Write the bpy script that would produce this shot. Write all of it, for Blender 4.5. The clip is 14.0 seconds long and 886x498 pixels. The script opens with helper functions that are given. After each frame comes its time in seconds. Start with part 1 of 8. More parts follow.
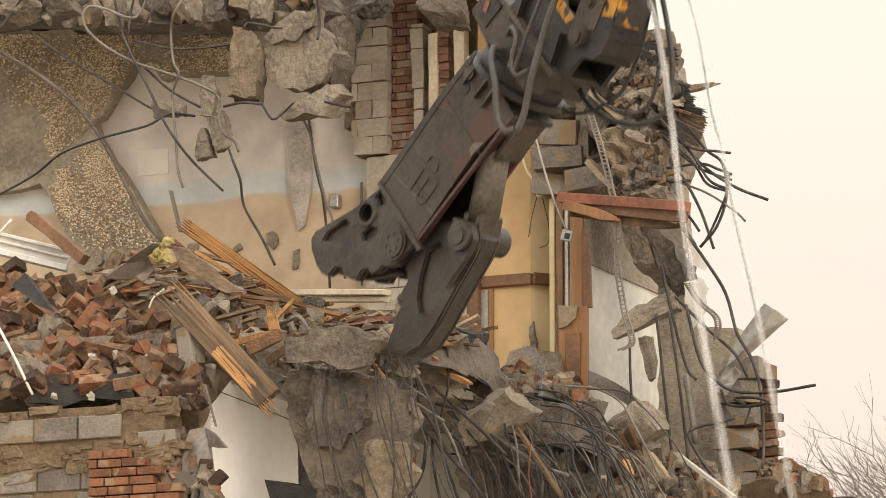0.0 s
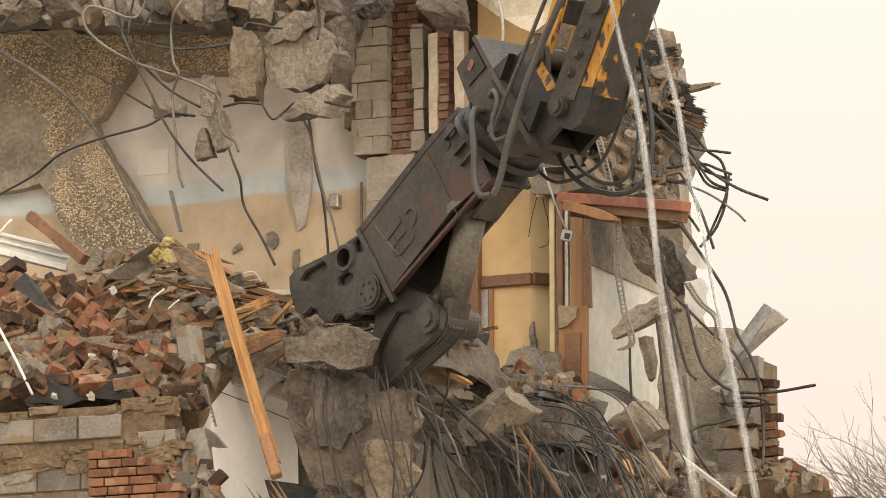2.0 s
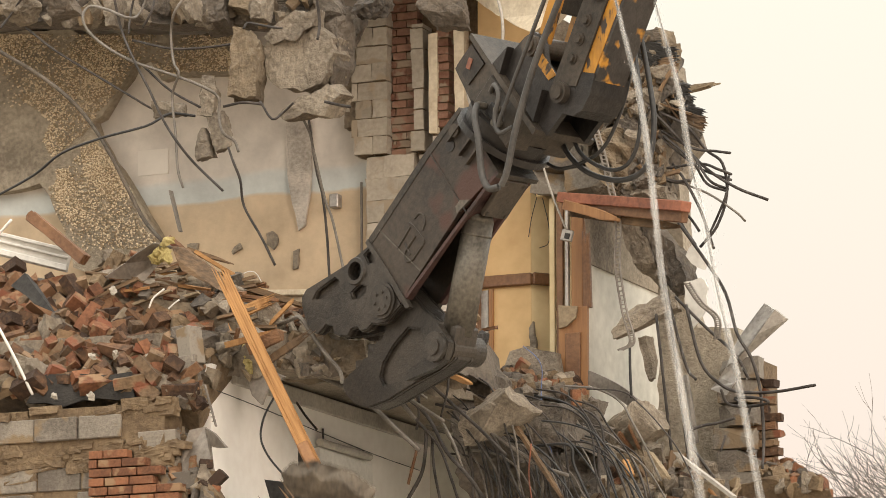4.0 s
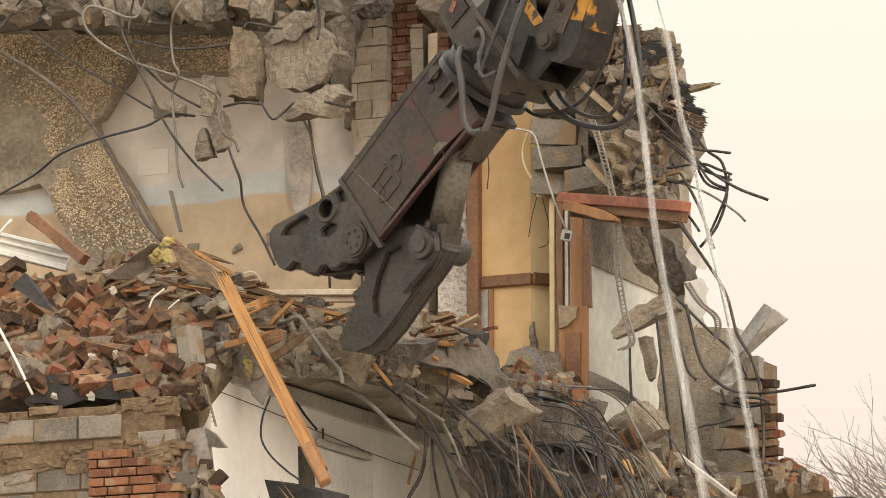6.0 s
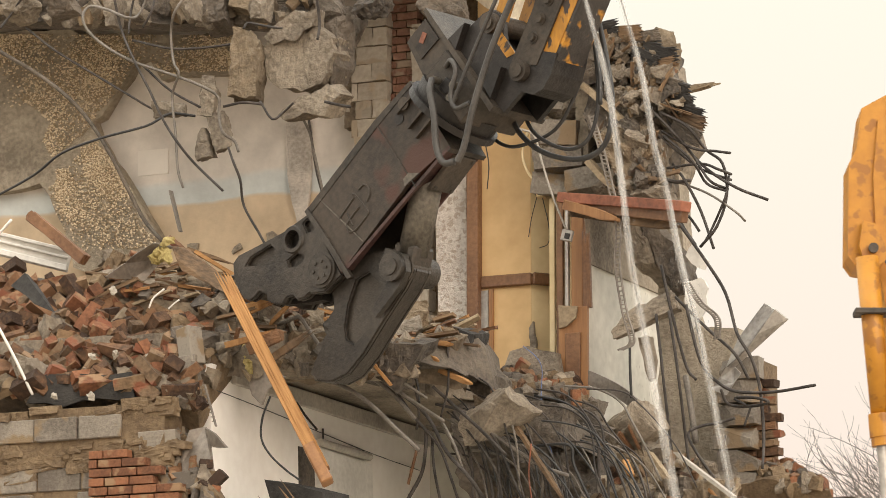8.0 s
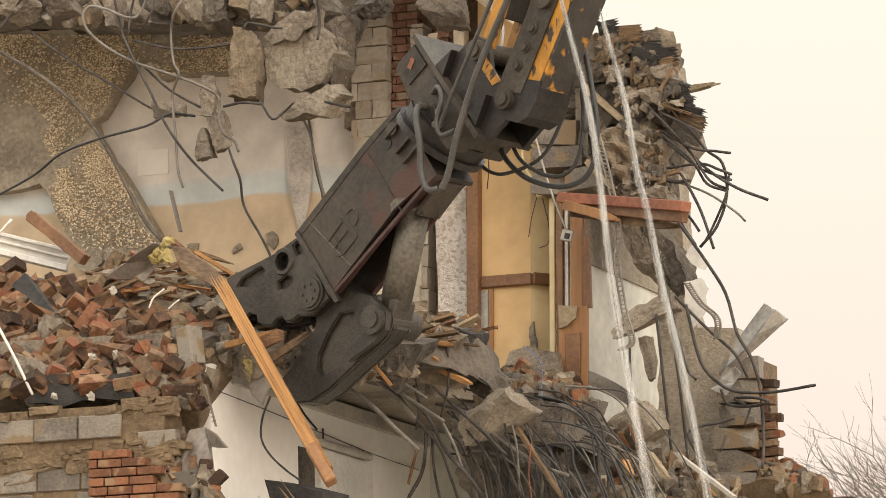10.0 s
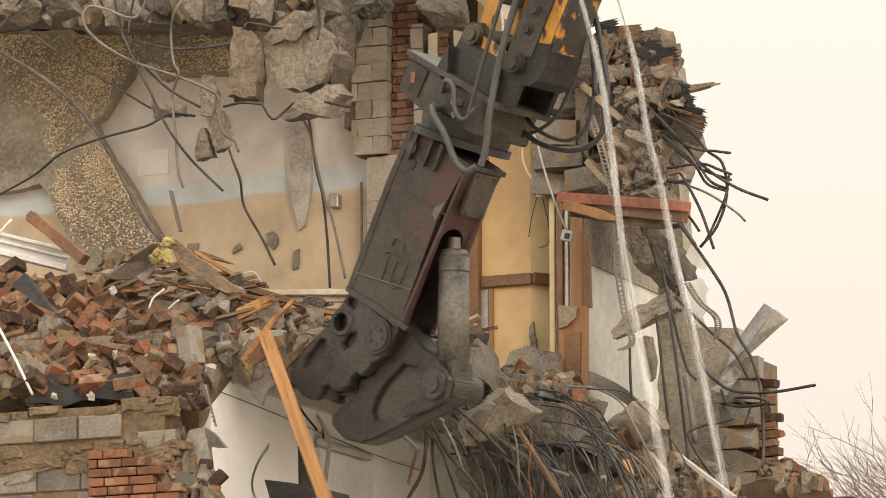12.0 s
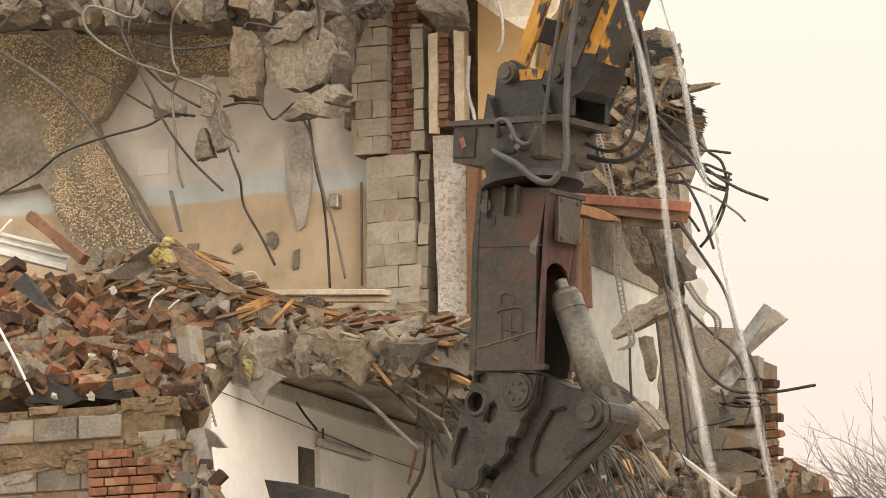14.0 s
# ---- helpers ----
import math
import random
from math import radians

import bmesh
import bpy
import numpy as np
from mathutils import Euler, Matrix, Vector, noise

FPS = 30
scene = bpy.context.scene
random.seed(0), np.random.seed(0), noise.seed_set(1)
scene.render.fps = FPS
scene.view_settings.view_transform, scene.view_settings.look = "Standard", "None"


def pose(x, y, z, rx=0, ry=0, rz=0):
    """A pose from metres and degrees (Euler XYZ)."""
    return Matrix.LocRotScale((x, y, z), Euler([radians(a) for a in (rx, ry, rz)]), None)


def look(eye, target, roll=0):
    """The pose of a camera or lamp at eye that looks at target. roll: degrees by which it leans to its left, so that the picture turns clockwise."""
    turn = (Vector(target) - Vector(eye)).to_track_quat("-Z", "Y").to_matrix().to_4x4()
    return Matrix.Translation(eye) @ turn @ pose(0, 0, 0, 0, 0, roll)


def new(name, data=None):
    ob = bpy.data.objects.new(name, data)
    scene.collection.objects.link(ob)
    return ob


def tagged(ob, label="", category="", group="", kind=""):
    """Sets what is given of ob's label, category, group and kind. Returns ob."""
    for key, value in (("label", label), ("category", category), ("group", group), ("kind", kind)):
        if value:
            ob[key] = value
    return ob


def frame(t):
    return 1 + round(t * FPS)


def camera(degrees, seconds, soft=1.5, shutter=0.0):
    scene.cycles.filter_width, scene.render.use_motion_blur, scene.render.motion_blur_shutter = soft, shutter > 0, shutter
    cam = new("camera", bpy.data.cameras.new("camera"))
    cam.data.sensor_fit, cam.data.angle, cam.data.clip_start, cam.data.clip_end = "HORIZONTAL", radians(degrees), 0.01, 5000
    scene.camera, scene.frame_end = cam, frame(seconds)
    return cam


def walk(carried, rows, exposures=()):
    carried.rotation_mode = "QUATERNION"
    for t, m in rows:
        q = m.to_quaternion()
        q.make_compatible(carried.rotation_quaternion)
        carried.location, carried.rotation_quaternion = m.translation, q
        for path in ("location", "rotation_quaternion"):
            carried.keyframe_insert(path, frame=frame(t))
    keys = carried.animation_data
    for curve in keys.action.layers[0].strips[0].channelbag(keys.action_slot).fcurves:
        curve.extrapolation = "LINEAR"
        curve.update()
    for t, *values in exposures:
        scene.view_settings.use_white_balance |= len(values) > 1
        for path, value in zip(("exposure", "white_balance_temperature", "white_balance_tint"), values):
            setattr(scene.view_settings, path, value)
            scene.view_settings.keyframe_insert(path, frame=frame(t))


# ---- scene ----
# ---- the camera: a long lens on a tripod, low in front of the building ----
cam = camera(10.9, 14.0, soft=0.85, shutter=0.5)
VIEW = look((14.643, -32.888, 1.75), (0.0, 0.0, 8.5))
walk(cam, [(0.0, VIEW), (14.0, VIEW)], exposures=[(0.0, 0.10), (14.0, 0.10)])

# ---- light: bright overcast sky, faint broad sun from the front ----
SUN_ROT, SUN_EL = 129.0, 16.0
world = bpy.data.worlds.new("overcast_sky")
scene.world = world
world.use_nodes = True
wn, wl = world.node_tree.nodes, world.node_tree.links
background = wn["Background"]
sky = wn.new("ShaderNodeTexSky")
sky.sky_type, sky.sun_disc = "NISHITA", False
sky.sun_elevation, sky.sun_rotation = radians(SUN_EL), radians(SUN_ROT)
sky.air_density, sky.dust_density = 1.0, 6.0
dim = wn.new("ShaderNodeVectorMath")
dim.operation = "SCALE"
dim.inputs["Scale"].default_value = 0.12
coord = wn.new("ShaderNodeTexCoord")
rise = wn.new("ShaderNodeSeparateXYZ")
cloud = wn.new("ShaderNodeValToRGB")
steps_of_sky = cloud.color_ramp.elements
steps_of_sky[0].position, steps_of_sky[0].color = 0.125, (0.985, 0.82, 0.71, 1)
steps_of_sky[1].position, steps_of_sky[1].color = 0.235, (1.0, 0.955, 0.81, 1)
for height, tone in ((0.36, (1.75, 1.68, 1.5)), (0.55, (2.3, 2.22, 2.02)), (1.0, (2.6, 2.52, 2.35))):
    steps_of_sky.new(height).color = (*tone, 1)
veil = wn.new("ShaderNodeMix")
veil.data_type = "RGBA"
veil.inputs["Factor"].default_value = 0.93
wl.new(coord.outputs["Generated"], rise.inputs[0])
wl.new(rise.outputs["Z"], cloud.inputs[0])
wl.new(sky.outputs[0], dim.inputs[0])
wl.new(dim.outputs[0], veil.inputs[6])
wl.new(cloud.outputs[0], veil.inputs[7])
wl.new(veil.outputs[2], background.inputs[0])
background.inputs[1].default_value = 1.0

sun = new("sun", bpy.data.lights.new("sun", "SUN"))
sun.data.energy, sun.data.angle, sun.data.color = 1.3, radians(32), (1.0, 0.85, 0.73)
sun.matrix_basis = look((25.0, -20.0, 15.0), (0.0, 0.0, 6.0))


# ---- materials ----
def material(name, dark, light, big=1.5, fine=18.0, rough=0.85, metal=0.0, bump=0.3, speck=None, speck_size=40.0, island=False, each=0.0, grain=None):
    """Two scales of colour variation, optional specks, and relief."""
    m = bpy.data.materials.new(name)
    m.use_nodes = True
    n, l = m.node_tree.nodes, m.node_tree.links
    bsdf = n["Principled BSDF"]
    bsdf.inputs["Roughness"].default_value, bsdf.inputs["Metallic"].default_value = rough, metal
    tc = n.new("ShaderNodeTexCoord")
    info = n.new("ShaderNodeObjectInfo")
    shift = n.new("ShaderNodeVectorMath")
    shift.operation = "MULTIPLY_ADD"
    shift.inputs[1].default_value = (37.0, 19.0, 53.0)
    l.new(info.outputs["Random"], shift.inputs[0])
    l.new(tc.outputs["Object"], shift.inputs[2])
    if grain:
        along = n.new("ShaderNodeVectorMath")
        along.operation = "MULTIPLY"
        along.inputs[1].default_value = grain
        l.new(shift.outputs[0], along.inputs[0])
        shift = along
    a, b = n.new("ShaderNodeTexNoise"), n.new("ShaderNodeTexNoise")
    for t, s in ((a, big), (b, fine)):
        t.inputs["Scale"].default_value, t.inputs["Detail"].default_value = s, 6.0
        l.new(shift.outputs[0], t.inputs["Vector"])
    mixed = n.new("ShaderNodeMath")
    mixed.operation = "MULTIPLY_ADD"
    mixed.inputs[1].default_value, mixed.inputs[2].default_value = 0.45, 0.0
    l.new(b.outputs[0], mixed.inputs[0])
    total = n.new("ShaderNodeMath")
    total.operation = "MULTIPLY_ADD"
    total.inputs[1].default_value = 0.65
    l.new(a.outputs[0], total.inputs[0])
    l.new(mixed.outputs[0], total.inputs[2])
    value = total
    if each:
        geo = n.new("ShaderNodeNewGeometry")
        own = n.new("ShaderNodeMath")
        own.operation = "MULTIPLY_ADD"
        own.inputs[1].default_value = each
        l.new(geo.outputs["Random Per Island"] if island else info.outputs["Random"], own.inputs[0])
        l.new(total.outputs[0], own.inputs[2])
        low = n.new("ShaderNodeMath")
        low.operation = "SUBTRACT"
        low.inputs[1].default_value = each / 2
        l.new(own.outputs[0], low.inputs[0])
        value = low
    ramp = n.new("ShaderNodeValToRGB")
    ramp.color_ramp.elements[0].position, ramp.color_ramp.elements[0].color = 0.38, (*dark, 1)
    ramp.color_ramp.elements[1].position, ramp.color_ramp.elements[1].color = 0.70, (*light, 1)
    l.new(value.outputs[0], ramp.inputs[0])
    colour = ramp.outputs[0]
    if speck:
        v = n.new("ShaderNodeTexNoise")
        v.inputs["Scale"].default_value, v.inputs["Detail"].default_value = speck_size, 3.0
        l.new(shift.outputs[0], v.inputs["Vector"])
        cut = n.new("ShaderNodeValToRGB")
        cut.color_ramp.elements[0].position, cut.color_ramp.elements[1].position = 0.54, 0.60
        l.new(v.outputs[0], cut.inputs[0])
        mx = n.new("ShaderNodeMix")
        mx.data_type = "RGBA"
        mx.inputs[7].default_value = (*speck, 1)
        l.new(cut.outputs[0], mx.inputs["Factor"])
        l.new(colour, mx.inputs[6])
        colour = mx.outputs[2]
    l.new(colour, bsdf.inputs["Base Color"])
    grit = n.new("ShaderNodeTexNoise")
    grit.inputs["Scale"].default_value, grit.inputs["Detail"].default_value, grit.inputs["Roughness"].default_value = fine * 2.2, 5.0, 0.65
    l.new(shift.outputs[0], grit.inputs["Vector"])
    relief = n.new("ShaderNodeMath")
    relief.operation = "MULTIPLY_ADD"
    relief.inputs[1].default_value = 0.6
    l.new(grit.outputs[0], relief.inputs[0])
    l.new(total.outputs[0], relief.inputs[2])
    bp = n.new("ShaderNodeBump")
    bp.inputs["Strength"].default_value, bp.inputs["Distance"].default_value = bump, 0.035
    l.new(relief.outputs[0], bp.inputs["Height"])
    l.new(bp.outputs[0], bsdf.inputs["Normal"])
    return m


CONCRETE = material("concrete", (0.125, 0.10, 0.075), (0.37, 0.31, 0.235), 2.2, 30, bump=0.9)
# dark concrete; also paints shade in gaps, under slabs and beside the door panel
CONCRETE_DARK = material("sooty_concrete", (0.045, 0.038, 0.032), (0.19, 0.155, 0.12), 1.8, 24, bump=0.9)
RENDER = material("pebbly_render", (0.21, 0.175, 0.13), (0.50, 0.425, 0.325), 1.6, 24, bump=0.9)
# dusty slab tone, lowered to hold the shade under the floor edge
DUSTY_SHADED_SLAB = material("dusty_dark_slab", (0.065, 0.052, 0.040), (0.23, 0.185, 0.135), 2.6, 28, bump=1.0)
AGGREGATE = material("broken_aggregate_concrete", (0.095, 0.07, 0.045), (0.29, 0.225, 0.15), 1.8, 26, bump=1.0)
BLOCK = material("grey_block", (0.12, 0.10, 0.08), (0.27, 0.235, 0.19), 2.5, 40, bump=0.5, each=0.3, speck=(0.22, 0.155, 0.09), speck_size=3.5)
MORTAR = material("sandy_mortar", (0.10, 0.065, 0.036), (0.25, 0.175, 0.10), 3.0, 25, bump=0.9)
BRICK = material("red_brick", (0.105, 0.042, 0.019), (0.27, 0.112, 0.052), 5.0, 40, bump=0.5, each=0.3, speck=(0.27, 0.165, 0.09), speck_size=6)
BRICK_DUSTY = material("dusty_brick", (0.045, 0.023, 0.012), (0.215, 0.112, 0.055), 6.0, 30, bump=0.9, each=0.5)
PLASTER = material("white_plaster", (0.78, 0.735, 0.675), (0.88, 0.845, 0.79), 0.8, 9, bump=0.12)
PLASTER_ROUGH = material("patchy_render", (0.48, 0.41, 0.35), (0.80, 0.74, 0.67), 2.5, 30, bump=0.8, speck=(0.46, 0.38, 0.31), speck_size=24)
YELLOW_WALL = material("ochre_paint", (0.52, 0.335, 0.15), (0.66, 0.45, 0.22), 0.9, 8, rough=0.6, bump=0.08)
CREAM_WALL = material("cream_paint", (0.66, 0.50, 0.27), (0.82, 0.66, 0.40), 0.9, 8, rough=0.6, bump=0.08)
BROWN_WOOD = material("brown_varnished_wood", (0.10, 0.045, 0.02), (0.24, 0.12, 0.055), 2.0, 30, rough=0.5, bump=0.2)
DOOR_WOOD = material("orange_brown_door_wood", (0.20, 0.09, 0.035), (0.36, 0.18, 0.07), 4.0, 30, rough=0.5, bump=0.2, grain=(1.0, 1.0, 0.1))
OLD_WOOD = material("weathered_timber", (0.06, 0.04, 0.025), (0.24, 0.15, 0.08), 4.0, 30, bump=0.6, grain=(0.12, 1.0, 1.0))
RAW_WOOD = material("split_raw_timber", (0.25, 0.12, 0.042), (0.54, 0.295, 0.115), 4.0, 30, bump=0.6, grain=(0.1, 1.0, 1.0))
PALE_WOOD = material("pale_painted_timber", (0.50, 0.40, 0.28), (0.76, 0.66, 0.50), 3.0, 25, bump=0.3)
STEEL_BROWN = material("dark_tool_steel", (0.019, 0.0162, 0.0128), (0.082, 0.0645, 0.048), 1.6, 26, rough=0.55, metal=0.25, bump=0.25)
STEEL_RED = material("worn_red_brown_steel", (0.016, 0.013, 0.010), (0.068, 0.051, 0.037), 1.5, 22, rough=0.55, metal=0.2, bump=0.25, speck=(0.070, 0.032, 0.022), speck_size=1.7)
STEEL_FADED = material("faded_red_steel", (0.034, 0.019, 0.016), (0.110, 0.052, 0.043), 1.5, 22, rough=0.55, metal=0.2, bump=0.25)
STEEL_BLACK = material("greasy_black_steel", (0.010, 0.009, 0.008), (0.04, 0.034, 0.03), 2.0, 20, rough=0.45, metal=0.3, bump=0.25)
STEEL_JAW = material("dark_grey_jaw_steel", (0.016, 0.0134, 0.0108), (0.068, 0.0565, 0.045), 2.2, 28, rough=0.42, metal=0.3, bump=0.3)
FOAM = material("dusty_foam", (0.22, 0.19, 0.15), (0.58, 0.53, 0.45), 6.0, 40, rough=0.9, bump=0.4)
BRICK_BUFF = material("mortar_caked_brick", (0.085, 0.052, 0.028), (0.28, 0.18, 0.10), 5.0, 30, bump=0.9, each=0.4, speck=(0.22, 0.08, 0.04), speck_size=5)
BRICK_OLD = material("dusty_pink_brick", (0.17, 0.075, 0.045), (0.30, 0.165, 0.11), 4.0, 30, bump=0.6, each=0.3, speck=(0.30, 0.225, 0.16), speck_size=5)
STEEL_BRIGHT = material("worn_bright_steel", (0.05, 0.043, 0.034), (0.19, 0.168, 0.135), 2.5, 30, rough=0.5, metal=0.4, bump=0.2)
REBAR = material("rebar_steel", (0.022, 0.019, 0.017), (0.095, 0.08, 0.07), 6, 60, rough=0.6, metal=0.4, bump=0.4)
REBAR_PALE = material("dusty_pale_bar", (0.11, 0.095, 0.08), (0.25, 0.22, 0.185), 6, 60, rough=0.6, metal=0.3, bump=0.4)
GALVANISED = material("galvanised_sheet", (0.24, 0.22, 0.20), (0.50, 0.47, 0.43), 3, 25, rough=0.4, metal=0.55, bump=0.1)
WHITE_PVC = material("white_plastic_profile", (0.58, 0.55, 0.50), (0.80, 0.77, 0.71), 2, 20, rough=0.5, bump=0.05)
RED_PAINT = material("rust_red_painted_steel", (0.13, 0.045, 0.025), (0.33, 0.12, 0.065), 3, 25, rough=0.6, bump=0.3)
RUBBER = material("black_rubber_hose", (0.012, 0.012, 0.012), (0.04, 0.038, 0.036), 3, 30, rough=0.5, bump=0.1)
HOSE_GREY = material("dusty_grey_hose", (0.028, 0.026, 0.024), (0.075, 0.068, 0.06), 3, 30, rough=0.55, bump=0.1)
MACHINE_YELLOW = material("worn_machine_yellow", (0.20, 0.09, 0.012), (0.52, 0.24, 0.02), 2.5, 24, rough=0.5, bump=0.15, speck=(0.035, 0.024, 0.018), speck_size=16, grain=(1.0, 1.0, 0.35))
BOOM_YELLOW = material("machine_yellow", (0.38, 0.155, 0.010), (0.52, 0.23, 0.018), 1.2, 14, rough=0.45, bump=0.08, speck=(0.30, 0.12, 0.014), speck_size=9)
INSULATION = material("yellow_insulation", (0.32, 0.24, 0.07), (0.56, 0.46, 0.20), 6, 30, bump=1.0)
BLOCK_PAINTED = material("dusty_painted_block", (0.30, 0.26, 0.205), (0.47, 0.41, 0.33), 1.1, 24, bump=0.3, each=0.12, speck=(0.33, 0.265, 0.19), speck_size=3)
SHEET_OLD = material("dirty_sheet_metal", (0.13, 0.11, 0.09), (0.32, 0.28, 0.24), 3, 25, rough=0.5, metal=0.4, bump=0.15)
TAR = material("black_roofing_felt", (0.01, 0.009, 0.008), (0.05, 0.045, 0.04), 4, 30, rough=0.8, bump=0.6)
SOIL = material("dusty_ground", (0.24, 0.20, 0.155), (0.42, 0.36, 0.29), 0.4, 6, bump=0.6)
DUST = material("rubble_dust", (0.11, 0.085, 0.06), (0.28, 0.22, 0.15), 2.5, 20, bump=1.0)
BLUE_WIRE = material("blue_wire", (0.08, 0.12, 0.25), (0.16, 0.22, 0.40), 6, 40, rough=0.5, bump=0.05)
GAP_SHADE_DUST = material("dark_crumbs", (0.035, 0.026, 0.018), (0.13, 0.095, 0.06), 2.5, 20, bump=1.0)
DUSTY_TIMBER = material("dusty_old_timber", (0.16, 0.115, 0.07), (0.40, 0.31, 0.20), 3.0, 30, bump=0.5)
DUSTY_PIPE = material("dusty_pale_plastic", (0.30, 0.27, 0.23), (0.52, 0.48, 0.42), 3.0, 30, rough=0.6, bump=0.1)
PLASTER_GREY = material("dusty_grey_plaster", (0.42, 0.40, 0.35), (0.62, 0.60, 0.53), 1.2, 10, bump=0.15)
ARM_SCRAPED = material("scraped_black_over_yellow", (0.016, 0.013, 0.011), (0.05, 0.042, 0.036), 2.0, 20, rough=0.5, bump=0.25, speck=(0.46, 0.21, 0.018), speck_size=5)
BARK = material("grey_bark", (0.11, 0.09, 0.075), (0.22, 0.185, 0.16), 4, 30, bump=0.3)


# ---- builders ----
def V(p):
    return Vector(p)


def part(name, bm, mat, parent, label=""):
    """One mesh object under a thing; the vertices are given in the thing's parent space."""
    bmesh.ops.recalc_face_normals(bm, faces=bm.faces)
    me = bpy.data.meshes.new(name)
    bm.to_mesh(me)
    bm.free()
    me.materials.append(mat)
    ob = new(name, me)
    if parent:
        base = parent.get("base", (0.0, 0.0, 0.0))
        mid = Vector(base)
        me.transform(Matrix.Translation(-mid))
        ob.parent = parent
    if label:
        tagged(ob, label)
    return ob


def thing(name, base, label, category, group="", kind=""):
    """An Empty at its base, which parents its parts (given in world places)."""
    ob = tagged(new(name), label, category, group, kind)
    ob.location = base
    ob["base"] = tuple(base)
    return ob


def solo(name, bm, mat, label="", category="", group="", kind="", smooth=False):
    """A thing or piece of the setting that is one mesh, with its origin under its middle."""
    bmesh.ops.recalc_face_normals(bm, faces=bm.faces)
    cs = [v.co for v in bm.verts]
    lo = Vector([min(c[i] for c in cs) for i in range(3)])
    hi = Vector([max(c[i] for c in cs) for i in range(3)])
    base = Vector(((lo.x + hi.x) / 2, (lo.y + hi.y) / 2, lo.z))
    bmesh.ops.translate(bm, verts=bm.verts, vec=-base)
    me = bpy.data.meshes.new(name)
    if smooth:
        for f in bm.faces:
            f.smooth = True
    bm.to_mesh(me)
    bm.free()
    me.materials.append(mat)
    ob = new(name, me)
    ob.location = base
    return tagged(ob, label, category, group, kind)


def box(bm, centre, size, turn=None, bevel=0.0):
    m = Matrix.Translation(centre) @ (turn if turn else Matrix()) @ Matrix.Diagonal((*size, 1))
    vs = bmesh.ops.create_cube(bm, size=1.0, matrix=m)["verts"]
    if bevel:
        es = list({e for v in vs for e in v.link_edges})
        bmesh.ops.bevel(bm, geom=es, offset=bevel, segments=1, affect="EDGES")
    return vs


def span(bm, lo, hi, bevel=0.0):
    lo, hi = V(lo), V(hi)
    return box(bm, (lo + hi) / 2, [abs(a) for a in hi - lo], None, bevel)


def bar(bm, p, q, w, h, up=(0, 0, 1), bevel=0.0):
    """A squared timber from p to q: w wide, h deep along up."""
    p, q = V(p), V(q)
    d = (q - p).normalized()
    s = d.cross(V(up)).normalized()
    u = s.cross(d)
    turn = Matrix((d, s, u)).transposed().to_4x4()
    return box(bm, (p + q) / 2, ((q - p).length, w, h), turn, bevel)


def splinter(bm, p, q, w, h, rng, up=(0, 0, 1), ragged=0.25):
    """A broken timber in one piece: sawn at p, torn into fibres of unequal length at q."""
    p, q = V(p), V(q)
    d = (q - p).normalized()
    s = d.cross(V(up)).normalized()
    u = s.cross(d)
    torn = min(ragged, (q - p).length * 0.5)
    cols, rings = 10, []
    ends = [rng.uniform(0.0, 0.45) if i % 2 else rng.uniform(0.5, 1.0) for i in range(cols + 1)]
    whole = (q - p).length - torn
    for k, f in enumerate((0.0, 0.35, 0.7, 1.0, None)):
        top, low = [], []
        for i in range(cols + 1):
            x = i / cols - 0.5
            along = whole * f if f is not None else whole + torn * ends[i]
            thin = 1.0 if f is not None else 0.25 + 0.5 * (1 - ends[i])
            wave = rng.uniform(-0.06, 0.06) * h
            c = p + d * (along + (rng.uniform(0, 0.02) if k == 0 else 0)) + s * x * w + u * wave
            top.append(bm.verts.new(c + u * h * 0.5 * thin))
            low.append(bm.verts.new(c - u * h * 0.5 * thin))
        rings.append(top + low[::-1])
    n = len(rings[0])
    for a, b in zip(rings, rings[1:]):
        for k in range(n):
            bm.faces.new((a[k], a[(k + 1) % n], b[(k + 1) % n], b[k]))
    for ring in (rings[0], rings[-1]):
        for i in range(cols):
            bm.faces.new((ring[i], ring[i + 1], ring[n - 2 - i], ring[n - 1 - i]))


def rail(pts, steps):
    """A smooth line through the points."""
    pts = [V(p) for p in pts]
    full = [pts[0] * 2 - pts[1]] + pts + [pts[-1] * 2 - pts[-2]]
    out = []
    for i in range(1, len(full) - 2):
        a, b, c, d = full[i - 1:i + 3]
        for k in range(steps):
            t = k / steps
            out.append(0.5 * (2 * b + (c - a) * t + (2 * a - 5 * b + 4 * c - d) * t * t + (3 * b - a - 3 * c + d) * t ** 3))
    out.append(pts[-1])
    return out


def tube(bm, pts, r, sides=6, steps=4, taper=1.0):
    line = rail(pts, steps) if steps > 1 else [V(p) for p in pts]
    rings = []
    for i, p in enumerate(line):
        d = (line[min(i + 1, len(line) - 1)] - line[max(i - 1, 0)]).normalized()
        s = d.cross(Vector((0.31, 0.52, 0.79))).normalized()
        u = s.cross(d)
        rr = r * (1 + (taper - 1) * i / (len(line) - 1))
        rings.append([bm.verts.new(p + (s * math.cos(a) + u * math.sin(a)) * rr) for a in [2 * math.pi * k / sides for k in range(sides)]])
    for a, b in zip(rings, rings[1:]):
        for k in range(sides):
            bm.faces.new((a[k], a[(k + 1) % sides], b[(k + 1) % sides], b[k]))
    bm.faces.new(rings[0][::-1])
    bm.faces.new(rings[-1])
    return bm


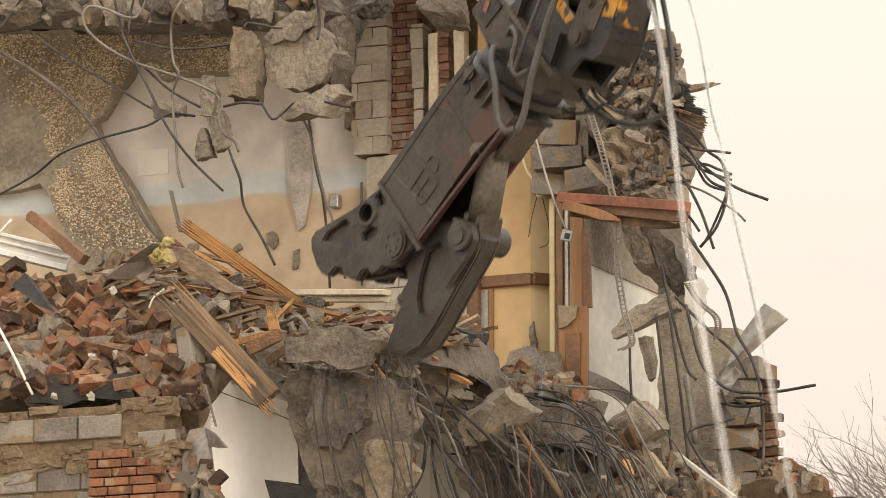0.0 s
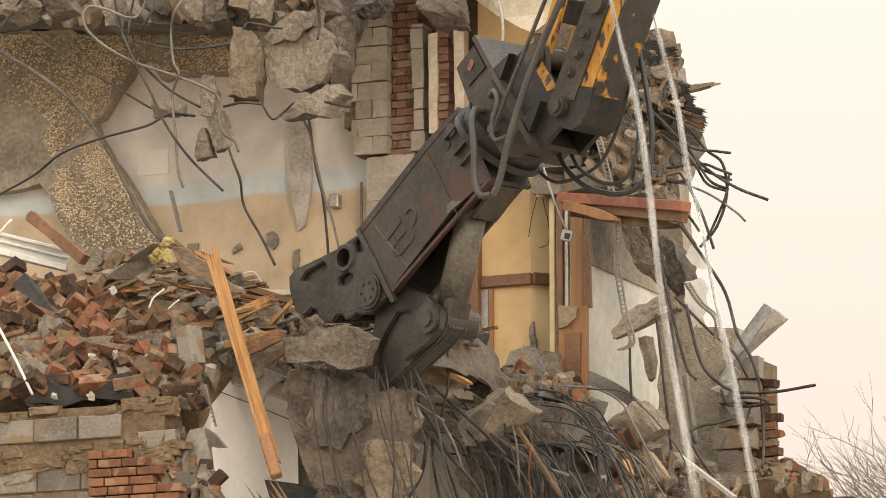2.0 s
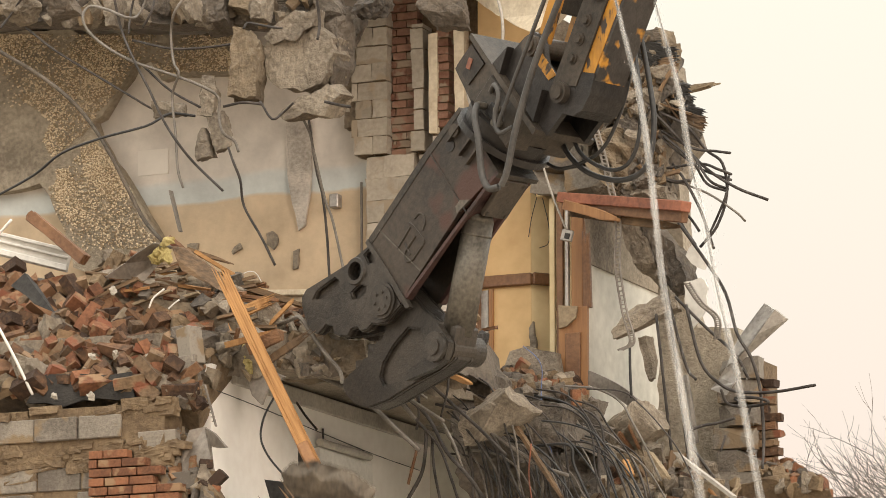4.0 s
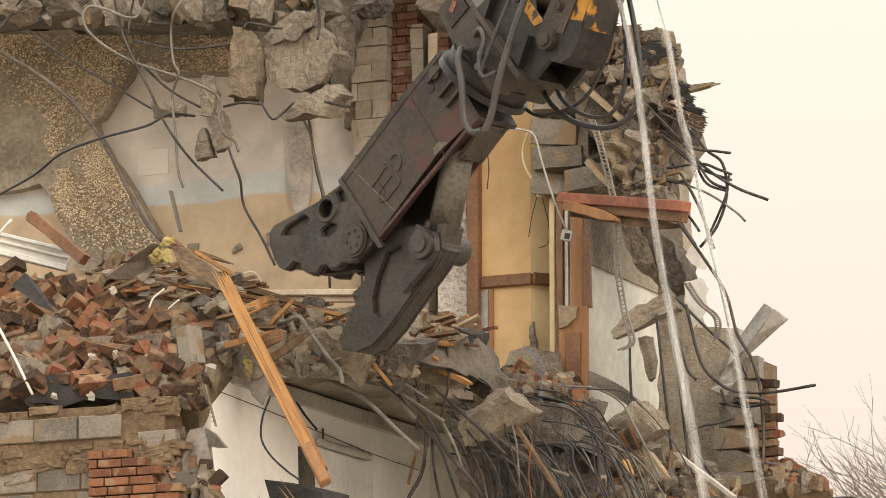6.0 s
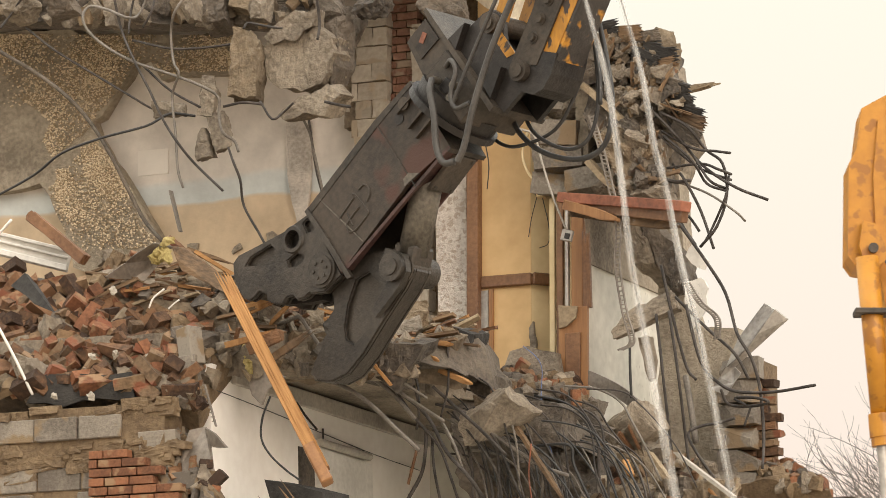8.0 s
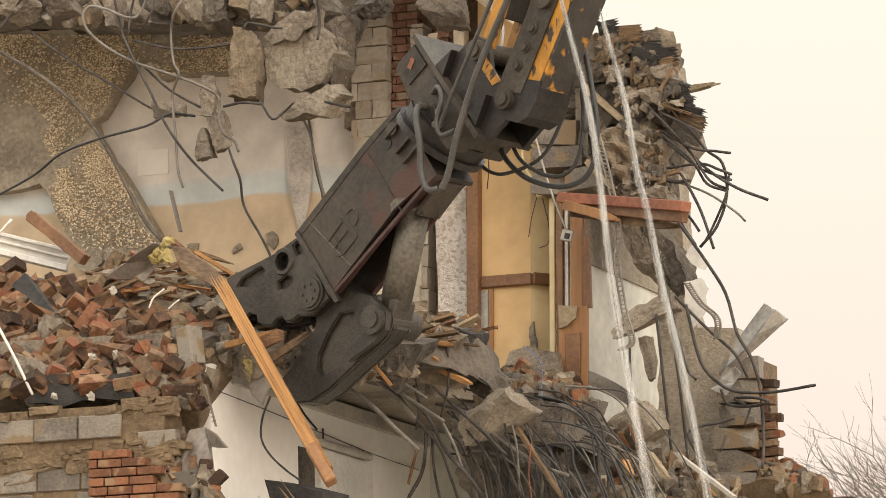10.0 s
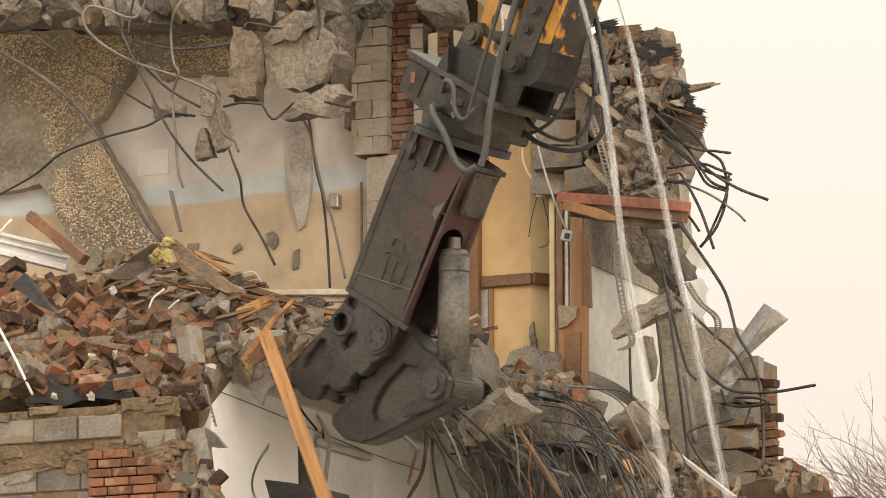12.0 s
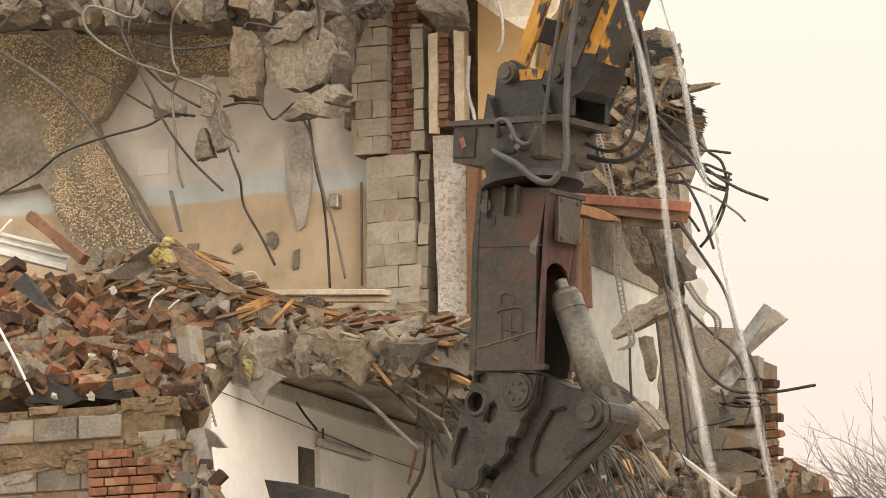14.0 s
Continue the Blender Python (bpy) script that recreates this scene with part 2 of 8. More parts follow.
def ragged_line(pts, jag, rng, step=0.12):
    """The polygon with its edges broken into uneven short steps."""
    out, pts = [], [V(p) for p in pts]
    for a, b in zip(pts, pts[1:] + pts[:1]):
        n = max(1, int((b - a).length / step))
        side = (b - a).normalized()
        for k in range(n):
            p = a.lerp(b, k / n)
            out.append((p, side))
    mid = sum(pts, Vector()) / len(pts)
    made = []
    for p, side in out:
        away = (p - mid).normalized()
        made.append(p + away * rng.uniform(-jag, jag) + side * rng.uniform(-jag, jag) * 0.5)
    return made


def prism(bm, pts, along, jag=0.0, rng=None, step=0.12):
    """A flat polygon given a thickness; jag breaks its outline."""
    line = ragged_line(pts, jag, rng, step) if jag else [V(p) for p in pts]
    along = V(along)
    n = len(line)
    a = [bm.verts.new(p) for p in line]
    b = [bm.verts.new(p + along + (along.normalized().cross(Vector((0.3, 0.8, 0.5))) * rng.uniform(-jag, jag) * 0.6 if jag else Vector())) for p in line]
    bm.faces.new(a)
    bm.faces.new(b[::-1])
    for k in range(n):
        bm.faces.new((a[k], b[k], b[(k + 1) % n], a[(k + 1) % n]))
    return bm


def rough_slab(bm, outline, along, rng, jag=0.03, step=0.08, bite=0.018):
    """A torn slab piece: a ragged outline with thickness and an uneven, crumbled skin."""
    prism(bm, outline, along, jag, rng, step)
    bmesh.ops.triangulate(bm, faces=bm.faces)
    for _ in range(3):
        long = [e for e in bm.edges if e.calc_length() > 0.045]
        if not long or len(bm.faces) > 9000:
            break
        bmesh.ops.subdivide_edges(bm, edges=long, cuts=1)
        bmesh.ops.triangulate(bm, faces=[f for f in bm.faces if len(f.verts) > 3])
    bmesh.ops.recalc_face_normals(bm, faces=bm.faces)
    bm.normal_update()
    o = Vector([rng.uniform(0, 50) for _ in range(3)])
    for v, n in [(v, v.normal.copy()) for v in bm.verts]:
        v.co += n * (noise.noise(v.co * 5.0 + o) * bite * 1.5 + noise.noise(v.co * 17.0 + o) * bite * 0.8 + noise.noise(v.co * 40.0 + o) * bite * 0.35)
    return bm


def chunk(bm, centre, size, rng, turn=None, rough=0.08, cuts=3, detail=3):
    """A broken lump: a block with corners knocked off and an uneven skin."""
    t = bmesh.new()
    bmesh.ops.create_cube(t, size=1.0)
    for _ in range(cuts):
        n = Vector([rng.uniform(-1, 1) for _ in range(3)]).normalized()
        g = bmesh.ops.bisect_plane(t, geom=t.verts[:] + t.edges[:] + t.faces[:], plane_co=n * rng.uniform(0.34, 0.5), plane_no=n, clear_outer=True)
        es = [e for e in g["geom_cut"] if isinstance(e, bmesh.types.BMEdge)]
        if es:
            bmesh.ops.edgenet_fill(t, edges=es)
    if detail:
        bmesh.ops.triangulate(t, faces=t.faces)
        bmesh.ops.subdivide_edges(t, edges=t.edges, cuts=detail, use_grid_fill=True)
    o = Vector([rng.uniform(0, 50) for _ in range(3)])
    sz = Vector(size)
    for v in t.verts:
        w = Vector((v.co.x * sz.x, v.co.y * sz.y, v.co.z * sz.z))
        k = rough * min(sz)
        w += Vector(noise.noise_vector(w * (2.2 / max(min(sz), 0.05)) + o)) * k + Vector(noise.noise_vector(w * (7 / max(min(sz), 0.05)) + o)) * k * 0.5
        w += w.normalized() * (noise.multi_fractal(w * 9.0 + o, 0.9, 2.1, 4) - 1.0) * min(0.016, 0.08 * min(sz))
        v.co = w
    m = Matrix.Translation(centre) @ (turn if turn else Matrix())
    t.transform(m)
    me = bpy.data.meshes.new("lump")
    t.to_mesh(me)
    t.free()
    bm.from_mesh(me)
    bpy.data.meshes.remove(me)
    return bm


def any_turn(rng, most=180):
    return Euler([radians(rng.uniform(-most, most)) for _ in range(3)]).to_matrix().to_4x4()


def lump_mesh(name, size, seed, mat, rough=0.06, cuts=2, detail=1):
    bm = bmesh.new()
    chunk(bm, (0, 0, 0), size, random.Random(seed), None, rough, cuts, detail)
    bmesh.ops.recalc_face_normals(bm, faces=bm.faces)
    me = bpy.data.meshes.new(name)
    bm.to_mesh(me)
    bm.free()
    me.materials.append(mat)
    return me


LOOSE_BRICKS = [lump_mesh("brick", (0.215, 0.105, 0.075), s, m, 0.03, c, 1) for s, m, c in ((1, BRICK_DUSTY, 1), (2, BRICK, 0), (3, BRICK_DUSTY, 0), (4, BRICK_BUFF, 1), (8, BRICK_DUSTY, 2), (9, BRICK_BUFF, 0))]
HALF_BRICKS = [lump_mesh("brick", (0.12, 0.10, 0.068), s, m, 0.08, 3, 1) for s, m in ((5, BRICK_DUSTY), (6, BRICK), (7, BRICK_DUSTY))]
STONES = [lump_mesh("stone", (0.14, 0.11, 0.09), s, m, 0.12, 4, 1) for s, m in ((8, CONCRETE), (9, MORTAR), (10, DUST), (11, CONCRETE_DARK))]
CHUNKS = [lump_mesh("concrete_chunk", (0.34, 0.24, 0.17), s, m, 0.14, 5, 4) for s, m in ((12, CONCRETE), (13, CONCRETE_DARK), (14, AGGREGATE), (15, CONCRETE))]
SPLINTERS = [lump_mesh("splinter", (l, 0.05, 0.025), s, m, 0.2, 2, 1) for l, s, m in ((0.5, 16, OLD_WOOD), (0.35, 17, OLD_WOOD), (0.65, 18, BROWN_WOOD), (0.3, 19, RAW_WOOD), (0.45, 20, DUSTY_TIMBER))]


def heap(name, corners, recipe, rng, label, lift=0.06, core=DUST, thick=0.3, bump=0.08, category="rubble", size=1.0):
    """A heap of loose pieces on a slope between four corners, over a body of dust and crumbs. recipe: (meshes, count, most tilt)."""
    a, b, c, d = [V(p) for p in corners]
    mid = (a + b + c + d) / 4
    top = thing(name, mid, label, category)
    at = lambda u, v: a.lerp(b, u).lerp(d.lerp(c, u), v)
    up = (b - a).cross(d - a).normalized()
    if up.z < 0 or (abs(up.z) < 0.05 and up.y > 0):
        up = -up
    bm = bmesh.new()
    n = 22
    grid = []
    for i in range(n + 1):
        row = []
        for j in range(n + 1):
            p = at(i / n, j / n)
            rim = min(i, j, n - i, n - j) / n
            row.append(bm.verts.new(p + up * (noise.noise(p * 2.6) * bump * 1.6 + noise.noise(p * 9) * bump * 0.8 - (0.1 if rim == 0 else 0))))
        grid.append(row)
    for i in range(n):
        for j in range(n):
            bm.faces.new((grid[i][j], grid[i + 1][j], grid[i + 1][j + 1], grid[i][j + 1]))
    ret = bmesh.ops.extrude_face_region(bm, geom=bm.faces[:])
    bmesh.ops.translate(bm, verts=[g for g in ret["geom"] if isinstance(g, bmesh.types.BMVert)], vec=-up * thick)
    part("rubble_bed", bm, core, top)
    for meshes, count, tilt in recipe:
        for _ in range(count):
            me = rng.choice(meshes)
            ob = new(me.name.split(".")[0], me)
            u, v = rng.random(), rng.random()
            p = at(u, v) + up * rng.uniform(-0.02, lift)
            s = rng.uniform(0.75, 1.15) * size
            ob.parent = top
            ob.matrix_basis = Matrix.Translation(p - mid) @ any_turn(rng, tilt) @ Matrix.Scale(s, 4)
    return top


def rebar(pts, label="bent steel reinforcing bar hanging from broken concrete", r=0.011, mat=None, steps=5, group="reinforcing bars"):
    bm = bmesh.new()
    tube(bm, pts, r, 6, steps)
    return solo("reinforcing_bar", bm, mat if mat else REBAR, label, "rebar", group, smooth=True)


# ---- the large structure ----
rng = random.Random(7)

bm = bmesh.new()
n = 40
vs = [[bm.verts.new(((i / n - 0.5) * 2400, (j / n - 0.5) * 2400, 0)) for j in range(n + 1)] for i in range(n + 1)]
for i in range(n):
    for j in range(n):
        bm.faces.new((vs[i][j], vs[i + 1][j], vs[i + 1][j + 1], vs[i][j + 1]))
ground = solo("ground", bm, SOIL, "dusty bare demolition ground", "ground", kind="structure")


def painted_wall():
    """Old plaster paint: dusty cream dado, a pale blue band, grey white above, with worn edges."""
    m = material("old_wall_paint", (0.3, 0.3, 0.3), (0.5, 0.5, 0.5), 0.9, 8, rough=0.8, bump=0.15)
    n, l = m.node_tree.nodes, m.node_tree.links
    geo = n.new("ShaderNodeNewGeometry")
    sep = n.new("ShaderNodeSeparateXYZ")
    l.new(geo.outputs["Position"], sep.inputs[0])
    step = n.new("ShaderNodeTexVoronoi")
    step.inputs["Scale"].default_value = 3.2
    step.distance = "CHEBYCHEV"
    l.new(geo.outputs["Position"], step.inputs["Vector"])
    soft = n.new("ShaderNodeTexNoise")
    soft.inputs["Scale"].default_value, soft.inputs["Detail"].default_value = 1.6, 5
    l.new(geo.outputs["Position"], soft.inputs["Vector"])
    h = n.new("ShaderNodeMath")
    h.operation = "MULTIPLY_ADD"
    h.inputs[1].default_value = 0.16
    l.new(soft.outputs[0], h.inputs[0])
    l.new(sep.outputs["Z"], h.inputs[2])
    bands = n.new("ShaderNodeMapRange")
    bands.inputs[1].default_value, bands.inputs[2].default_value = 8.0, 13.0
    l.new(h.outputs[0], bands.inputs[0])
    ramp = n.new("ShaderNodeValToRGB")
    e = ramp.color_ramp.elements
    e[0].position, e[0].color = 0.0, (0.57, 0.43, 0.28, 1)
    e[1].position, e[1].color = 0.448, (0.60, 0.465, 0.315, 1)
    for p, c in ((0.452, (0.60, 0.63, 0.61)), (0.486, (0.63, 0.64, 0.61)), (0.498, (0.70, 0.635, 0.56)), (1.0, (0.70, 0.635, 0.56))):
        x = e.new(p)
        x.color = (*c, 1)
    l.new(bands.outputs[0], ramp.inputs[0])
    stain = n.new("ShaderNodeTexNoise")
    stain.inputs["Scale"].default_value, stain.inputs["Detail"].default_value, stain.inputs["Roughness"].default_value = 2.2, 12, 0.62
    l.new(geo.outputs["Position"], stain.inputs["Vector"])
    sr = n.new("ShaderNodeMapRange")
    sr.inputs[1].default_value, sr.inputs[2].default_value, sr.inputs[3].default_value, sr.inputs[4].default_value = 0.28, 0.72, 0.66, 1.10
    l.new(stain.outputs[0], sr.inputs[0])
    mul = n.new("ShaderNodeVectorMath")
    mul.operation = "SCALE"
    l.new(ramp.outputs[0], mul.inputs[0])
    l.new(sr.outputs[0], mul.inputs["Scale"])
    l.new(mul.outputs[0], n["Principled BSDF"].inputs["Base Color"])
    return m


OLD_PAINT = painted_wall()

# rear wall of the upper room, torn off on its right
bm = bmesh.new()
prism(bm, [(-9.5, 5, 7.9), (-3.27, 5.00, 8.56), (-2.91, 5.00, 8.95), (-2.91, 5.00, 10.32), (-3.05, 5.00, 10.76), (-3.12, 5.00, 11.62), (-3.05, 5.00, 12.26), (-9.5, 5, 12.9)], (0, 0.22, 0), 0.02, rng)
solo("wall_rear", bm, OLD_PAINT, "cream, blue and grey painted plaster wall with stains", "wall", kind="structure")

# white side wall of the lower room
bm = bmesh.new()
span(bm, (-2.55, 0.55, 4.3), (-2.31, 5.0, 7.82))
side_wall = solo("wall_side", bm, PLASTER, "white plastered side wall of a lower room", "wall", kind="structure")
# ceiling edge strip along the head of the wall
bm = bmesh.new()
span(bm, (-2.312, 0.9, 7.70), (-2.27, 4.98, 7.835), 0.008)
solo("trim", bm, DUSTY_PIPE, "stained strip of plaster under the ceiling", "trim", kind="structure")
# pale grey so that this rear wall throws light onto the side wall
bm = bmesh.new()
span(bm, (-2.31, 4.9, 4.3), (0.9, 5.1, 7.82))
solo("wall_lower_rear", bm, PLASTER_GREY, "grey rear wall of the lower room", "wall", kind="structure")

# unseen floor, added to bounce light up onto the side wall
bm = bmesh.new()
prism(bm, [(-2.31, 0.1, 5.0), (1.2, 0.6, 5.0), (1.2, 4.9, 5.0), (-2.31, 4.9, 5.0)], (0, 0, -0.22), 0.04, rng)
solo("floor_lower", bm, PLASTER_GREY, "unseen pale floor added to bounce light into the lower room", "floor", kind="structure")

# the floor slab between the rooms, broken along its front
bm = bmesh.new()
prism(bm, [(-9.5, 0.5, 7.86), (-3.4, 0.42, 7.86), (-2.5, 0.62, 7.86), (-2.0, 0.95, 7.86), (-1.55, 1.25, 7.86), (-1.4, 1.9, 7.86), (-1.45, 3.2, 7.86), (-0.7, 4.1, 7.86), (-0.6, 5.2, 7.86), (-9.5, 5.2, 7.86)], (0, 0, 0.24), 0.06, rng)
solo("floor", bm, CONCRETE, "broken concrete floor slab with ragged front edge", "floor", kind="structure")
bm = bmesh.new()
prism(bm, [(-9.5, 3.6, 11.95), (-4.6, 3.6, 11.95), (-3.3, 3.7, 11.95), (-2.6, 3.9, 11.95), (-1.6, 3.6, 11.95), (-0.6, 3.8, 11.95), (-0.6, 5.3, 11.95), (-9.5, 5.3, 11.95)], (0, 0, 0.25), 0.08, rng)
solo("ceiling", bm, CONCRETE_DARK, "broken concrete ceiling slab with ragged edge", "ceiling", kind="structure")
# added backing wall, dark behind the gaps of the upper room
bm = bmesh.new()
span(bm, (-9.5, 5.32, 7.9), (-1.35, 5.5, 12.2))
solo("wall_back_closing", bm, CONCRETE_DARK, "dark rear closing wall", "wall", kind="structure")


# ---- front wall at the lower floor: block leaf with a brick leaf before it ----
BRICK_ENDS = (-2.74, -2.46, -2.44, -2.40, -2.22, -2.14, -2.12, -2.10)


def course_wall():
    wall = thing("wall_front", (-4.5, 0.0, 4.5), "grey block wall with sandy mortar and a torn brick leaf", "wall", kind="structure")
    bm = bmesh.new()
    span(bm, (-7.5, 0.03, 4.5), (-2.47, 0.34, 7.44))
    part("mortar_bed", bm, MORTAR, wall)
    bm = bmesh.new()
    box(bm, (0, 0, 0), (0.39, 0.20, 0.188), None, 0.008)
    bmesh.ops.triangulate(bm, faces=bm.faces)
    block = bpy.data.meshes.new("block")
    bm.to_mesh(block)
    bm.free()
    block.materials.append(BLOCK)
    bm = bmesh.new()
    box(bm, (0, 0, 0), (0.212, 0.1, 0.064), None, 0.004)
    brick = bpy.data.meshes.new("brick")
    bm.to_mesh(brick)
    bm.free()
    brick.materials.append(BRICK)
    r = random.Random(3)
    for k, z in enumerate((7.27, 6.86, 6.65, 6.44, 6.23)):
        end = (-2.85, -2.62, -2.45, -2.40, -2.40)[k]
        x = end - 0.2 - (0.2 if k % 2 else 0.0)
        while x > -7.2:
            if r.random() > 0.06:
                ob = new("block", block)
                ob.parent = wall
                ob.matrix_basis = Matrix.Translation((x + 4.5, 0.1 + r.uniform(-0.012, 0.012), z - 4.5)) @ pose(0, 0, 0, r.uniform(-1, 1), r.uniform(-0.8, 0.8), r.uniform(-1, 1))
            x -= 0.402
    for k in range(14):
        z = 7.02 - 0.075 * k
        end = BRICK_ENDS[min(k, 7)] + r.uniform(-0.02, 0.02)
        start = -3.08 if k < 9 else -6.5
        x = end - 0.106 - (0.11 if k % 2 else 0)
        while x - 0.106 > start:
            ob = new("brick", brick)
            ob.parent = wall
            ob.matrix_basis = Matrix.Translation((x + 4.5, -0.07 + r.uniform(-0.004, 0.004), z - 4.5)) @ pose(0, 0, 0, 0, r.uniform(-0.6, 0.6), r.uniform(-0.8, 0.8))
            x -= 0.222
        left = x + 0.106 - start
        if left > 0.05:
            ob = new("brick", brick)
            ob.parent = wall
            ob.matrix_basis = Matrix.Translation((start + left / 2 + 4.5, -0.07, z - 4.5)) @ Matrix.Diagonal((left / 0.222, 1, 1, 1))
    # loose blocks stepping up at the broken end
    for px, pz, dy, tilt in ((-2.78, 7.33, 0.06, 4), (-2.55, 7.14, 0.02, -3), (-2.46, 7.49, 0.22, 6), (-2.40, 7.70, 0.28, 84), (-2.42, 7.94, 0.3, 80), (-2.33, 6.78, 0.0, -5), (-2.9, 7.62, 0.22, 85), (-2.62, 7.58, 0.2, 12)):
        ob = new("block", block)
        ob.parent = wall
        ob.matrix_basis = Matrix.Translation((px + 4.5, 0.08 + dy, pz - 4.5)) @ pose(0, 0, 0, r.uniform(-8, 8), tilt, r.uniform(-14, 14)) @ Matrix.Scale(0.8, 4)
    bm = bmesh.new()
    for _ in range(190):
        x, z = r.uniform(-7, -2.4), r.choice((7.4, 7.4, 7.09, 7.09, 7.04, 7.04, 6.98, 6.98, 6.9, 7.5))
        if z > 7.45:
            continue
        chunk(bm, (x, r.uniform(0.04, 0.075), z + r.uniform(-0.05, 0.05)), (r.uniform(0.1, 0.3), 0.1, r.uniform(0.05, 0.1)), r, any_turn(r, 6), 0.2, 1, 2)
    tagged(part("mortar_lumps", bm, MORTAR, wall), "crumbling sandy mortar lumps", kind="stuff")
    return wall


course_wall()

# the jagged left heap of bricks on the slab edge; its bed is darkened to paint the shade in the gaps
rng = random.Random(11)
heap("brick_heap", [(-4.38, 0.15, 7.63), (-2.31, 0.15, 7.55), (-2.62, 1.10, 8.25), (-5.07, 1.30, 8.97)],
     [(LOOSE_BRICKS, 300, 60), (HALF_BRICKS, 70, 120), (STONES, 40, 180), (CHUNKS, 3, 180)], rng, "heap of broken red bricks and mortar on the slab", 0.1, core=GAP_SHADE_DUST, thick=0.25, size=1.22)
heap("brick_slope", [(-2.52, 0.20, 7.52), (-2.26, 0.22, 7.41), (-2.21, 0.80, 8.01), (-2.83, 0.80, 8.29)],
     [(HALF_BRICKS, 22, 180), (STONES, 30, 180)], rng, "crumbled brick and mortar at the broken corner", 0.05, core=MORTAR, thick=0.2)

heap("corner_rubble", [(-2.6, 0.0, 6.65), (-1.91, 0.0, 6.61), (-2.33, 0.3, 7.06), (-2.64, 0.3, 7.28)],
     [(HALF_BRICKS, 34, 180), (STONES, 50, 180), (LOOSE_BRICKS, 8, 60)], rng, "crumbled bricks and mortar stepping down the wall end", 0.06, core=MORTAR, thick=0.25)

# rubble on the broken floor edge
heap("floor_rubble", [(-2.57, 0.90, 8.14), (-0.65, 2.00, 8.08), (-1.35, 3.40, 8.48), (-3.23, 2.20, 8.59)],
     [(STONES, 170, 180), (CHUNKS, 14, 180), (SPLINTERS, 170, 25), (HALF_BRICKS, 16, 180)], rng, "dusty rubble with splintered timber on the floor", 0.08, core=DUST, thick=0.25)

heap("timber_debris", [(-3.61, 0.90, 8.57), (-2.21, 0.90, 8.26), (-2.58, 1.60, 8.66), (-3.85, 1.60, 9.00)],
     [(SPLINTERS, 80, 18), (STONES, 70, 180), (HALF_BRICKS, 24, 180)], rng, "splintered boards and crumbs on top of the heap", 0.08, core=DUST, thick=0.25)

# thick broken slab edge with hanging lumps
def slab_edge():
    edge = thing("broken_slab_edge", (-1.42, 1.10, 7.86), "ragged broken concrete slab edge, underside shade painted dark", "concrete slab")
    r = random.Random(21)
    # dark concrete faces carry the shade of the slab's underside
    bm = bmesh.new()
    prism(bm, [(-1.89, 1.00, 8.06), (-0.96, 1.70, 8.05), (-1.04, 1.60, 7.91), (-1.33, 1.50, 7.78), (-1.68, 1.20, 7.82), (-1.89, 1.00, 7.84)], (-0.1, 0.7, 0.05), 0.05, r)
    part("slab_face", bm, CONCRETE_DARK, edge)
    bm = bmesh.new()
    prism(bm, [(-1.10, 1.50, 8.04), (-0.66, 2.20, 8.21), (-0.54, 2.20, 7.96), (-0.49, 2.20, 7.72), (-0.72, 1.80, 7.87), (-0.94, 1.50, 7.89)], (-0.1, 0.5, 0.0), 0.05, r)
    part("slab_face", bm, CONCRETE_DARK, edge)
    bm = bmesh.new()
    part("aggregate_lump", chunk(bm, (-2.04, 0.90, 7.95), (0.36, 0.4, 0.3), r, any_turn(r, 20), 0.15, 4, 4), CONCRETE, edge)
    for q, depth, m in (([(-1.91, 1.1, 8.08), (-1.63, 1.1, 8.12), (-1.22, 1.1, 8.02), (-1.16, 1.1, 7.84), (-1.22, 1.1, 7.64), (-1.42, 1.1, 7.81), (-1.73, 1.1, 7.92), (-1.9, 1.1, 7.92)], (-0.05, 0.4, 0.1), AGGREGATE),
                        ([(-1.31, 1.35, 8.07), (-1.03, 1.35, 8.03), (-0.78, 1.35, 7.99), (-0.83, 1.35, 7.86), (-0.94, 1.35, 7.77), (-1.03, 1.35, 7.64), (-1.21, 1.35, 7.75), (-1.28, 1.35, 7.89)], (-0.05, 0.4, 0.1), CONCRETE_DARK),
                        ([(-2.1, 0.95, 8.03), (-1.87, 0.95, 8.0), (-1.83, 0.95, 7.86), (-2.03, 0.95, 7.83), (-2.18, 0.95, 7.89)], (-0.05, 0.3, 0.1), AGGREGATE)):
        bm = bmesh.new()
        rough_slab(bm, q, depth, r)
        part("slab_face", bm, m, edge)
    for c, s, m in (((-1.25, 1.45, 8.04), (0.32, 0.3, 0.2), AGGREGATE), ((-0.40, 2.00, 7.48), (0.55, 0.35, 0.3), CONCRETE)):
        bm = bmesh.new()
        part("concrete_lump", chunk(bm, c, s, r, any_turn(r, 30), 0.12, 4, 3), m, edge)
    return edge


slab_edge()
heap("slab_edge_crumbs", [(-2.36, 0.75, 7.82), (-0.92, 1.45, 7.75), (-0.96, 1.60, 8.07), (-2.39, 0.80, 8.11)], [(STONES, 80, 180), (SPLINTERS, 24, 60)], random.Random(77), "crumbling lumps along the broken slab edge", 0.05, core=CONCRETE, thick=0.1, bump=0.08)

# ---- ceiling zone: broken beams and hanging lumps ----
def hanging_concrete(c, size, label, seed, turn=(0, 0, 0), mat=None, cuts=4, rough=0.1):
    r = random.Random(seed)
    bm = bmesh.new()
    chunk(bm, c, size, r, pose(0, 0, 0, *turn), rough, cuts, 9)
    return solo("concrete_chunk", bm, mat if mat else CONCRETE, label, "concrete", "hanging concrete lumps")


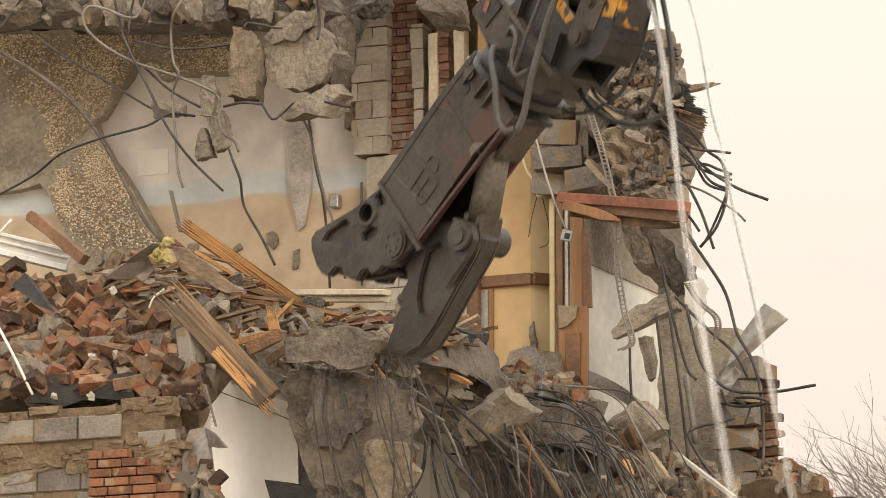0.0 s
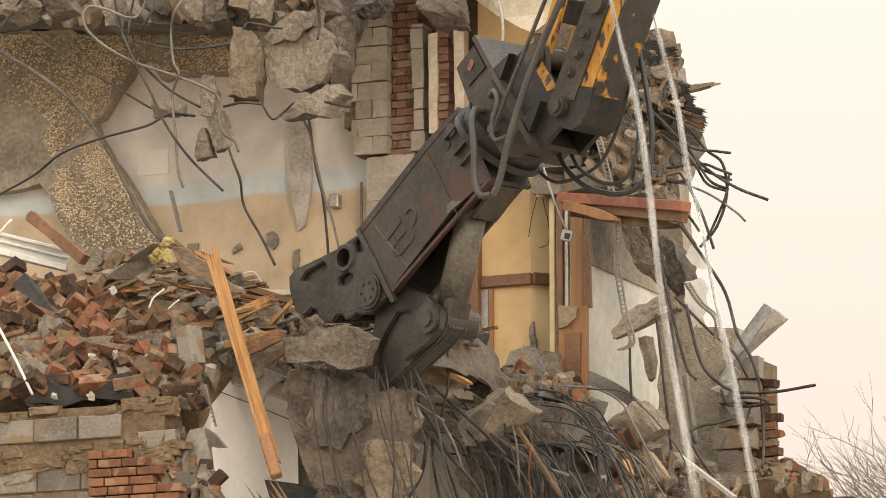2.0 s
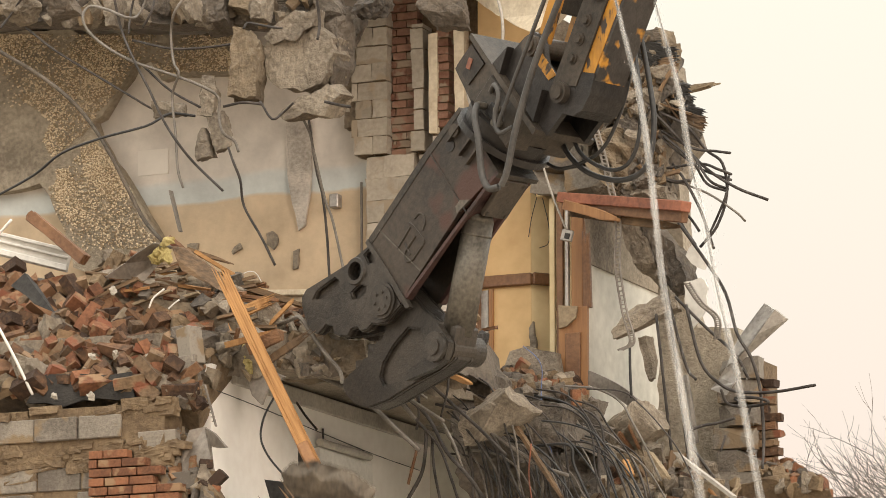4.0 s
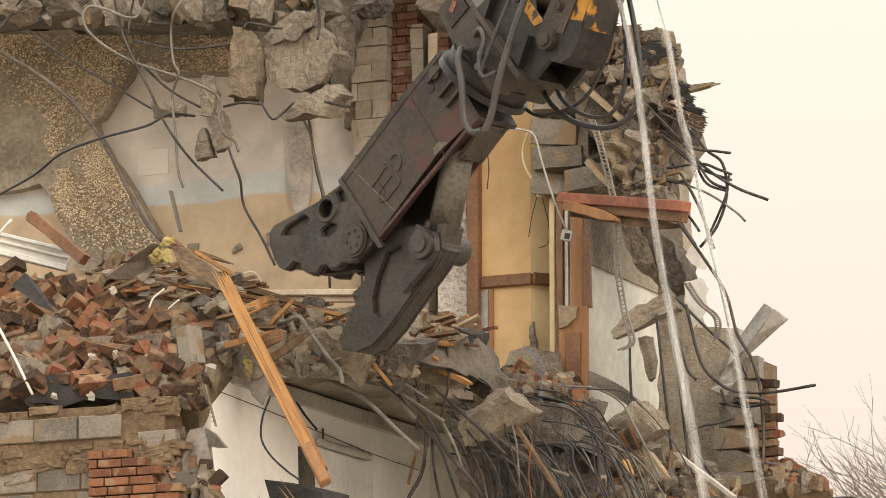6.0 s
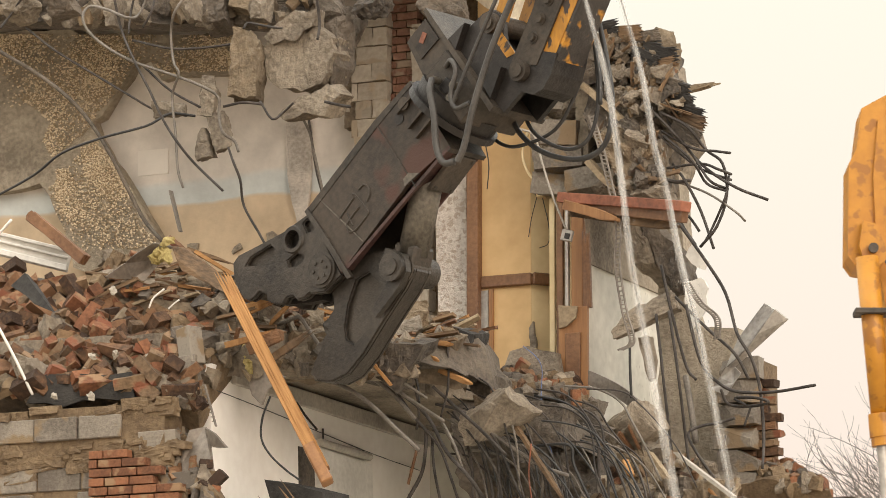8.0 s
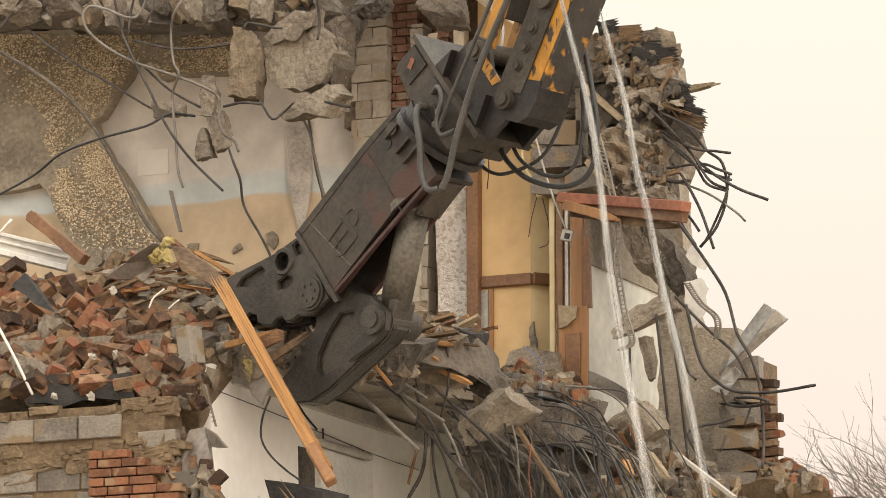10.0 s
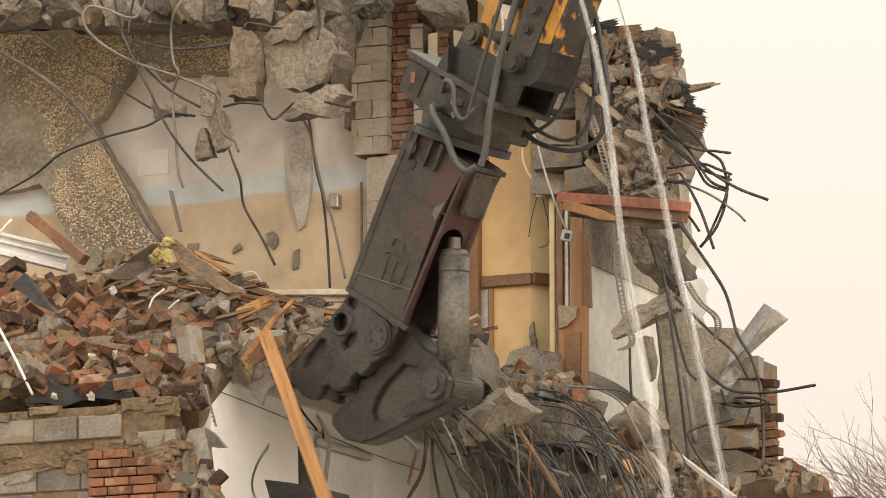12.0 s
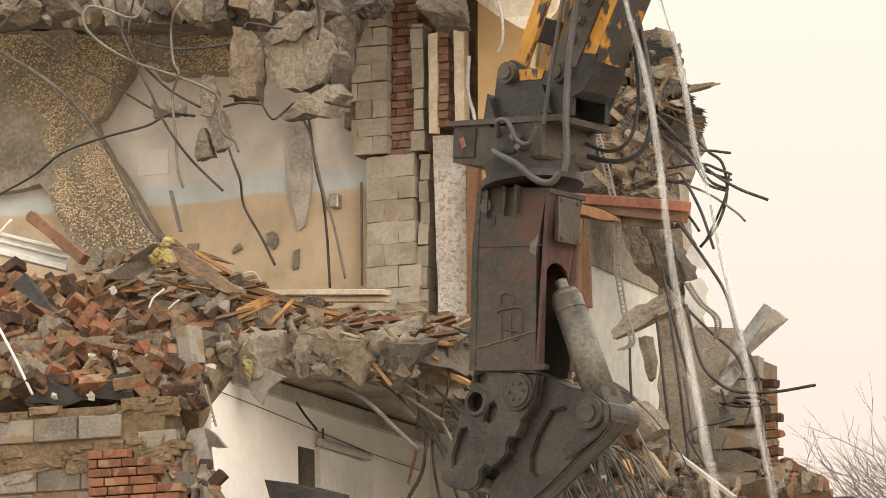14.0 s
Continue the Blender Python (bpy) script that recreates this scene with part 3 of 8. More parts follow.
def hanging_slab_piece(outline, depth, mat, label, seed, jag=0.03):
    """A torn slab piece with a flat face and a ragged rim."""
    bm = bmesh.new()
    rough_slab(bm, outline, depth, random.Random(seed), jag)
    return solo("concrete_slab_piece", bm, mat, label, "concrete", "hanging concrete lumps")


hanging_slab_piece([(-3.14, 3.2, 11.17), (-2.87, 3.2, 11.21), (-2.65, 3.2, 11.23), (-2.49, 3.2, 11.16), (-2.52, 3.2, 10.83), (-2.61, 3.2, 10.72), (-2.87, 3.2, 10.71), (-3.09, 3.2, 10.76), (-3.15, 3.2, 10.98)], (0.02, 0.32, 0.03), CONCRETE, "large grey concrete slab piece hanging from bars", 31)
hanging_slab_piece([(-2.99, 3.12, 11.32), (-2.83, 3.12, 11.39), (-2.63, 3.12, 11.38), (-2.66, 3.12, 11.25), (-2.83, 3.12, 11.13), (-3.03, 3.12, 11.11), (-3.12, 3.12, 11.2)], (0.0, 0.2, 0.02), CONCRETE, "pale broken rim of a hanging slab", 32)
hanging_slab_piece([(-2.99, 3.12, 10.47), (-2.83, 3.12, 10.54), (-2.67, 3.12, 10.63), (-2.5, 3.12, 10.71), (-2.4, 3.12, 10.6), (-2.46, 3.12, 10.53), (-2.54, 3.12, 10.42), (-2.72, 3.12, 10.46), (-2.96, 3.12, 10.4)], (0.02, 0.25, 0.02), CONCRETE, "jagged pale underside of a hanging slab", 33)
# the slab's side is a darker copy of its face concrete
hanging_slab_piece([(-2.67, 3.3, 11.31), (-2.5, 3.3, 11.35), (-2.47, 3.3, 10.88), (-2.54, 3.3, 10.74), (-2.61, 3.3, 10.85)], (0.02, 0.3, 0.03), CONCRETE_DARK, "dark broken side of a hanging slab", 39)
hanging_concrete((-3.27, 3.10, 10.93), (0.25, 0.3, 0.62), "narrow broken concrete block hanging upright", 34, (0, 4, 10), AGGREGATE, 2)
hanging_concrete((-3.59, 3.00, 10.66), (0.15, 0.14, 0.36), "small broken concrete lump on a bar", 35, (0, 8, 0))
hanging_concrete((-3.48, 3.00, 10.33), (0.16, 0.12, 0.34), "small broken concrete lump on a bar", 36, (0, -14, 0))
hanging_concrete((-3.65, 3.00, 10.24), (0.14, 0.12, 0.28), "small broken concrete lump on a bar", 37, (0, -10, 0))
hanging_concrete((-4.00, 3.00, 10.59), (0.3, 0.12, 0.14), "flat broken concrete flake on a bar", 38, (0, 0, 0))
# dark concrete on half the ribs paints the shaded gaps between them
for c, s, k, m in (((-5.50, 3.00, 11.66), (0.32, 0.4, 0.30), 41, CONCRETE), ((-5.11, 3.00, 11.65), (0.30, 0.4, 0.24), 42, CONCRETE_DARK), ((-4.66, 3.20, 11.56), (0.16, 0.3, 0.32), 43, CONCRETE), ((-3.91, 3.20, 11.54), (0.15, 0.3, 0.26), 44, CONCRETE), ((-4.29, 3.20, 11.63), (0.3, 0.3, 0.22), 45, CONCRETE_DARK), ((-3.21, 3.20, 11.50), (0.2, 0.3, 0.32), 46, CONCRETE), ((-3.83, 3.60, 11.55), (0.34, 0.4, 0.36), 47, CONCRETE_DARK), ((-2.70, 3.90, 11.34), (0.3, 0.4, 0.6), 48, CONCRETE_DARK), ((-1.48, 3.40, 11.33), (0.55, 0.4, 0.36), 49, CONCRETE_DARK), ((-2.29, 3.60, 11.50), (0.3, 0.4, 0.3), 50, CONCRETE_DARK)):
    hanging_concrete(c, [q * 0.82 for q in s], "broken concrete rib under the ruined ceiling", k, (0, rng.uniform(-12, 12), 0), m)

# beam strip and the leaning slab with exposed aggregate
r = random.Random(51)
facing = thing("broken_render", (-5.6, 4.86, 9.52), "broken concrete facing with exposed coarse aggregate, its left part painting shaded, dirty wall", "concrete slab")
# the smooth left part, without pebbles, stands in for shaded, dirty wall plaster
bm = bmesh.new()
prism(bm, [(-7.04, 4.86, 11.99), (-5.17, 4.86, 11.80), (-5.20, 4.86, 11.55), (-5.34, 4.86, 11.51), (-5.42, 4.86, 11.38), (-5.54, 4.86, 11.23), (-5.68, 4.86, 11.06), (-5.77, 4.86, 11.00), (-5.72, 4.86, 10.81), (-5.48, 4.86, 10.51), (-5.31, 4.86, 10.23), (-5.07, 4.86, 9.86), (-5.18, 4.86, 9.52), (-5.96, 4.86, 9.58), (-6.06, 4.86, 10.02), (-6.24, 4.86, 10.33), (-6.33, 4.86, 10.45), (-6.58, 4.86, 10.40), (-7.01, 4.86, 10.39)], (0.0, 0.16, 0.0), 0.03, r)
part("leaning_slab", bm, RENDER, facing)
bm = bmesh.new()
prism(bm, [(-5.16, 4.865, 11.79), (-4.15, 4.865, 11.70), (-4.11, 4.865, 11.31), (-4.79, 4.865, 11.36), (-5.06, 4.865, 11.34), (-5.19, 4.865, 11.55)], (0.0, 0.15, 0.0), 0.03, r)
part("beam_strip", bm, RENDER, facing)

# ---- the torn block and brick piers right of the room ----
def pier(name, label, rows, y, depth, mat, seed, jut=0.03, tilt=2.0, cuts=1, joint=0.006):
    """Courses of masonry: rows of (left, right, bottom, top) between given heights."""
    r = random.Random(seed)
    left = min(q[0] for q in rows)
    low = min(q[2] for q in rows)
    top = thing(name, (left, y, low), label, "masonry pier")
    bm = bmesh.new()
    courses = {}
    for a, b, lo, hi in rows:
        was = courses.get(round(lo, 3), (a, b))
        courses[round(lo, 3)] = (min(a, was[0]), max(b, was[1]))
    span(bm, (max(q[0] for q in courses.values()) + 0.01, y + 0.022, low), (min(q[1] for q in courses.values()) - 0.01, y + depth - 0.01, max(q[3] for q in rows)))
    part("mortar_core", bm, MORTAR, top)
    for a, b, lo, hi in rows:
        bm = bmesh.new()
        m = V(((a + b) / 2, y + depth / 2 + r.uniform(-jut, jut), (lo + hi) / 2))
        chunk(bm, m, (b - a - joint, depth, hi - lo - joint * 1.3), r, pose(0, 0, 0, r.uniform(-tilt, tilt), r.uniform(-tilt, tilt), r.uniform(-tilt, tilt)), 0.02, cuts, 3)
        part("brick" if hi - lo < 0.1 else "block", bm, mat, top)
    return top


def column(x0, x1, z0, z1, h, seed, shift=0.04):
    r = random.Random(seed)
    rows, z = [], z0
    while z < z1:
        o = r.uniform(-shift, shift)
        rows.append((x0 + o, x1 + r.uniform(-shift, shift) * 0.4, z, min(z + h, z1)))
        z += h
    return rows


def bonded(x0, x1, z0, z1, length, height, seed, torn=0.0):
    """Courses of whole and cut pieces between two edges, in half bond; the left edge is torn."""
    r = random.Random(seed)
    rows, z, k = [], z0, 0
    while z < z1 - 0.02:
        top = min(z + height, z1)
        x = x1 + r.uniform(-0.008, 0.008)
        left = x0 + r.uniform(-torn, torn)
        cut = x - (length if k % 2 else length * 0.5)
        while cut > left + 0.04:
            rows.append((cut, x, z, top))
            x, cut = cut, cut - length
        rows.append((left, x, z, top))
        z, k = z + height, k + 1
    return rows


bm = bmesh.new()
span(bm, (-3.06, 5.04, 8.05), (-1.92, 5.3, 12.0), 0.006)
solo("wall_torn_core", bm, MORTAR, "sandy mortar core behind the torn piers", "wall", kind="structure")
pier("block_pier", "torn grey block pier of a broken wall", bonded(-3.04, -2.70, 10.42, 11.75, 0.30, 0.17, 61, 0.06), 4.80, 0.24, BLOCK_PAINTED, 62, 0.012, 1.6, 0)
pier("block_pier", "rough broken sandy block pier edge", column(-3.16, -3.02, 10.7, 11.7, 0.16, 63, 0.05), 4.86, 0.2, DUST, 64, 0.012, 4.0, 0)
pier("brick_pier", "dusty red brick pier", bonded(-2.70, -2.44, 10.40, 12.1, 0.215, 0.075, 65, 0.01), 4.90, 0.12, BRICK_OLD, 66, 0.004, 0.6, 0, 0.009)
pier("block_pier", "narrow torn block edge", column(-2.45, -2.33, 10.42, 11.6, 0.19, 67, 0.02), 4.8, 0.2, BLOCK_PAINTED, 68, 0.012, 2.5, 0)
pier("brick_pier", "toothed red brick wall end", bonded(-2.20, -2.05, 10.6, 11.6, 0.215, 0.075, 69, 0.03), 4.74, 0.2, BRICK_OLD, 70, 0.012, 1.6, 0, 0.01)
rows = []
r = random.Random(71)
for k in range(11):
    z = 8.15 + 0.205 * k
    cut = -2.60 if k % 2 else -2.74
    rows += [(-2.92, cut, z, z + 0.203), (cut, -2.40 + r.uniform(-0.05, 0.03), z, z + 0.203)]
pier("block_wall_panel", "dusty painted block wall panel with torn edge", rows, 4.84, 0.24, BLOCK_PAINTED, 72, 0.002, 0.15, 0, 0.003)
pier("block_wall_edge", "dark hollow torn block ends", column(-2.42, -2.31, 8.15, 10.4, 0.2, 73, 0.03), 4.88, 0.2, BLOCK_PAINTED, 74, 0.02, 3.0, 0)

# flush white strip, post, ochre wall and dado rail of the next room
bm = bmesh.new()
prism(bm, [(-2.22, 4.75, 10.53), (-1.89, 4.75, 10.50), (-1.87, 4.75, 8.64), (-2.15, 4.75, 8.65)], (0, 0.25, 0), 0.008, rng)
solo("plaster_strip", bm, PLASTER_ROUGH, "rough white rendered strip of wall with flaking paint", "wall", kind="structure")
bm = bmesh.new()
prism(bm, [(-2.25, 4.72, 11.48), (-2.16, 4.72, 11.47), (-2.16, 4.72, 10.55), (-2.24, 4.72, 10.55)], (0, 0.06, 0), 0.01, rng)
solo("wood_strip", bm, PALE_WOOD, "splintered pale timber strip on a wall edge", "timber")
bm = bmesh.new()
prism(bm, [(-1.98, 4.68, 11.49), (-1.88, 4.68, 11.48), (-1.87, 4.68, 10.43), (-1.96, 4.68, 10.43)], (0, 0.12, 0), 0.006, rng)
solo("wood_strip", bm, PALE_WOOD, "pale timber door lining still standing", "timber")
bm = bmesh.new()
span(bm, (-1.82, 4.60, 8.41), (-1.71, 4.72, 10.39), 0.008)
solo("door_post", bm, BROWN_WOOD, "brown varnished timber post at a wall end", "door frame")
bm = bmesh.new()
span(bm, (-1.75, 4.70, 8.16), (-1.23, 4.9, 12.0), 0.004)
solo("wall_ochre", bm, YELLOW_WALL, "ochre painted room wall", "wall", kind="structure")
# added slant and lightened cream make up for light blocked by the door walls
bm = bmesh.new()
prism(bm, [(-1.229, 4.70, 8.13), (-1.10, 4.85, 8.13), (-1.14, 4.92, 8.13), (-1.229, 4.80, 8.13)], (0, 0, 3.17))
solo("wall_return", bm, CREAM_WALL, "cream painted return of the wall, slanted to catch light", "wall", kind="structure")
bm = bmesh.new()
span(bm, (-1.105, 4.86, 8.13), (-0.79, 4.98, 11.3), 0.004)
solo("wall_recess", bm, CREAM_WALL, "cream painted recess wall", "wall", kind="structure")
rail_bar = thing("dado_rail", (-1.71, 4.66, 9.07), "brown varnished timber dado rail across a wall", "trim")
bm = bmesh.new()
span(bm, (-1.71, 4.66, 9.07), (-1.215, 4.70, 9.18), 0.012)
part("rail_board", bm, BROWN_WOOD, rail_bar)
bm = bmesh.new()
bar(bm, (-1.205, 4.672, 9.125), (-1.075, 4.822, 9.125), 0.05, 0.11, bevel=0.012)
part("rail_board", bm, BROWN_WOOD, rail_bar)
panel = thing("wall_panel", (-1.71, 4.66, 8.51), "grey wall panel with thin brown frame", "wall panel")
bm = bmesh.new()
span(bm, (-1.72, 4.68, 8.51), (-1.64, 4.70, 9.05))
part("grey_panel", bm, GALVANISED, panel)
bm = bmesh.new()
span(bm, (-1.63, 4.66, 8.48), (-1.59, 4.70, 9.06), 0.004)
part("frame_strip", bm, DOOR_WOOD, panel)


# ---- door set with broken lintel ----
def door_set():
    d = thing("broken_door", (-0.65, 4.20, 7.97), "orange-brown timber door and frame torn from the wall", "door")
    def upright(x0, x1, top, bottom, y, mat, name):
        bm = bmesh.new()
        a, b = V(x0), V(x1)
        span(bm, (a.x, y, bottom), (b.x, y + 0.05, top), 0.005)
        part(name, bm, mat, d)
    upright((-0.93, 4.40, 9.02), (-0.88, 4.40, 9.02), 9.78, 8.32, 4.4, CREAM_WALL, "lining")
    upright((-0.82, 4.30, 9.00), (-0.76, 4.30, 9.00), 9.71, 8.00, 4.3, BROWN_WOOD, "frame_post")
    upright((-0.72, 4.25, 8.98), (-0.69, 4.25, 8.98), 9.63, 8.69, 4.25, GALVANISED, "metal_strip")
    upright((-0.66, 4.25, 8.98), (-0.55, 4.25, 8.97), 9.60, 7.99, 4.25, DOOR_WOOD, "frame_post")
    upright((-0.74, 4.15, 8.37), (-0.47, 4.15, 8.35), 8.74, 7.90, 4.15, DOOR_WOOD, "door_leaf")
    upright((-0.67, 4.13, 8.36), (-0.53, 4.13, 8.35), 8.51, 8.01, 4.128, BROWN_WOOD, "door_panel")
    bm = bmesh.new()
    prism(bm, [(-0.73, 4.12, 8.76), (-0.55, 4.12, 8.74), (-0.57, 4.12, 8.64), (-0.66, 4.12, 8.56), (-0.72, 4.12, 8.56)], (0, 0.03, 0), 0.008, random.Random(5))
    part("torn_patch", bm, DUSTY_TIMBER, d, "torn raw fibreboard patch")
    bm = bmesh.new()
    splinter(bm, (-0.48, 4.20, 8.73), (-0.50, 4.20, 9.51), 0.07, 0.04, random.Random(8), up=(0, 1, 0))
    part("broken_stile", bm, BROWN_WOOD, d)
    return d


door_set()
lintel = thing("steel_lintel", (0.08, 3.60, 9.51), "rust-red painted steel lintel, bent and split", "lintel")
bm = bmesh.new()
bar(bm, (-0.60, 3.90, 9.67), (0.83, 3.20, 9.35), 0.12, 0.09, bevel=0.006)
part("flange", bm, RED_PAINT, lintel)
bm = bmesh.new()
bar(bm, (-0.57, 3.90, 9.61), (0.80, 3.25, 9.27), 0.08, 0.10, bevel=0.006)
part("web", bm, BROWN_WOOD, lintel)
bm = bmesh.new()
splinter(bm, (-0.54, 3.80, 9.59), (0.12, 3.50, 9.34), 0.05, 0.08, random.Random(4))
part("split_board", bm, DOOR_WOOD, lintel)
bm = bmesh.new()
splinter(bm, (-0.52, 3.90, 9.54), (0.72, 3.35, 9.21), 0.05, 0.08, random.Random(6))
part("split_board", bm, OLD_WOOD, lintel)

# ---- right part of the building ----
# white wall in a greyer plaster, which offsets the direct sun on it
bm = bmesh.new()
span(bm, (-0.58, 4.32, 7.6), (-0.53, 6.2, 9.15))
solo("wall_white_right", bm, PLASTER_GREY, "white plastered room wall beyond the door", "wall", kind="structure")
bm = bmesh.new()
span(bm, (-0.63, 4.30, 9.15), (-0.51, 6.2, 11.0))
solo("wall_above_white", bm, CONCRETE, "bare concrete wall over the plaster", "wall", kind="structure")
bm = bmesh.new()
prism(bm, [(0.01, 4.60, 6.99), (0.77, 4.60, 6.95), (0.73, 4.60, 7.99), (0.78, 4.60, 8.53), (0.39, 4.60, 8.56), (0.29, 4.60, 8.87), (0.22, 4.60, 9.99), (0.03, 4.60, 10.00)], (0, 0.25, 0), 0.02, rng)
solo("wall_right", bm, RENDER, "bare grey concrete end wall", "wall", kind="structure")
bm = bmesh.new()
prism(bm, [(-0.90, 4.70, 9.87), (0.13, 4.70, 9.78), (0.32, 4.70, 10.35), (0.14, 4.70, 10.88), (-0.02, 4.70, 11.23), (-0.62, 4.70, 11.34), (-1.17, 4.70, 11.52), (-1.20, 4.70, 9.89)], (0, 0.3, 0), 0.06, rng)
solo("wall_upper_right", bm, CONCRETE, "torn upper wall of dark broken concrete", "wall", kind="structure")
bm = bmesh.new()
prism(bm, [(-1.29, 6.20, 9.99), (-0.40, 6.20, 9.91), (-0.32, 6.20, 9.17), (-0.37, 6.20, 7.20), (-1.31, 6.20, 7.25)], (0, 0.2, 0), 0.02, rng)
solo("wall_right_rear", bm, CONCRETE, "stained grey rear wall", "wall", kind="structure")


def right_rubble():
    r = random.Random(81)
    for c, s, lab, m in (((0.41, 4.20, 10.32), (0.36, 0.3, 0.32), "broken hollow concrete lump at the wall top", CONCRETE),
                         ((0.01, 4.20, 10.41), (0.4, 0.4, 0.5), "broken concrete lump in torn wall", CONCRETE),
                         ((-0.29, 4.20, 10.51), (0.4, 0.3, 0.4), "broken concrete lump in torn wall", CONCRETE_DARK),
                         ((0.12, 4.20, 10.83), (0.4, 0.4, 0.36), "broken concrete lump in torn wall", CONCRETE_DARK),
                         ((-0.26, 4.20, 10.92), (0.55, 0.4, 0.3), "dark broken concrete beam end", CONCRETE_DARK),
                         ((0.06, 4.20, 9.97), (0.3, 0.3, 0.45), "aggregate-faced broken column stub", AGGREGATE),
                         ((0.21, 4.00, 9.65), (0.5, 0.3, 0.2), "dusty concrete lump on the lintel", CONCRETE),
                         ((-0.21, 4.20, 9.80), (0.35, 0.3, 0.3), "tilted broken grey block in the wall", CONCRETE),
                         ((0.04, 4.30, 9.24), (0.2, 0.3, 0.7), "stained broken column remnant", CONCRETE),
                         ((0.22, 4.30, 9.17), (0.3, 0.3, 0.7), "dark stained broken column remnant", CONCRETE_DARK)):
        bm = bmesh.new()
        chunk(bm, c, s, r, any_turn(r, 20), 0.12, 5, 8)
        solo("concrete_chunk", bm, m, lab, "concrete", "lumps in the torn wall")
    for c, s in (((-0.81, 4.30, 10.35), (0.42, 0.2, 0.22)), ((-0.78, 4.30, 10.09), (0.44, 0.2, 0.19)), ((-0.86, 4.35, 9.89), (0.36, 0.2, 0.19)), ((-0.89, 4.35, 10.65), (0.3, 0.2, 0.2)), ((-0.49, 4.30, 9.89), (0.4, 0.2, 0.2))):
        bm = bmesh.new()
        chunk(bm, c, s, r, any_turn(r, 9), 0.04, 1, 2)
        solo("concrete_block", bm, BLOCK, "loose grey building block in a torn wall", "block", "blocks in the torn wall")
    for a, b, w, m in (((-0.44, 4.00, 10.69), (0.31, 3.90, 10.00), 0.07, DUSTY_TIMBER), ((-0.39, 4.00, 10.00), (-0.06, 3.90, 9.65), 0.08, DUSTY_TIMBER), ((0.28, 4.20, 10.58), (0.82, 4.10, 10.61), 0.08, DUSTY_TIMBER), ((-0.20, 4.20, 11.16), (0.24, 4.20, 11.06), 0.1, TAR), ((0.01, 4.20, 10.97), (0.42, 4.10, 10.88), 0.12, TAR), ((0.12, 4.20, 10.73), (0.50, 4.10, 10.62), 0.1, TAR), ((-0.40, 4.30, 11.21), (0.20, 4.20, 11.10), 0.05, PALE_WOOD)):
        bm = bmesh.new()
        splinter(bm, a, b, w, 0.05, r)
        solo("broken_timber", bm, m, "splintered timber sticking out of the torn roof edge", "timber", "broken roof timbers")
    bm = bmesh.new()
    chunk(bm, (0.16, 3.90, 8.57), (0.62, 0.2, 0.18), r, pose(0, 0, 0, 0, -24, 10), 0.1, 3, 4)
    solo("concrete_slab_piece", bm, CONCRETE, "slanting broken concrete slab piece hung on bars", "concrete")
    bm = bmesh.new()
    chunk(bm, (0.20, 3.95, 8.20), (0.1, 0.12, 0.38), r, pose(0, 0, 0, 0, -14, 0), 0.12, 3, 3)
    solo("concrete_slab_piece", bm, CONCRETE, "long thin broken concrete sliver", "concrete")
    bm = bmesh.new()
    chunk(bm, (0.21, 3.60, 7.55), (0.42, 0.3, 0.32), r, any_turn(r, 30), 0.12, 5, 4)
    solo("boulder", bm, CONCRETE, "rounded grey lump of rubble concrete", "concrete")


right_rubble()
for k, (a, b, w) in enumerate((((-0.47, 3.95, 11.19), (-0.22, 3.9, 11.26), 0.06),
        ((-0.26, 3.95, 11.16), (-0.04, 3.9, 11.17), 0.08),
        ((-0.07, 3.95, 11.1), (0.19, 3.9, 11.08), 0.10),
        ((0.11, 3.95, 11.05), (0.35, 3.9, 11.05), 0.06),
        ((0.16, 3.95, 10.96), (0.37, 3.9, 10.89), 0.08),
        ((0.22, 3.95, 10.87), (0.52, 3.9, 10.85), 0.10),
        ((0.27, 3.95, 10.78), (0.5, 3.9, 10.8), 0.06),
        ((0.29, 3.95, 10.66), (0.56, 3.9, 10.54), 0.08),
        ((0.35, 3.95, 10.6), (0.63, 3.9, 10.49), 0.10),
        ((0.42, 3.95, 10.4), (0.76, 3.9, 10.28), 0.06),
        ((0.48, 3.95, 10.32), (0.77, 3.9, 10.2), 0.08),
        ((0.42, 3.95, 10.24), (0.73, 3.9, 10.06), 0.10),
        ((0.06, 3.95, 10.94), (0.34, 3.9, 10.79), 0.06),
        ((0.37, 3.95, 10.5), (0.67, 3.9, 10.39), 0.08))):
    bm = bmesh.new()
    splinter(bm, a, b, w + 0.04, 0.05, random.Random(860 + k), (0.2, 1, 0.3), 0.07)
    solo("torn_felt", bm, (TAR, TAR, OLD_WOOD, CONCRETE_DARK)[k % 4], "torn dark strip sticking out of the broken roof edge", "roofing felt", "torn strips along the roof edge")


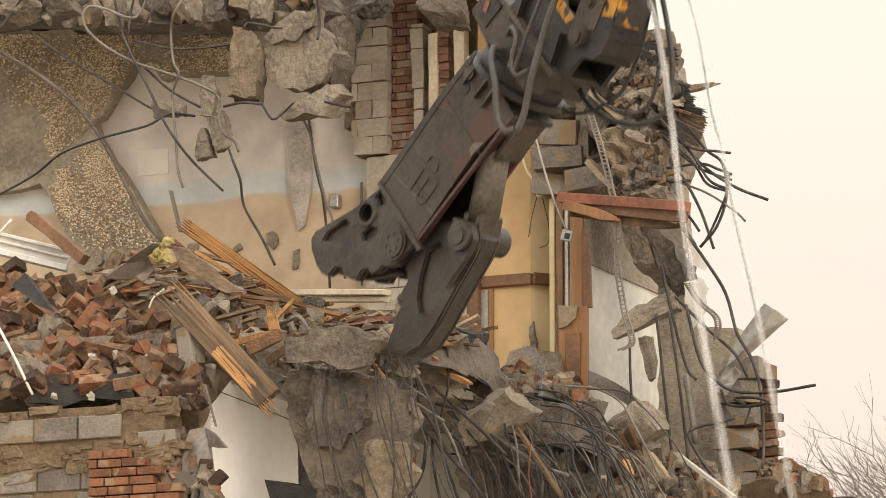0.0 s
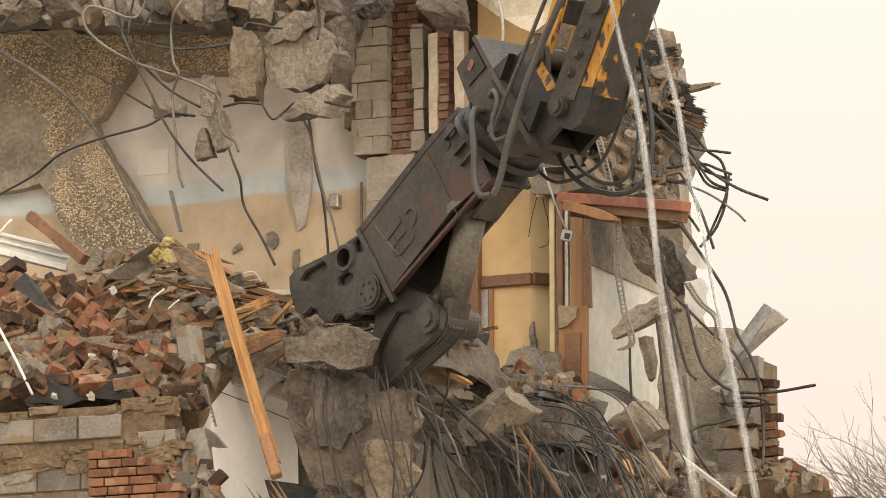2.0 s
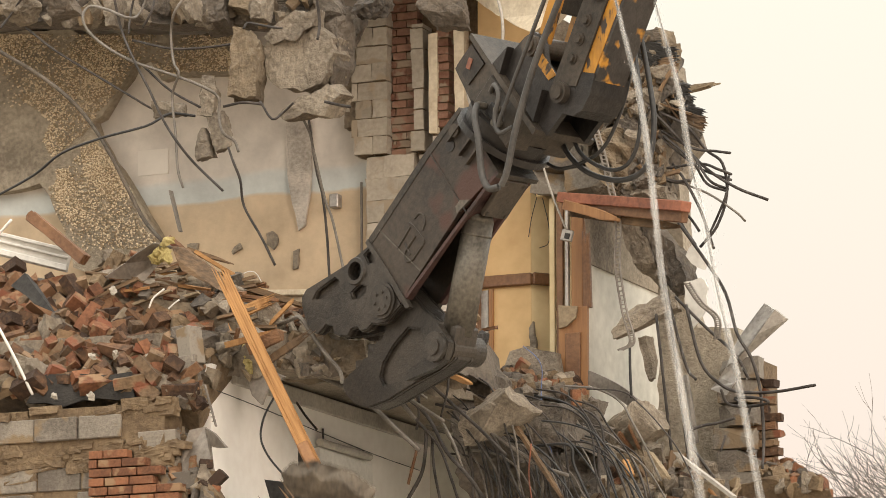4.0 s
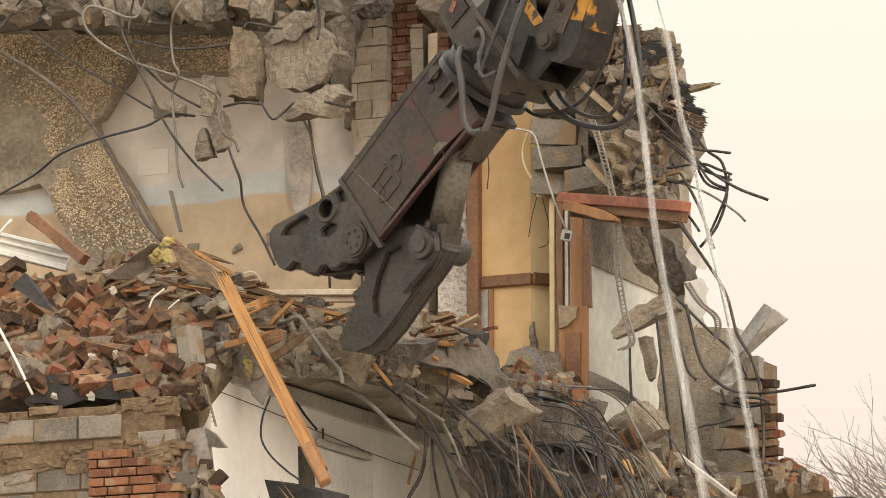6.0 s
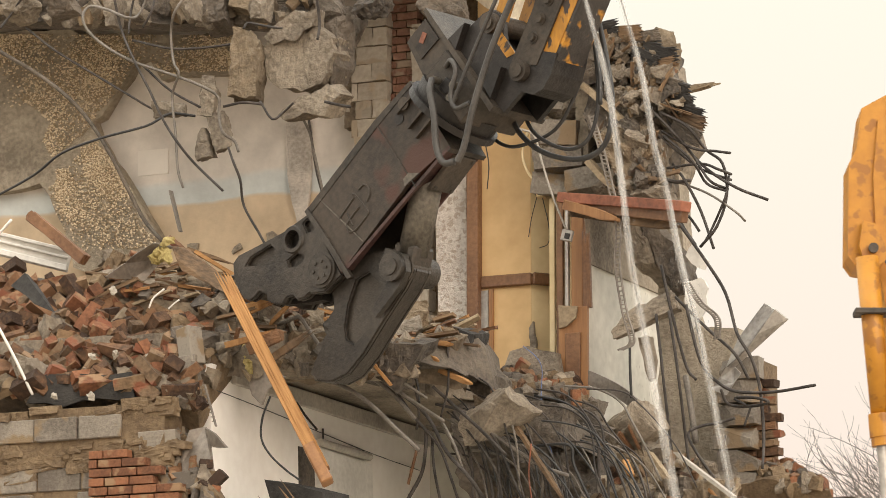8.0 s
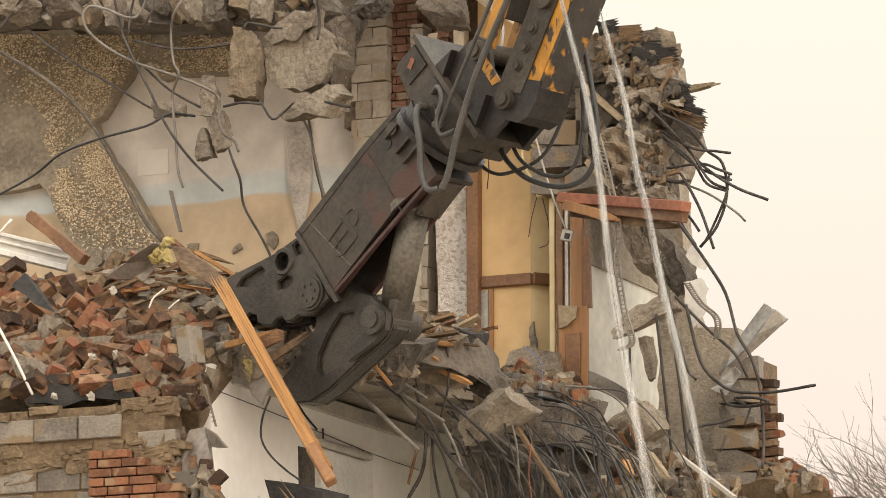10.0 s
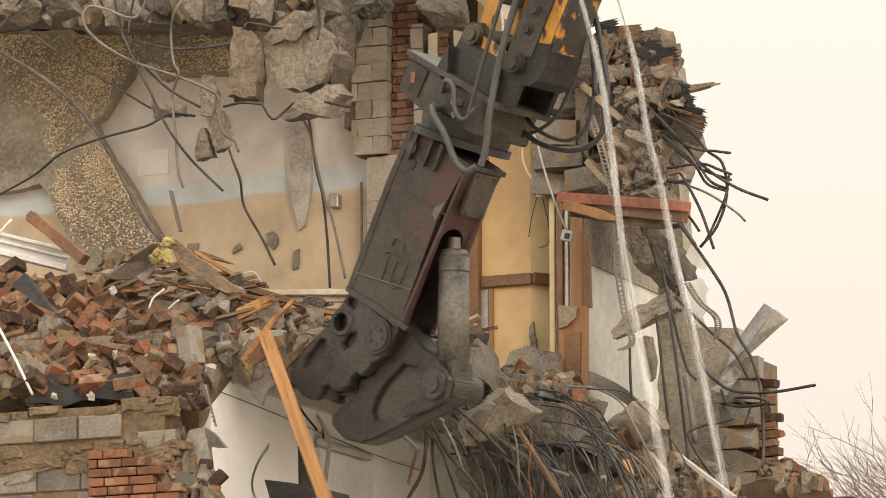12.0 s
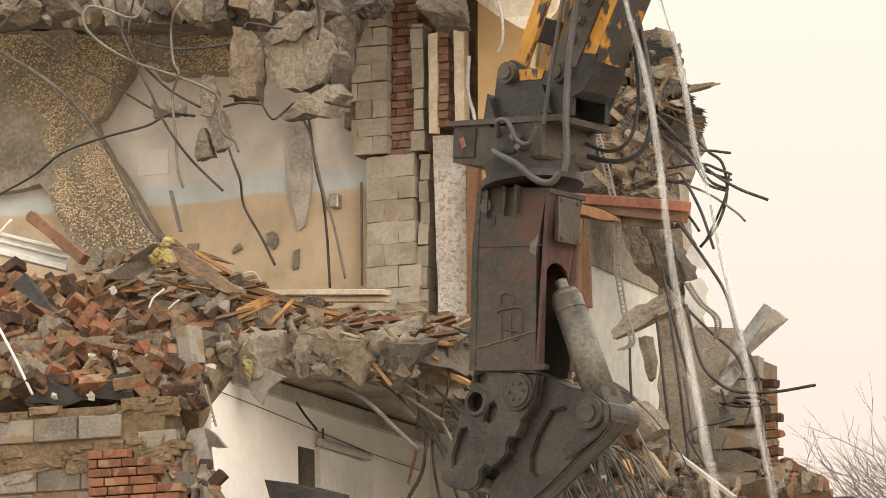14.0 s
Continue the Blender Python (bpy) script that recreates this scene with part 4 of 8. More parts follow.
# toothed end of the brick outer wall, stepping down
def toothed_end():
    w = thing("brick_wall_end", (1.26, 4.40, 7.09), "toothed broken end of a red brick and block wall", "wall")
    r = random.Random(91)
    base = (0.79, 4.40, 7.12)
    z0, z1 = base[2] - 0.4, 8.02
    k, z = 0, z0
    while z < z1:
        f = (z - 7.02) / (z1 - 7.02)
        reach = 0.34 + max(0.0, 0.22 - f) * 2.2 + (0.06 if k % 2 else 0) + r.uniform(-0.06, 0.04)
        x = base[0] + reach
        first = True
        while x > base[0] - 0.02:
            bm = bmesh.new()
            chunk(bm, (x - 0.1, 4.45, z), (0.21, 0.11, 0.064), r, pose(0, 0, 0, 0, r.uniform(-3, 3), r.uniform(-9, 9)), 0.06, 2, 1)
            part("brick", bm, BRICK if r.random() < 0.25 else BRICK_DUSTY if r.random() < 0.6 else BRICK_BUFF, w)
            x -= 0.222
            if not first and x < base[0] + 0.12:
                break
            first = False
        z += 0.075
        k += 1
    for k in range(7):
        bm = bmesh.new()
        chunk(bm, (base[0] + r.uniform(-0.02, 0.1), 4.36, z0 + 0.2 + 0.2 * k), (0.36, 0.18, 0.188), r, pose(0, 0, 0, 0, r.uniform(-3, 3), r.uniform(-8, 8)), 0.04, 2, 1)
        part("block", bm, BLOCK, w)
    return w


toothed_end()
bm = bmesh.new()
span(bm, (0.71, 4.47, 5.0), (1.05, 4.8, 8.20))
solo("wall_core", bm, MORTAR, "sandy mortar core of the broken wall end", "wall", kind="structure")
heap("torn_wall_rubble", [(-0.82, 4.50, 9.82), (0.23, 4.50, 9.74), (0.15, 4.60, 11.09), (-0.80, 4.60, 11.26)], [(CHUNKS, 34, 180), (STONES, 90, 180), (SPLINTERS, 30, 180)], rng, "broken concrete, blocks and splinters in the torn wall", 0.1, core=CONCRETE_DARK, thick=0.15, bump=0.15)
heap("roof_edge_debris", [(-0.37, 4.05, 11.12), (0.23, 4.05, 11.01), (0.62, 3.95, 10.31), (0.05, 3.95, 10.31)], [(SPLINTERS[:2], 26, 180), (STONES, 120, 180), (CHUNKS, 14, 180)], random.Random(31), "torn felt, splinters and crumbs along the broken roof edge", 0.12, core=CONCRETE_DARK, thick=0.12, bump=0.2, size=0.62)
heap("torn_wall_crumbs", [(-0.33, 3.98, 10.29), (0.33, 3.98, 10.21), (0.38, 3.98, 9.67), (-0.02, 3.98, 9.71)], [(SPLINTERS[:2], 16, 180), (STONES, 90, 180), (CHUNKS, 10, 180)], random.Random(33), "crumbs and splinters clinging to the torn wall", 0.1, core=AGGREGATE, thick=0.1, bump=0.2, size=0.7)
# the bed is dark to paint the shade between the lumps
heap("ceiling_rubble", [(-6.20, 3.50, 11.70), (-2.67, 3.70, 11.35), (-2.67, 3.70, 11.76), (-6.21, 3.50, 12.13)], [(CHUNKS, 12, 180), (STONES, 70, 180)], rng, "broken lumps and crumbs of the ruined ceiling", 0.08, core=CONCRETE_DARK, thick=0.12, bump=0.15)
heap("wall_top_rubble", [(0.81, 4.20, 7.14), (1.78, 4.20, 6.94), (1.44, 4.60, 7.16), (0.72, 4.60, 7.44)], [(HALF_BRICKS, 26, 180), (STONES, 26, 180)], rng, "brick crumbs on a broken wall top", 0.08, core=MORTAR, thick=0.6)

# ledge of rubble before the ochre room
heap("ledge_rubble", [(-0.92, 3.20, 7.89), (-0.11, 3.20, 7.72), (-0.50, 4.10, 7.99), (-1.28, 4.10, 8.19)], [(HALF_BRICKS, 22, 180), (STONES, 50, 180), (LOOSE_BRICKS, 5, 60)], rng, "brick pieces and mortar on a broken ledge", 0.07, core=CONCRETE_DARK, thick=0.2)
bm = bmesh.new()
prism(bm, [(-1.19, 4.00, 8.22), (-1.13, 4.00, 8.36), (-0.96, 4.00, 8.39), (-0.70, 4.00, 8.33), (-0.68, 4.00, 8.08), (-0.94, 4.00, 8.12)], (0, 0.12, 0), 0.015, rng)
solo("broken_block", bm, CONCRETE, "broken grey block standing on the ledge", "block")
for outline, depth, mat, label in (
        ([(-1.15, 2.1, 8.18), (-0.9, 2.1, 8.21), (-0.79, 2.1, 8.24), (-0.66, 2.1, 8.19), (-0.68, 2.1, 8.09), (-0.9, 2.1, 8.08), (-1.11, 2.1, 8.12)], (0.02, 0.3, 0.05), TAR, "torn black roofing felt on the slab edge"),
        ([(-0.97, 2.3, 8.08), (-0.68, 2.3, 7.99), (-0.56, 2.3, 7.85), (-0.59, 2.3, 7.6), (-0.69, 2.3, 7.7), (-0.88, 2.3, 7.91)], (0.05, 0.25, 0.0), CONCRETE_DARK, "tilted dark slab piece below the ledge"),
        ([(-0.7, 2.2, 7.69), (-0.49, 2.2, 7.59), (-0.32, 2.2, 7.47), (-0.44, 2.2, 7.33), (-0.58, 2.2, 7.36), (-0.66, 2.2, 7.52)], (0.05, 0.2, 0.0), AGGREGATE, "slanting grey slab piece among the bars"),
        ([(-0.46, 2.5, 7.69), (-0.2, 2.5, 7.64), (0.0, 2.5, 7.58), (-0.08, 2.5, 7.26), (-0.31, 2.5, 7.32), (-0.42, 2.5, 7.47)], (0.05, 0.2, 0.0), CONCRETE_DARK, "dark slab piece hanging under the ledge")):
    bm = bmesh.new()
    rough_slab(bm, outline, depth, rng)
    solo("slab_fragment", bm, mat, label, "concrete", "slab fragments below the ledge")

# the curtain of broken concrete below the ledge; its dark bed paints the shade behind the bars
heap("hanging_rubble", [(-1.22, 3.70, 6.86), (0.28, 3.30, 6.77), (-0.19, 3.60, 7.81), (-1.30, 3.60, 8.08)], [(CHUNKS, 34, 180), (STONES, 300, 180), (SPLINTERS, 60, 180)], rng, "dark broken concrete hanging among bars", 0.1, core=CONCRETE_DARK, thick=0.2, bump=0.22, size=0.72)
heap("lower_rubble", [(-0.01, 3.00, 6.80), (1.26, 3.40, 6.78), (0.67, 3.90, 7.11), (-0.17, 3.80, 7.54)], [(CHUNKS, 14, 180), (STONES, 60, 180), (SPLINTERS, 26, 180), (HALF_BRICKS, 24, 180)], rng, "heap of rubble with split timber and bricks", 0.1, core=DUST, thick=0.4, bump=0.15)



# ---- bars, cables and wires ----
rebar([(-5.75, 2.88, 9.88), (-5.32, 2.92, 10.08), (-4.97, 2.80, 10.23), (-4.59, 2.83, 10.34), (-4.11, 2.78, 10.40), (-3.93, 2.87, 10.51), (-3.70, 2.92, 10.48)], "black cable hanging across the ruined room", r=0.012, mat=RUBBER)
rebar([(-5.51, 3.07, 11.49), (-5.15, 2.99, 11.22), (-4.72, 3.07, 10.94), (-4.37, 2.95, 10.73), (-4.18, 3.07, 10.61), (-3.83, 3.01, 10.51)], r=0.01)
rebar([(-5.88, 3.16, 11.35), (-5.48, 3.18, 11.10), (-5.14, 3.10, 10.86), (-4.94, 3.17, 10.64), (-4.68, 3.12, 10.30), (-4.52, 3.19, 9.96), (-4.36, 3.23, 9.65), (-4.12, 3.12, 9.42)], "thick dusty bar along the leaning slab", r=0.018, mat=CONCRETE_DARK)
rebar([(-4.15, 2.86, 11.62), (-4.24, 2.85, 11.44), (-4.29, 2.73, 11.39), (-4.55, 2.83, 11.51), (-4.75, 2.88, 11.57), (-4.78, 2.80, 11.47), (-4.73, 2.81, 11.33), (-4.52, 2.79, 11.15), (-4.24, 2.80, 10.99), (-3.91, 2.82, 10.86), (-3.59, 2.76, 10.72), (-3.41, 2.79, 10.60), (-3.42, 2.83, 10.44), (-3.35, 2.77, 10.27), (-3.27, 2.84, 10.20), (-3.23, 2.84, 10.10)], r=0.013, mat=REBAR_PALE)
rebar([(-4.44, 2.74, 11.62), (-4.40, 2.82, 11.32), (-4.23, 2.74, 11.01), (-4.07, 2.75, 10.71), (-3.92, 2.74, 10.42), (-3.75, 2.70, 10.19), (-3.64, 2.81, 10.02), (-3.30, 2.68, 9.73)], r=0.012)
rebar([(-3.71, 2.75, 11.55), (-3.82, 2.73, 11.39), (-3.91, 2.84, 11.23), (-3.88, 2.84, 10.97), (-3.77, 2.73, 10.83), (-3.91, 2.88, 10.67), (-3.83, 2.80, 10.29), (-3.77, 2.73, 9.97), (-3.72, 2.74, 9.80)], r=0.012, mat=REBAR_PALE)
rebar([(-4.11, 2.92, 11.63), (-4.11, 2.85, 11.46), (-4.21, 2.87, 11.32)])
rebar([(-4.42, 3.08, 11.27), (-3.97, 2.92, 11.12), (-3.75, 3.06, 11.13), (-3.40, 3.08, 11.14)])
rebar([(-4.20, 2.88, 10.97), (-3.96, 2.93, 10.74), (-3.60, 2.82, 10.53)])
rebar([(-3.44, 2.96, 10.55), (-3.23, 2.92, 10.56), (-3.08, 3.02, 10.55)], r=0.013)
rebar([(-3.07, 2.94, 10.56), (-2.93, 2.89, 10.38), (-2.88, 3.00, 10.45), (-2.77, 2.99, 10.53)])
rebar([(-3.36, 2.90, 10.16), (-3.27, 2.83, 10.00), (-3.22, 2.86, 9.85), (-3.22, 2.94, 9.63), (-3.00, 2.84, 9.32), (-2.86, 2.83, 9.06)], r=0.012)
rebar([(-3.04, 3.56, 10.66), (-2.92, 3.61, 10.42), (-2.84, 3.57, 10.18), (-2.78, 3.66, 9.80), (-2.70, 3.67, 9.57), (-2.58, 3.67, 9.06)], r=0.012, mat=REBAR_PALE)
rebar([(-3.09, 3.94, 10.68), (-3.01, 3.96, 10.14), (-2.89, 3.85, 9.85), (-2.86, 3.88, 9.49), (-2.81, 3.84, 9.02)], r=0.012)
rebar([(-2.50, 3.06, 10.53), (-2.36, 3.07, 10.49), (-2.21, 2.97, 10.44)], r=0.013)
rebar([(-3.23, 2.92, 11.23), (-3.21, 2.98, 11.29), (-3.00, 2.95, 11.23), (-2.86, 2.94, 11.20)])
rebar([(-2.49, 2.86, 11.45), (-2.49, 2.93, 11.22), (-2.48, 2.87, 11.05)], r=0.013)
rebar([(-4.41, 2.98, 11.31), (-4.44, 3.08, 11.54), (-4.39, 3.06, 11.69)])
rebar([(-5.59, 2.74, 11.42), (-5.55, 2.87, 11.58), (-5.42, 2.80, 11.68), (-5.41, 2.83, 11.74)])
rebar([(-3.00, 4.90, 10.19), (-2.99, 4.90, 9.23)], "thin upright conduit on the painted wall", r=0.012, mat=REBAR_PALE)
rebar([(-2.00, 1.23, 7.88), (-1.75, 1.35, 7.80), (-1.44, 1.35, 7.66), (-1.18, 1.24, 7.49), (-0.98, 1.24, 7.30), (-0.78, 1.28, 7.11)], r=0.018, mat=REBAR_PALE)
rebar([(-1.86, 1.58, 8.20), (-1.59, 1.45, 8.09), (-1.46, 1.46, 7.95), (-1.35, 1.43, 7.81), (-1.18, 1.56, 7.67), (-0.95, 1.57, 7.42)], r=0.018, mat=REBAR_PALE)
rebar([(-1.40, 1.49, 7.92), (-1.26, 1.48, 7.79), (-1.11, 1.52, 7.67), (-0.84, 1.49, 7.49), (-0.63, 1.43, 7.36)], r=0.015, mat=REBAR_PALE)
rebar([(-1.35, 1.55, 7.87), (-1.11, 1.54, 7.67), (-0.89, 1.66, 7.46), (-0.67, 1.58, 7.13), (-0.45, 1.54, 6.90), (-0.38, 1.67, 6.74)], r=0.016)
rebar([(-1.42, 1.43, 7.86), (-1.11, 1.43, 7.77), (-0.81, 1.50, 7.57)], r=0.012, mat=REBAR_PALE)
rebar([(-0.76, 1.66, 7.42), (-0.59, 1.56, 7.17), (-0.55, 1.63, 6.99), (-0.48, 1.65, 6.89)], r=0.013, mat=REBAR_PALE)
rebar([(-0.90, 1.81, 7.72), (-0.74, 1.84, 7.57), (-0.46, 1.79, 7.33), (-0.21, 1.73, 7.10)], r=0.014)
rebar([(-0.90, 1.86, 7.58), (-0.68, 1.93, 7.51), (-0.41, 1.92, 7.30), (-0.27, 1.93, 7.01), (-0.13, 1.90, 6.74)], r=0.012)
rebar([(-0.44, 1.92, 7.33), (-0.26, 2.02, 7.19), (-0.01, 2.03, 7.03), (0.25, 1.96, 6.93)], r=0.016, mat=REBAR_PALE)
rebar([(-0.79, 1.96, 7.52), (-0.49, 1.86, 7.20), (-0.37, 1.93, 6.97), (-0.33, 1.95, 6.74)])
rebar([(-1.29, 1.80, 7.79), (-1.07, 1.78, 7.49), (-0.87, 1.86, 7.23), (-0.69, 1.72, 6.92), (-0.67, 1.83, 6.74)], r=0.012)
rebar([(-0.98, 1.86, 7.37), (-0.97, 1.82, 7.18), (-1.04, 1.89, 7.00), (-1.18, 1.90, 6.78)], r=0.016)
rebar([(-0.94, 1.89, 7.30), (-0.90, 1.84, 7.04), (-0.89, 1.95, 6.77)], r=0.012)
rebar([(-1.27, 2.32, 7.29), (-1.38, 2.38, 7.00)], "rusty flat bar end hanging down", r=0.014, mat=BROWN_WOOD)
rebar([(-0.26, 1.97, 7.41), (-0.20, 1.94, 7.20), (-0.19, 1.96, 6.96), (-0.22, 2.06, 6.74)], r=0.01, mat=REBAR_PALE)
rebar([(-0.80, 1.87, 8.12), (-0.78, 1.86, 7.93), (-0.75, 1.78, 7.68), (-0.82, 1.79, 7.45)], r=0.01)
rebar([(-0.44, 2.04, 7.32), (-0.45, 2.15, 7.05), (-0.44, 2.10, 6.76)], r=0.012)
rebar([(-0.59, 1.95, 7.55), (-0.52, 1.95, 7.22), (-0.49, 2.06, 6.95), (-0.46, 2.05, 6.76)], r=0.012)
rebar([(-1.23, 1.96, 7.88), (-1.08, 1.86, 7.71), (-1.08, 1.93, 7.53), (-1.11, 1.95, 7.39)])
rebar([(-0.74, 2.08, 7.39), (-0.65, 2.04, 7.09), (-0.65, 2.07, 6.77)], r=0.012)
rebar([(-1.12, 1.55, 7.91), (-0.99, 1.55, 7.83), (-0.93, 1.57, 7.71), (-0.90, 1.54, 7.54)])
rebar([(-0.17, 2.19, 7.18), (-0.05, 2.12, 6.98), (-0.08, 2.18, 6.75)], r=0.012, mat=REBAR_PALE)
rebar([(0.32, 2.46, 7.23), (0.32, 2.47, 6.95), (0.38, 2.56, 6.77)], r=0.014)
rebar([(0.04, 2.22, 7.17), (0.06, 2.29, 6.99), (0.05, 2.26, 6.75)], r=0.01)
rebar([(-0.07, 1.94, 7.21), (-0.11, 1.98, 6.96), (-0.08, 1.98, 6.73)], "thin red wire hanging in the rubble", r=0.007, mat=RED_PAINT)
rebar([(-0.59, 3.00, 8.22), (-0.46, 2.99, 8.11), (-0.42, 3.01, 8.00), (-0.42, 2.99, 7.78), (-0.39, 3.00, 7.49), (-0.32, 2.99, 7.27)], "thin blue wire draped over the ledge", r=0.004, mat=BLUE_WIRE)
rebar([(-0.10, 2.13, 7.22), (0.18, 2.15, 7.21), (0.22, 2.16, 7.04), (0.35, 2.20, 6.73)], "black cable hanging from the ledge", r=0.012, mat=RUBBER)
rebar([(-0.55, 2.66, 7.74), (-0.27, 2.66, 7.63), (-0.07, 2.67, 7.50)], r=0.008)
rebar([(-2.50, 2.03, 8.02), (-2.35, 2.05, 7.82), (-2.20, 2.07, 7.60), (-2.07, 2.04, 7.46)], r=0.01)
rebar([(0.35, 3.88, 10.18), (0.62, 3.90, 10.01), (0.84, 3.88, 9.96), (1.00, 3.83, 9.92)], "bent steel reinforcing bar sticking out of the torn wall", r=0.012)
rebar([(0.38, 3.85, 10.13), (0.65, 3.82, 9.88), (0.73, 3.96, 9.70), (0.94, 3.86, 9.60)], "bent steel reinforcing bar sticking out of the torn wall", r=0.012)
rebar([(0.37, 3.94, 9.86), (0.69, 3.93, 9.87), (0.88, 3.84, 9.79), (0.96, 3.96, 9.76)], "bent steel reinforcing bar sticking out of the torn wall", r=0.012)
rebar([(0.35, 3.87, 10.34), (0.60, 3.84, 10.19), (0.74, 3.93, 9.99), (0.90, 3.90, 9.85), (0.93, 3.92, 9.58), (0.87, 3.83, 9.29), (0.71, 3.84, 9.12)], "bent steel reinforcing bar sticking out of the torn wall", r=0.013)
rebar([(0.42, 3.94, 9.75), (0.74, 3.93, 9.61), (1.03, 3.84, 9.41), (1.08, 3.96, 9.34)], "bent steel reinforcing bar sticking out of the torn wall", r=0.01, mat=REBAR_PALE)
rebar([(0.29, 3.95, 10.41), (0.44, 3.98, 10.18), (0.69, 3.93, 9.87), (1.02, 3.87, 9.63), (1.29, 3.97, 9.51)], "bent steel reinforcing bar sticking out of the torn wall", r=0.013)
rebar([(0.41, 3.98, 9.90), (0.57, 3.85, 9.72), (0.69, 3.92, 9.45), (0.83, 3.85, 9.10)], "bent steel reinforcing bar sticking out of the torn wall", r=0.013)
rebar([(0.93, 3.98, 9.76), (0.94, 3.85, 9.54), (0.80, 3.92, 9.31), (0.74, 3.85, 9.15)], "bent steel reinforcing bar sticking out of the torn wall")
rebar([(0.44, 3.95, 9.55), (0.52, 3.92, 9.34), (0.66, 3.86, 9.15)], "bent steel reinforcing bar sticking out of the torn wall", r=0.012)
rebar([(0.50, 3.86, 9.49), (0.61, 3.86, 9.39), (0.68, 3.91, 9.27)], "bent steel reinforcing bar sticking out of the torn wall", r=0.012)
rebar([(0.30, 3.86, 9.79), (0.45, 3.93, 9.73), (0.60, 3.91, 9.73)], "bent steel reinforcing bar sticking out of the torn wall", r=0.016)
rebar([(0.19, 3.88, 10.45), (0.46, 3.85, 10.16), (0.61, 3.94, 9.96), (0.80, 3.84, 9.70), (0.93, 3.96, 9.63)], "bent steel reinforcing bar sticking out of the torn wall", r=0.012)
rebar([(0.24, 3.89, 10.20), (0.47, 3.95, 10.00), (0.68, 3.96, 9.83), (0.96, 3.96, 9.71)], "bent steel reinforcing bar sticking out of the torn wall")
rebar([(0.55, 3.74, 9.33), (0.81, 3.73, 8.96), (0.97, 3.76, 8.68), (1.09, 3.70, 8.32), (1.21, 3.72, 8.10), (1.27, 3.76, 7.83), (1.30, 3.75, 7.44), (1.33, 3.63, 7.14)], "long bent bar hanging along the wall end", r=0.014)
rebar([(0.46, 3.88, 8.71), (0.75, 3.85, 8.42), (1.02, 3.82, 8.17), (1.13, 3.86, 7.95)], r=0.013)
rebar([(0.65, 3.64, 8.59), (0.78, 3.64, 8.09), (0.92, 3.73, 7.90), (1.10, 3.73, 7.82), (1.41, 3.72, 7.80), (1.81, 3.63, 7.82)], "bent steel reinforcing bar sticking out of the torn wall", r=0.014)
rebar([(0.35, 3.83, 8.99), (0.45, 3.84, 8.54), (0.55, 3.90, 8.10), (0.64, 3.90, 7.98)], r=0.013)
rebar([(0.31, 3.81, 8.56), (0.38, 3.75, 8.13), (0.41, 3.78, 7.74), (0.47, 3.86, 6.92)], r=0.013)
rebar([(0.49, 3.65, 8.55), (0.58, 3.62, 8.00), (0.60, 3.76, 7.39), (0.70, 3.66, 6.89)], r=0.013)
rebar([(1.09, 3.62, 7.58), (0.93, 3.63, 7.55), (0.78, 3.62, 7.53), (0.69, 3.56, 7.45), (0.84, 3.52, 7.20), (1.00, 3.63, 6.95)], r=0.013)
rebar([(0.96, 3.64, 7.84), (1.00, 3.71, 7.72), (1.20, 3.72, 7.69), (1.39, 3.64, 7.70), (1.27, 3.67, 7.75), (1.05, 3.73, 7.77), (1.18, 3.65, 7.69)], r=0.013)
rebar([(0.49, 4.03, 8.04), (0.56, 3.97, 7.76), (0.61, 3.95, 7.44)], "dusty pipe leaning against the wall", r=0.028, mat=REBAR_PALE)
rebar([(0.07, 3.80, 8.36), (0.07, 3.80, 8.11), (0.08, 3.80, 7.84)], "dark rod hanging under a slab piece", r=0.012, mat=RUBBER)
rebar([(1.03, 3.56, 7.43), (0.99, 3.53, 7.29)])
rebar([(1.20, 3.72, 7.69), (1.14, 3.71, 7.52)])
rebar([(-0.97, 3.90, 10.31), (-0.86, 3.90, 10.25), (-0.79, 3.90, 10.02), (-0.70, 3.90, 9.73), (-0.55, 3.90, 9.36)], "loose pale conduit hanging from the wall", r=0.01, mat=DUSTY_PIPE)
rebar([(-1.62, 4.20, 10.45), (-1.40, 4.20, 10.43), (-1.10, 4.20, 10.38)], "loose pale conduit along the wall", r=0.012, mat=DUSTY_PIPE)
rebar([(-1.08, 4.28, 10.37), (-1.15, 4.32, 10.20), (-1.11, 4.32, 10.04), (-1.01, 4.30, 9.90)], "loop of cream cable on the wall", r=0.012, mat=CREAM_WALL)
rebar([(-1.08, 4.48, 9.82), (-1.14, 4.50, 9.64), (-1.17, 4.50, 9.47)], "thin loose wire on the wall", r=0.004, mat=RUBBER)
rebar([(-1.03, 4.49, 9.81), (-0.98, 4.51, 9.56), (-0.98, 4.50, 9.40), (-1.06, 4.49, 9.36)], "thin loose wire on the wall", r=0.004, mat=RUBBER)
rebar([(-1.62, 4.52, 10.46), (-1.56, 4.51, 10.17), (-1.58, 4.52, 9.94)], "thin loose wire on the wall", r=0.005, mat=RUBBER)
rebar([(-1.00, 3.40, 11.43), (-0.95, 3.40, 11.22), (-0.94, 3.39, 11.01), (-1.00, 3.42, 10.90)], "loose pale conduit hanging from the ceiling", r=0.014, mat=DUSTY_PIPE)
rebar([(-1.65, 4.28, 11.12), (-1.68, 4.32, 10.81), (-1.62, 4.31, 10.60), (-1.58, 4.27, 10.44)], "bundle of loose pale cable", r=0.018, mat=DUSTY_PIPE)
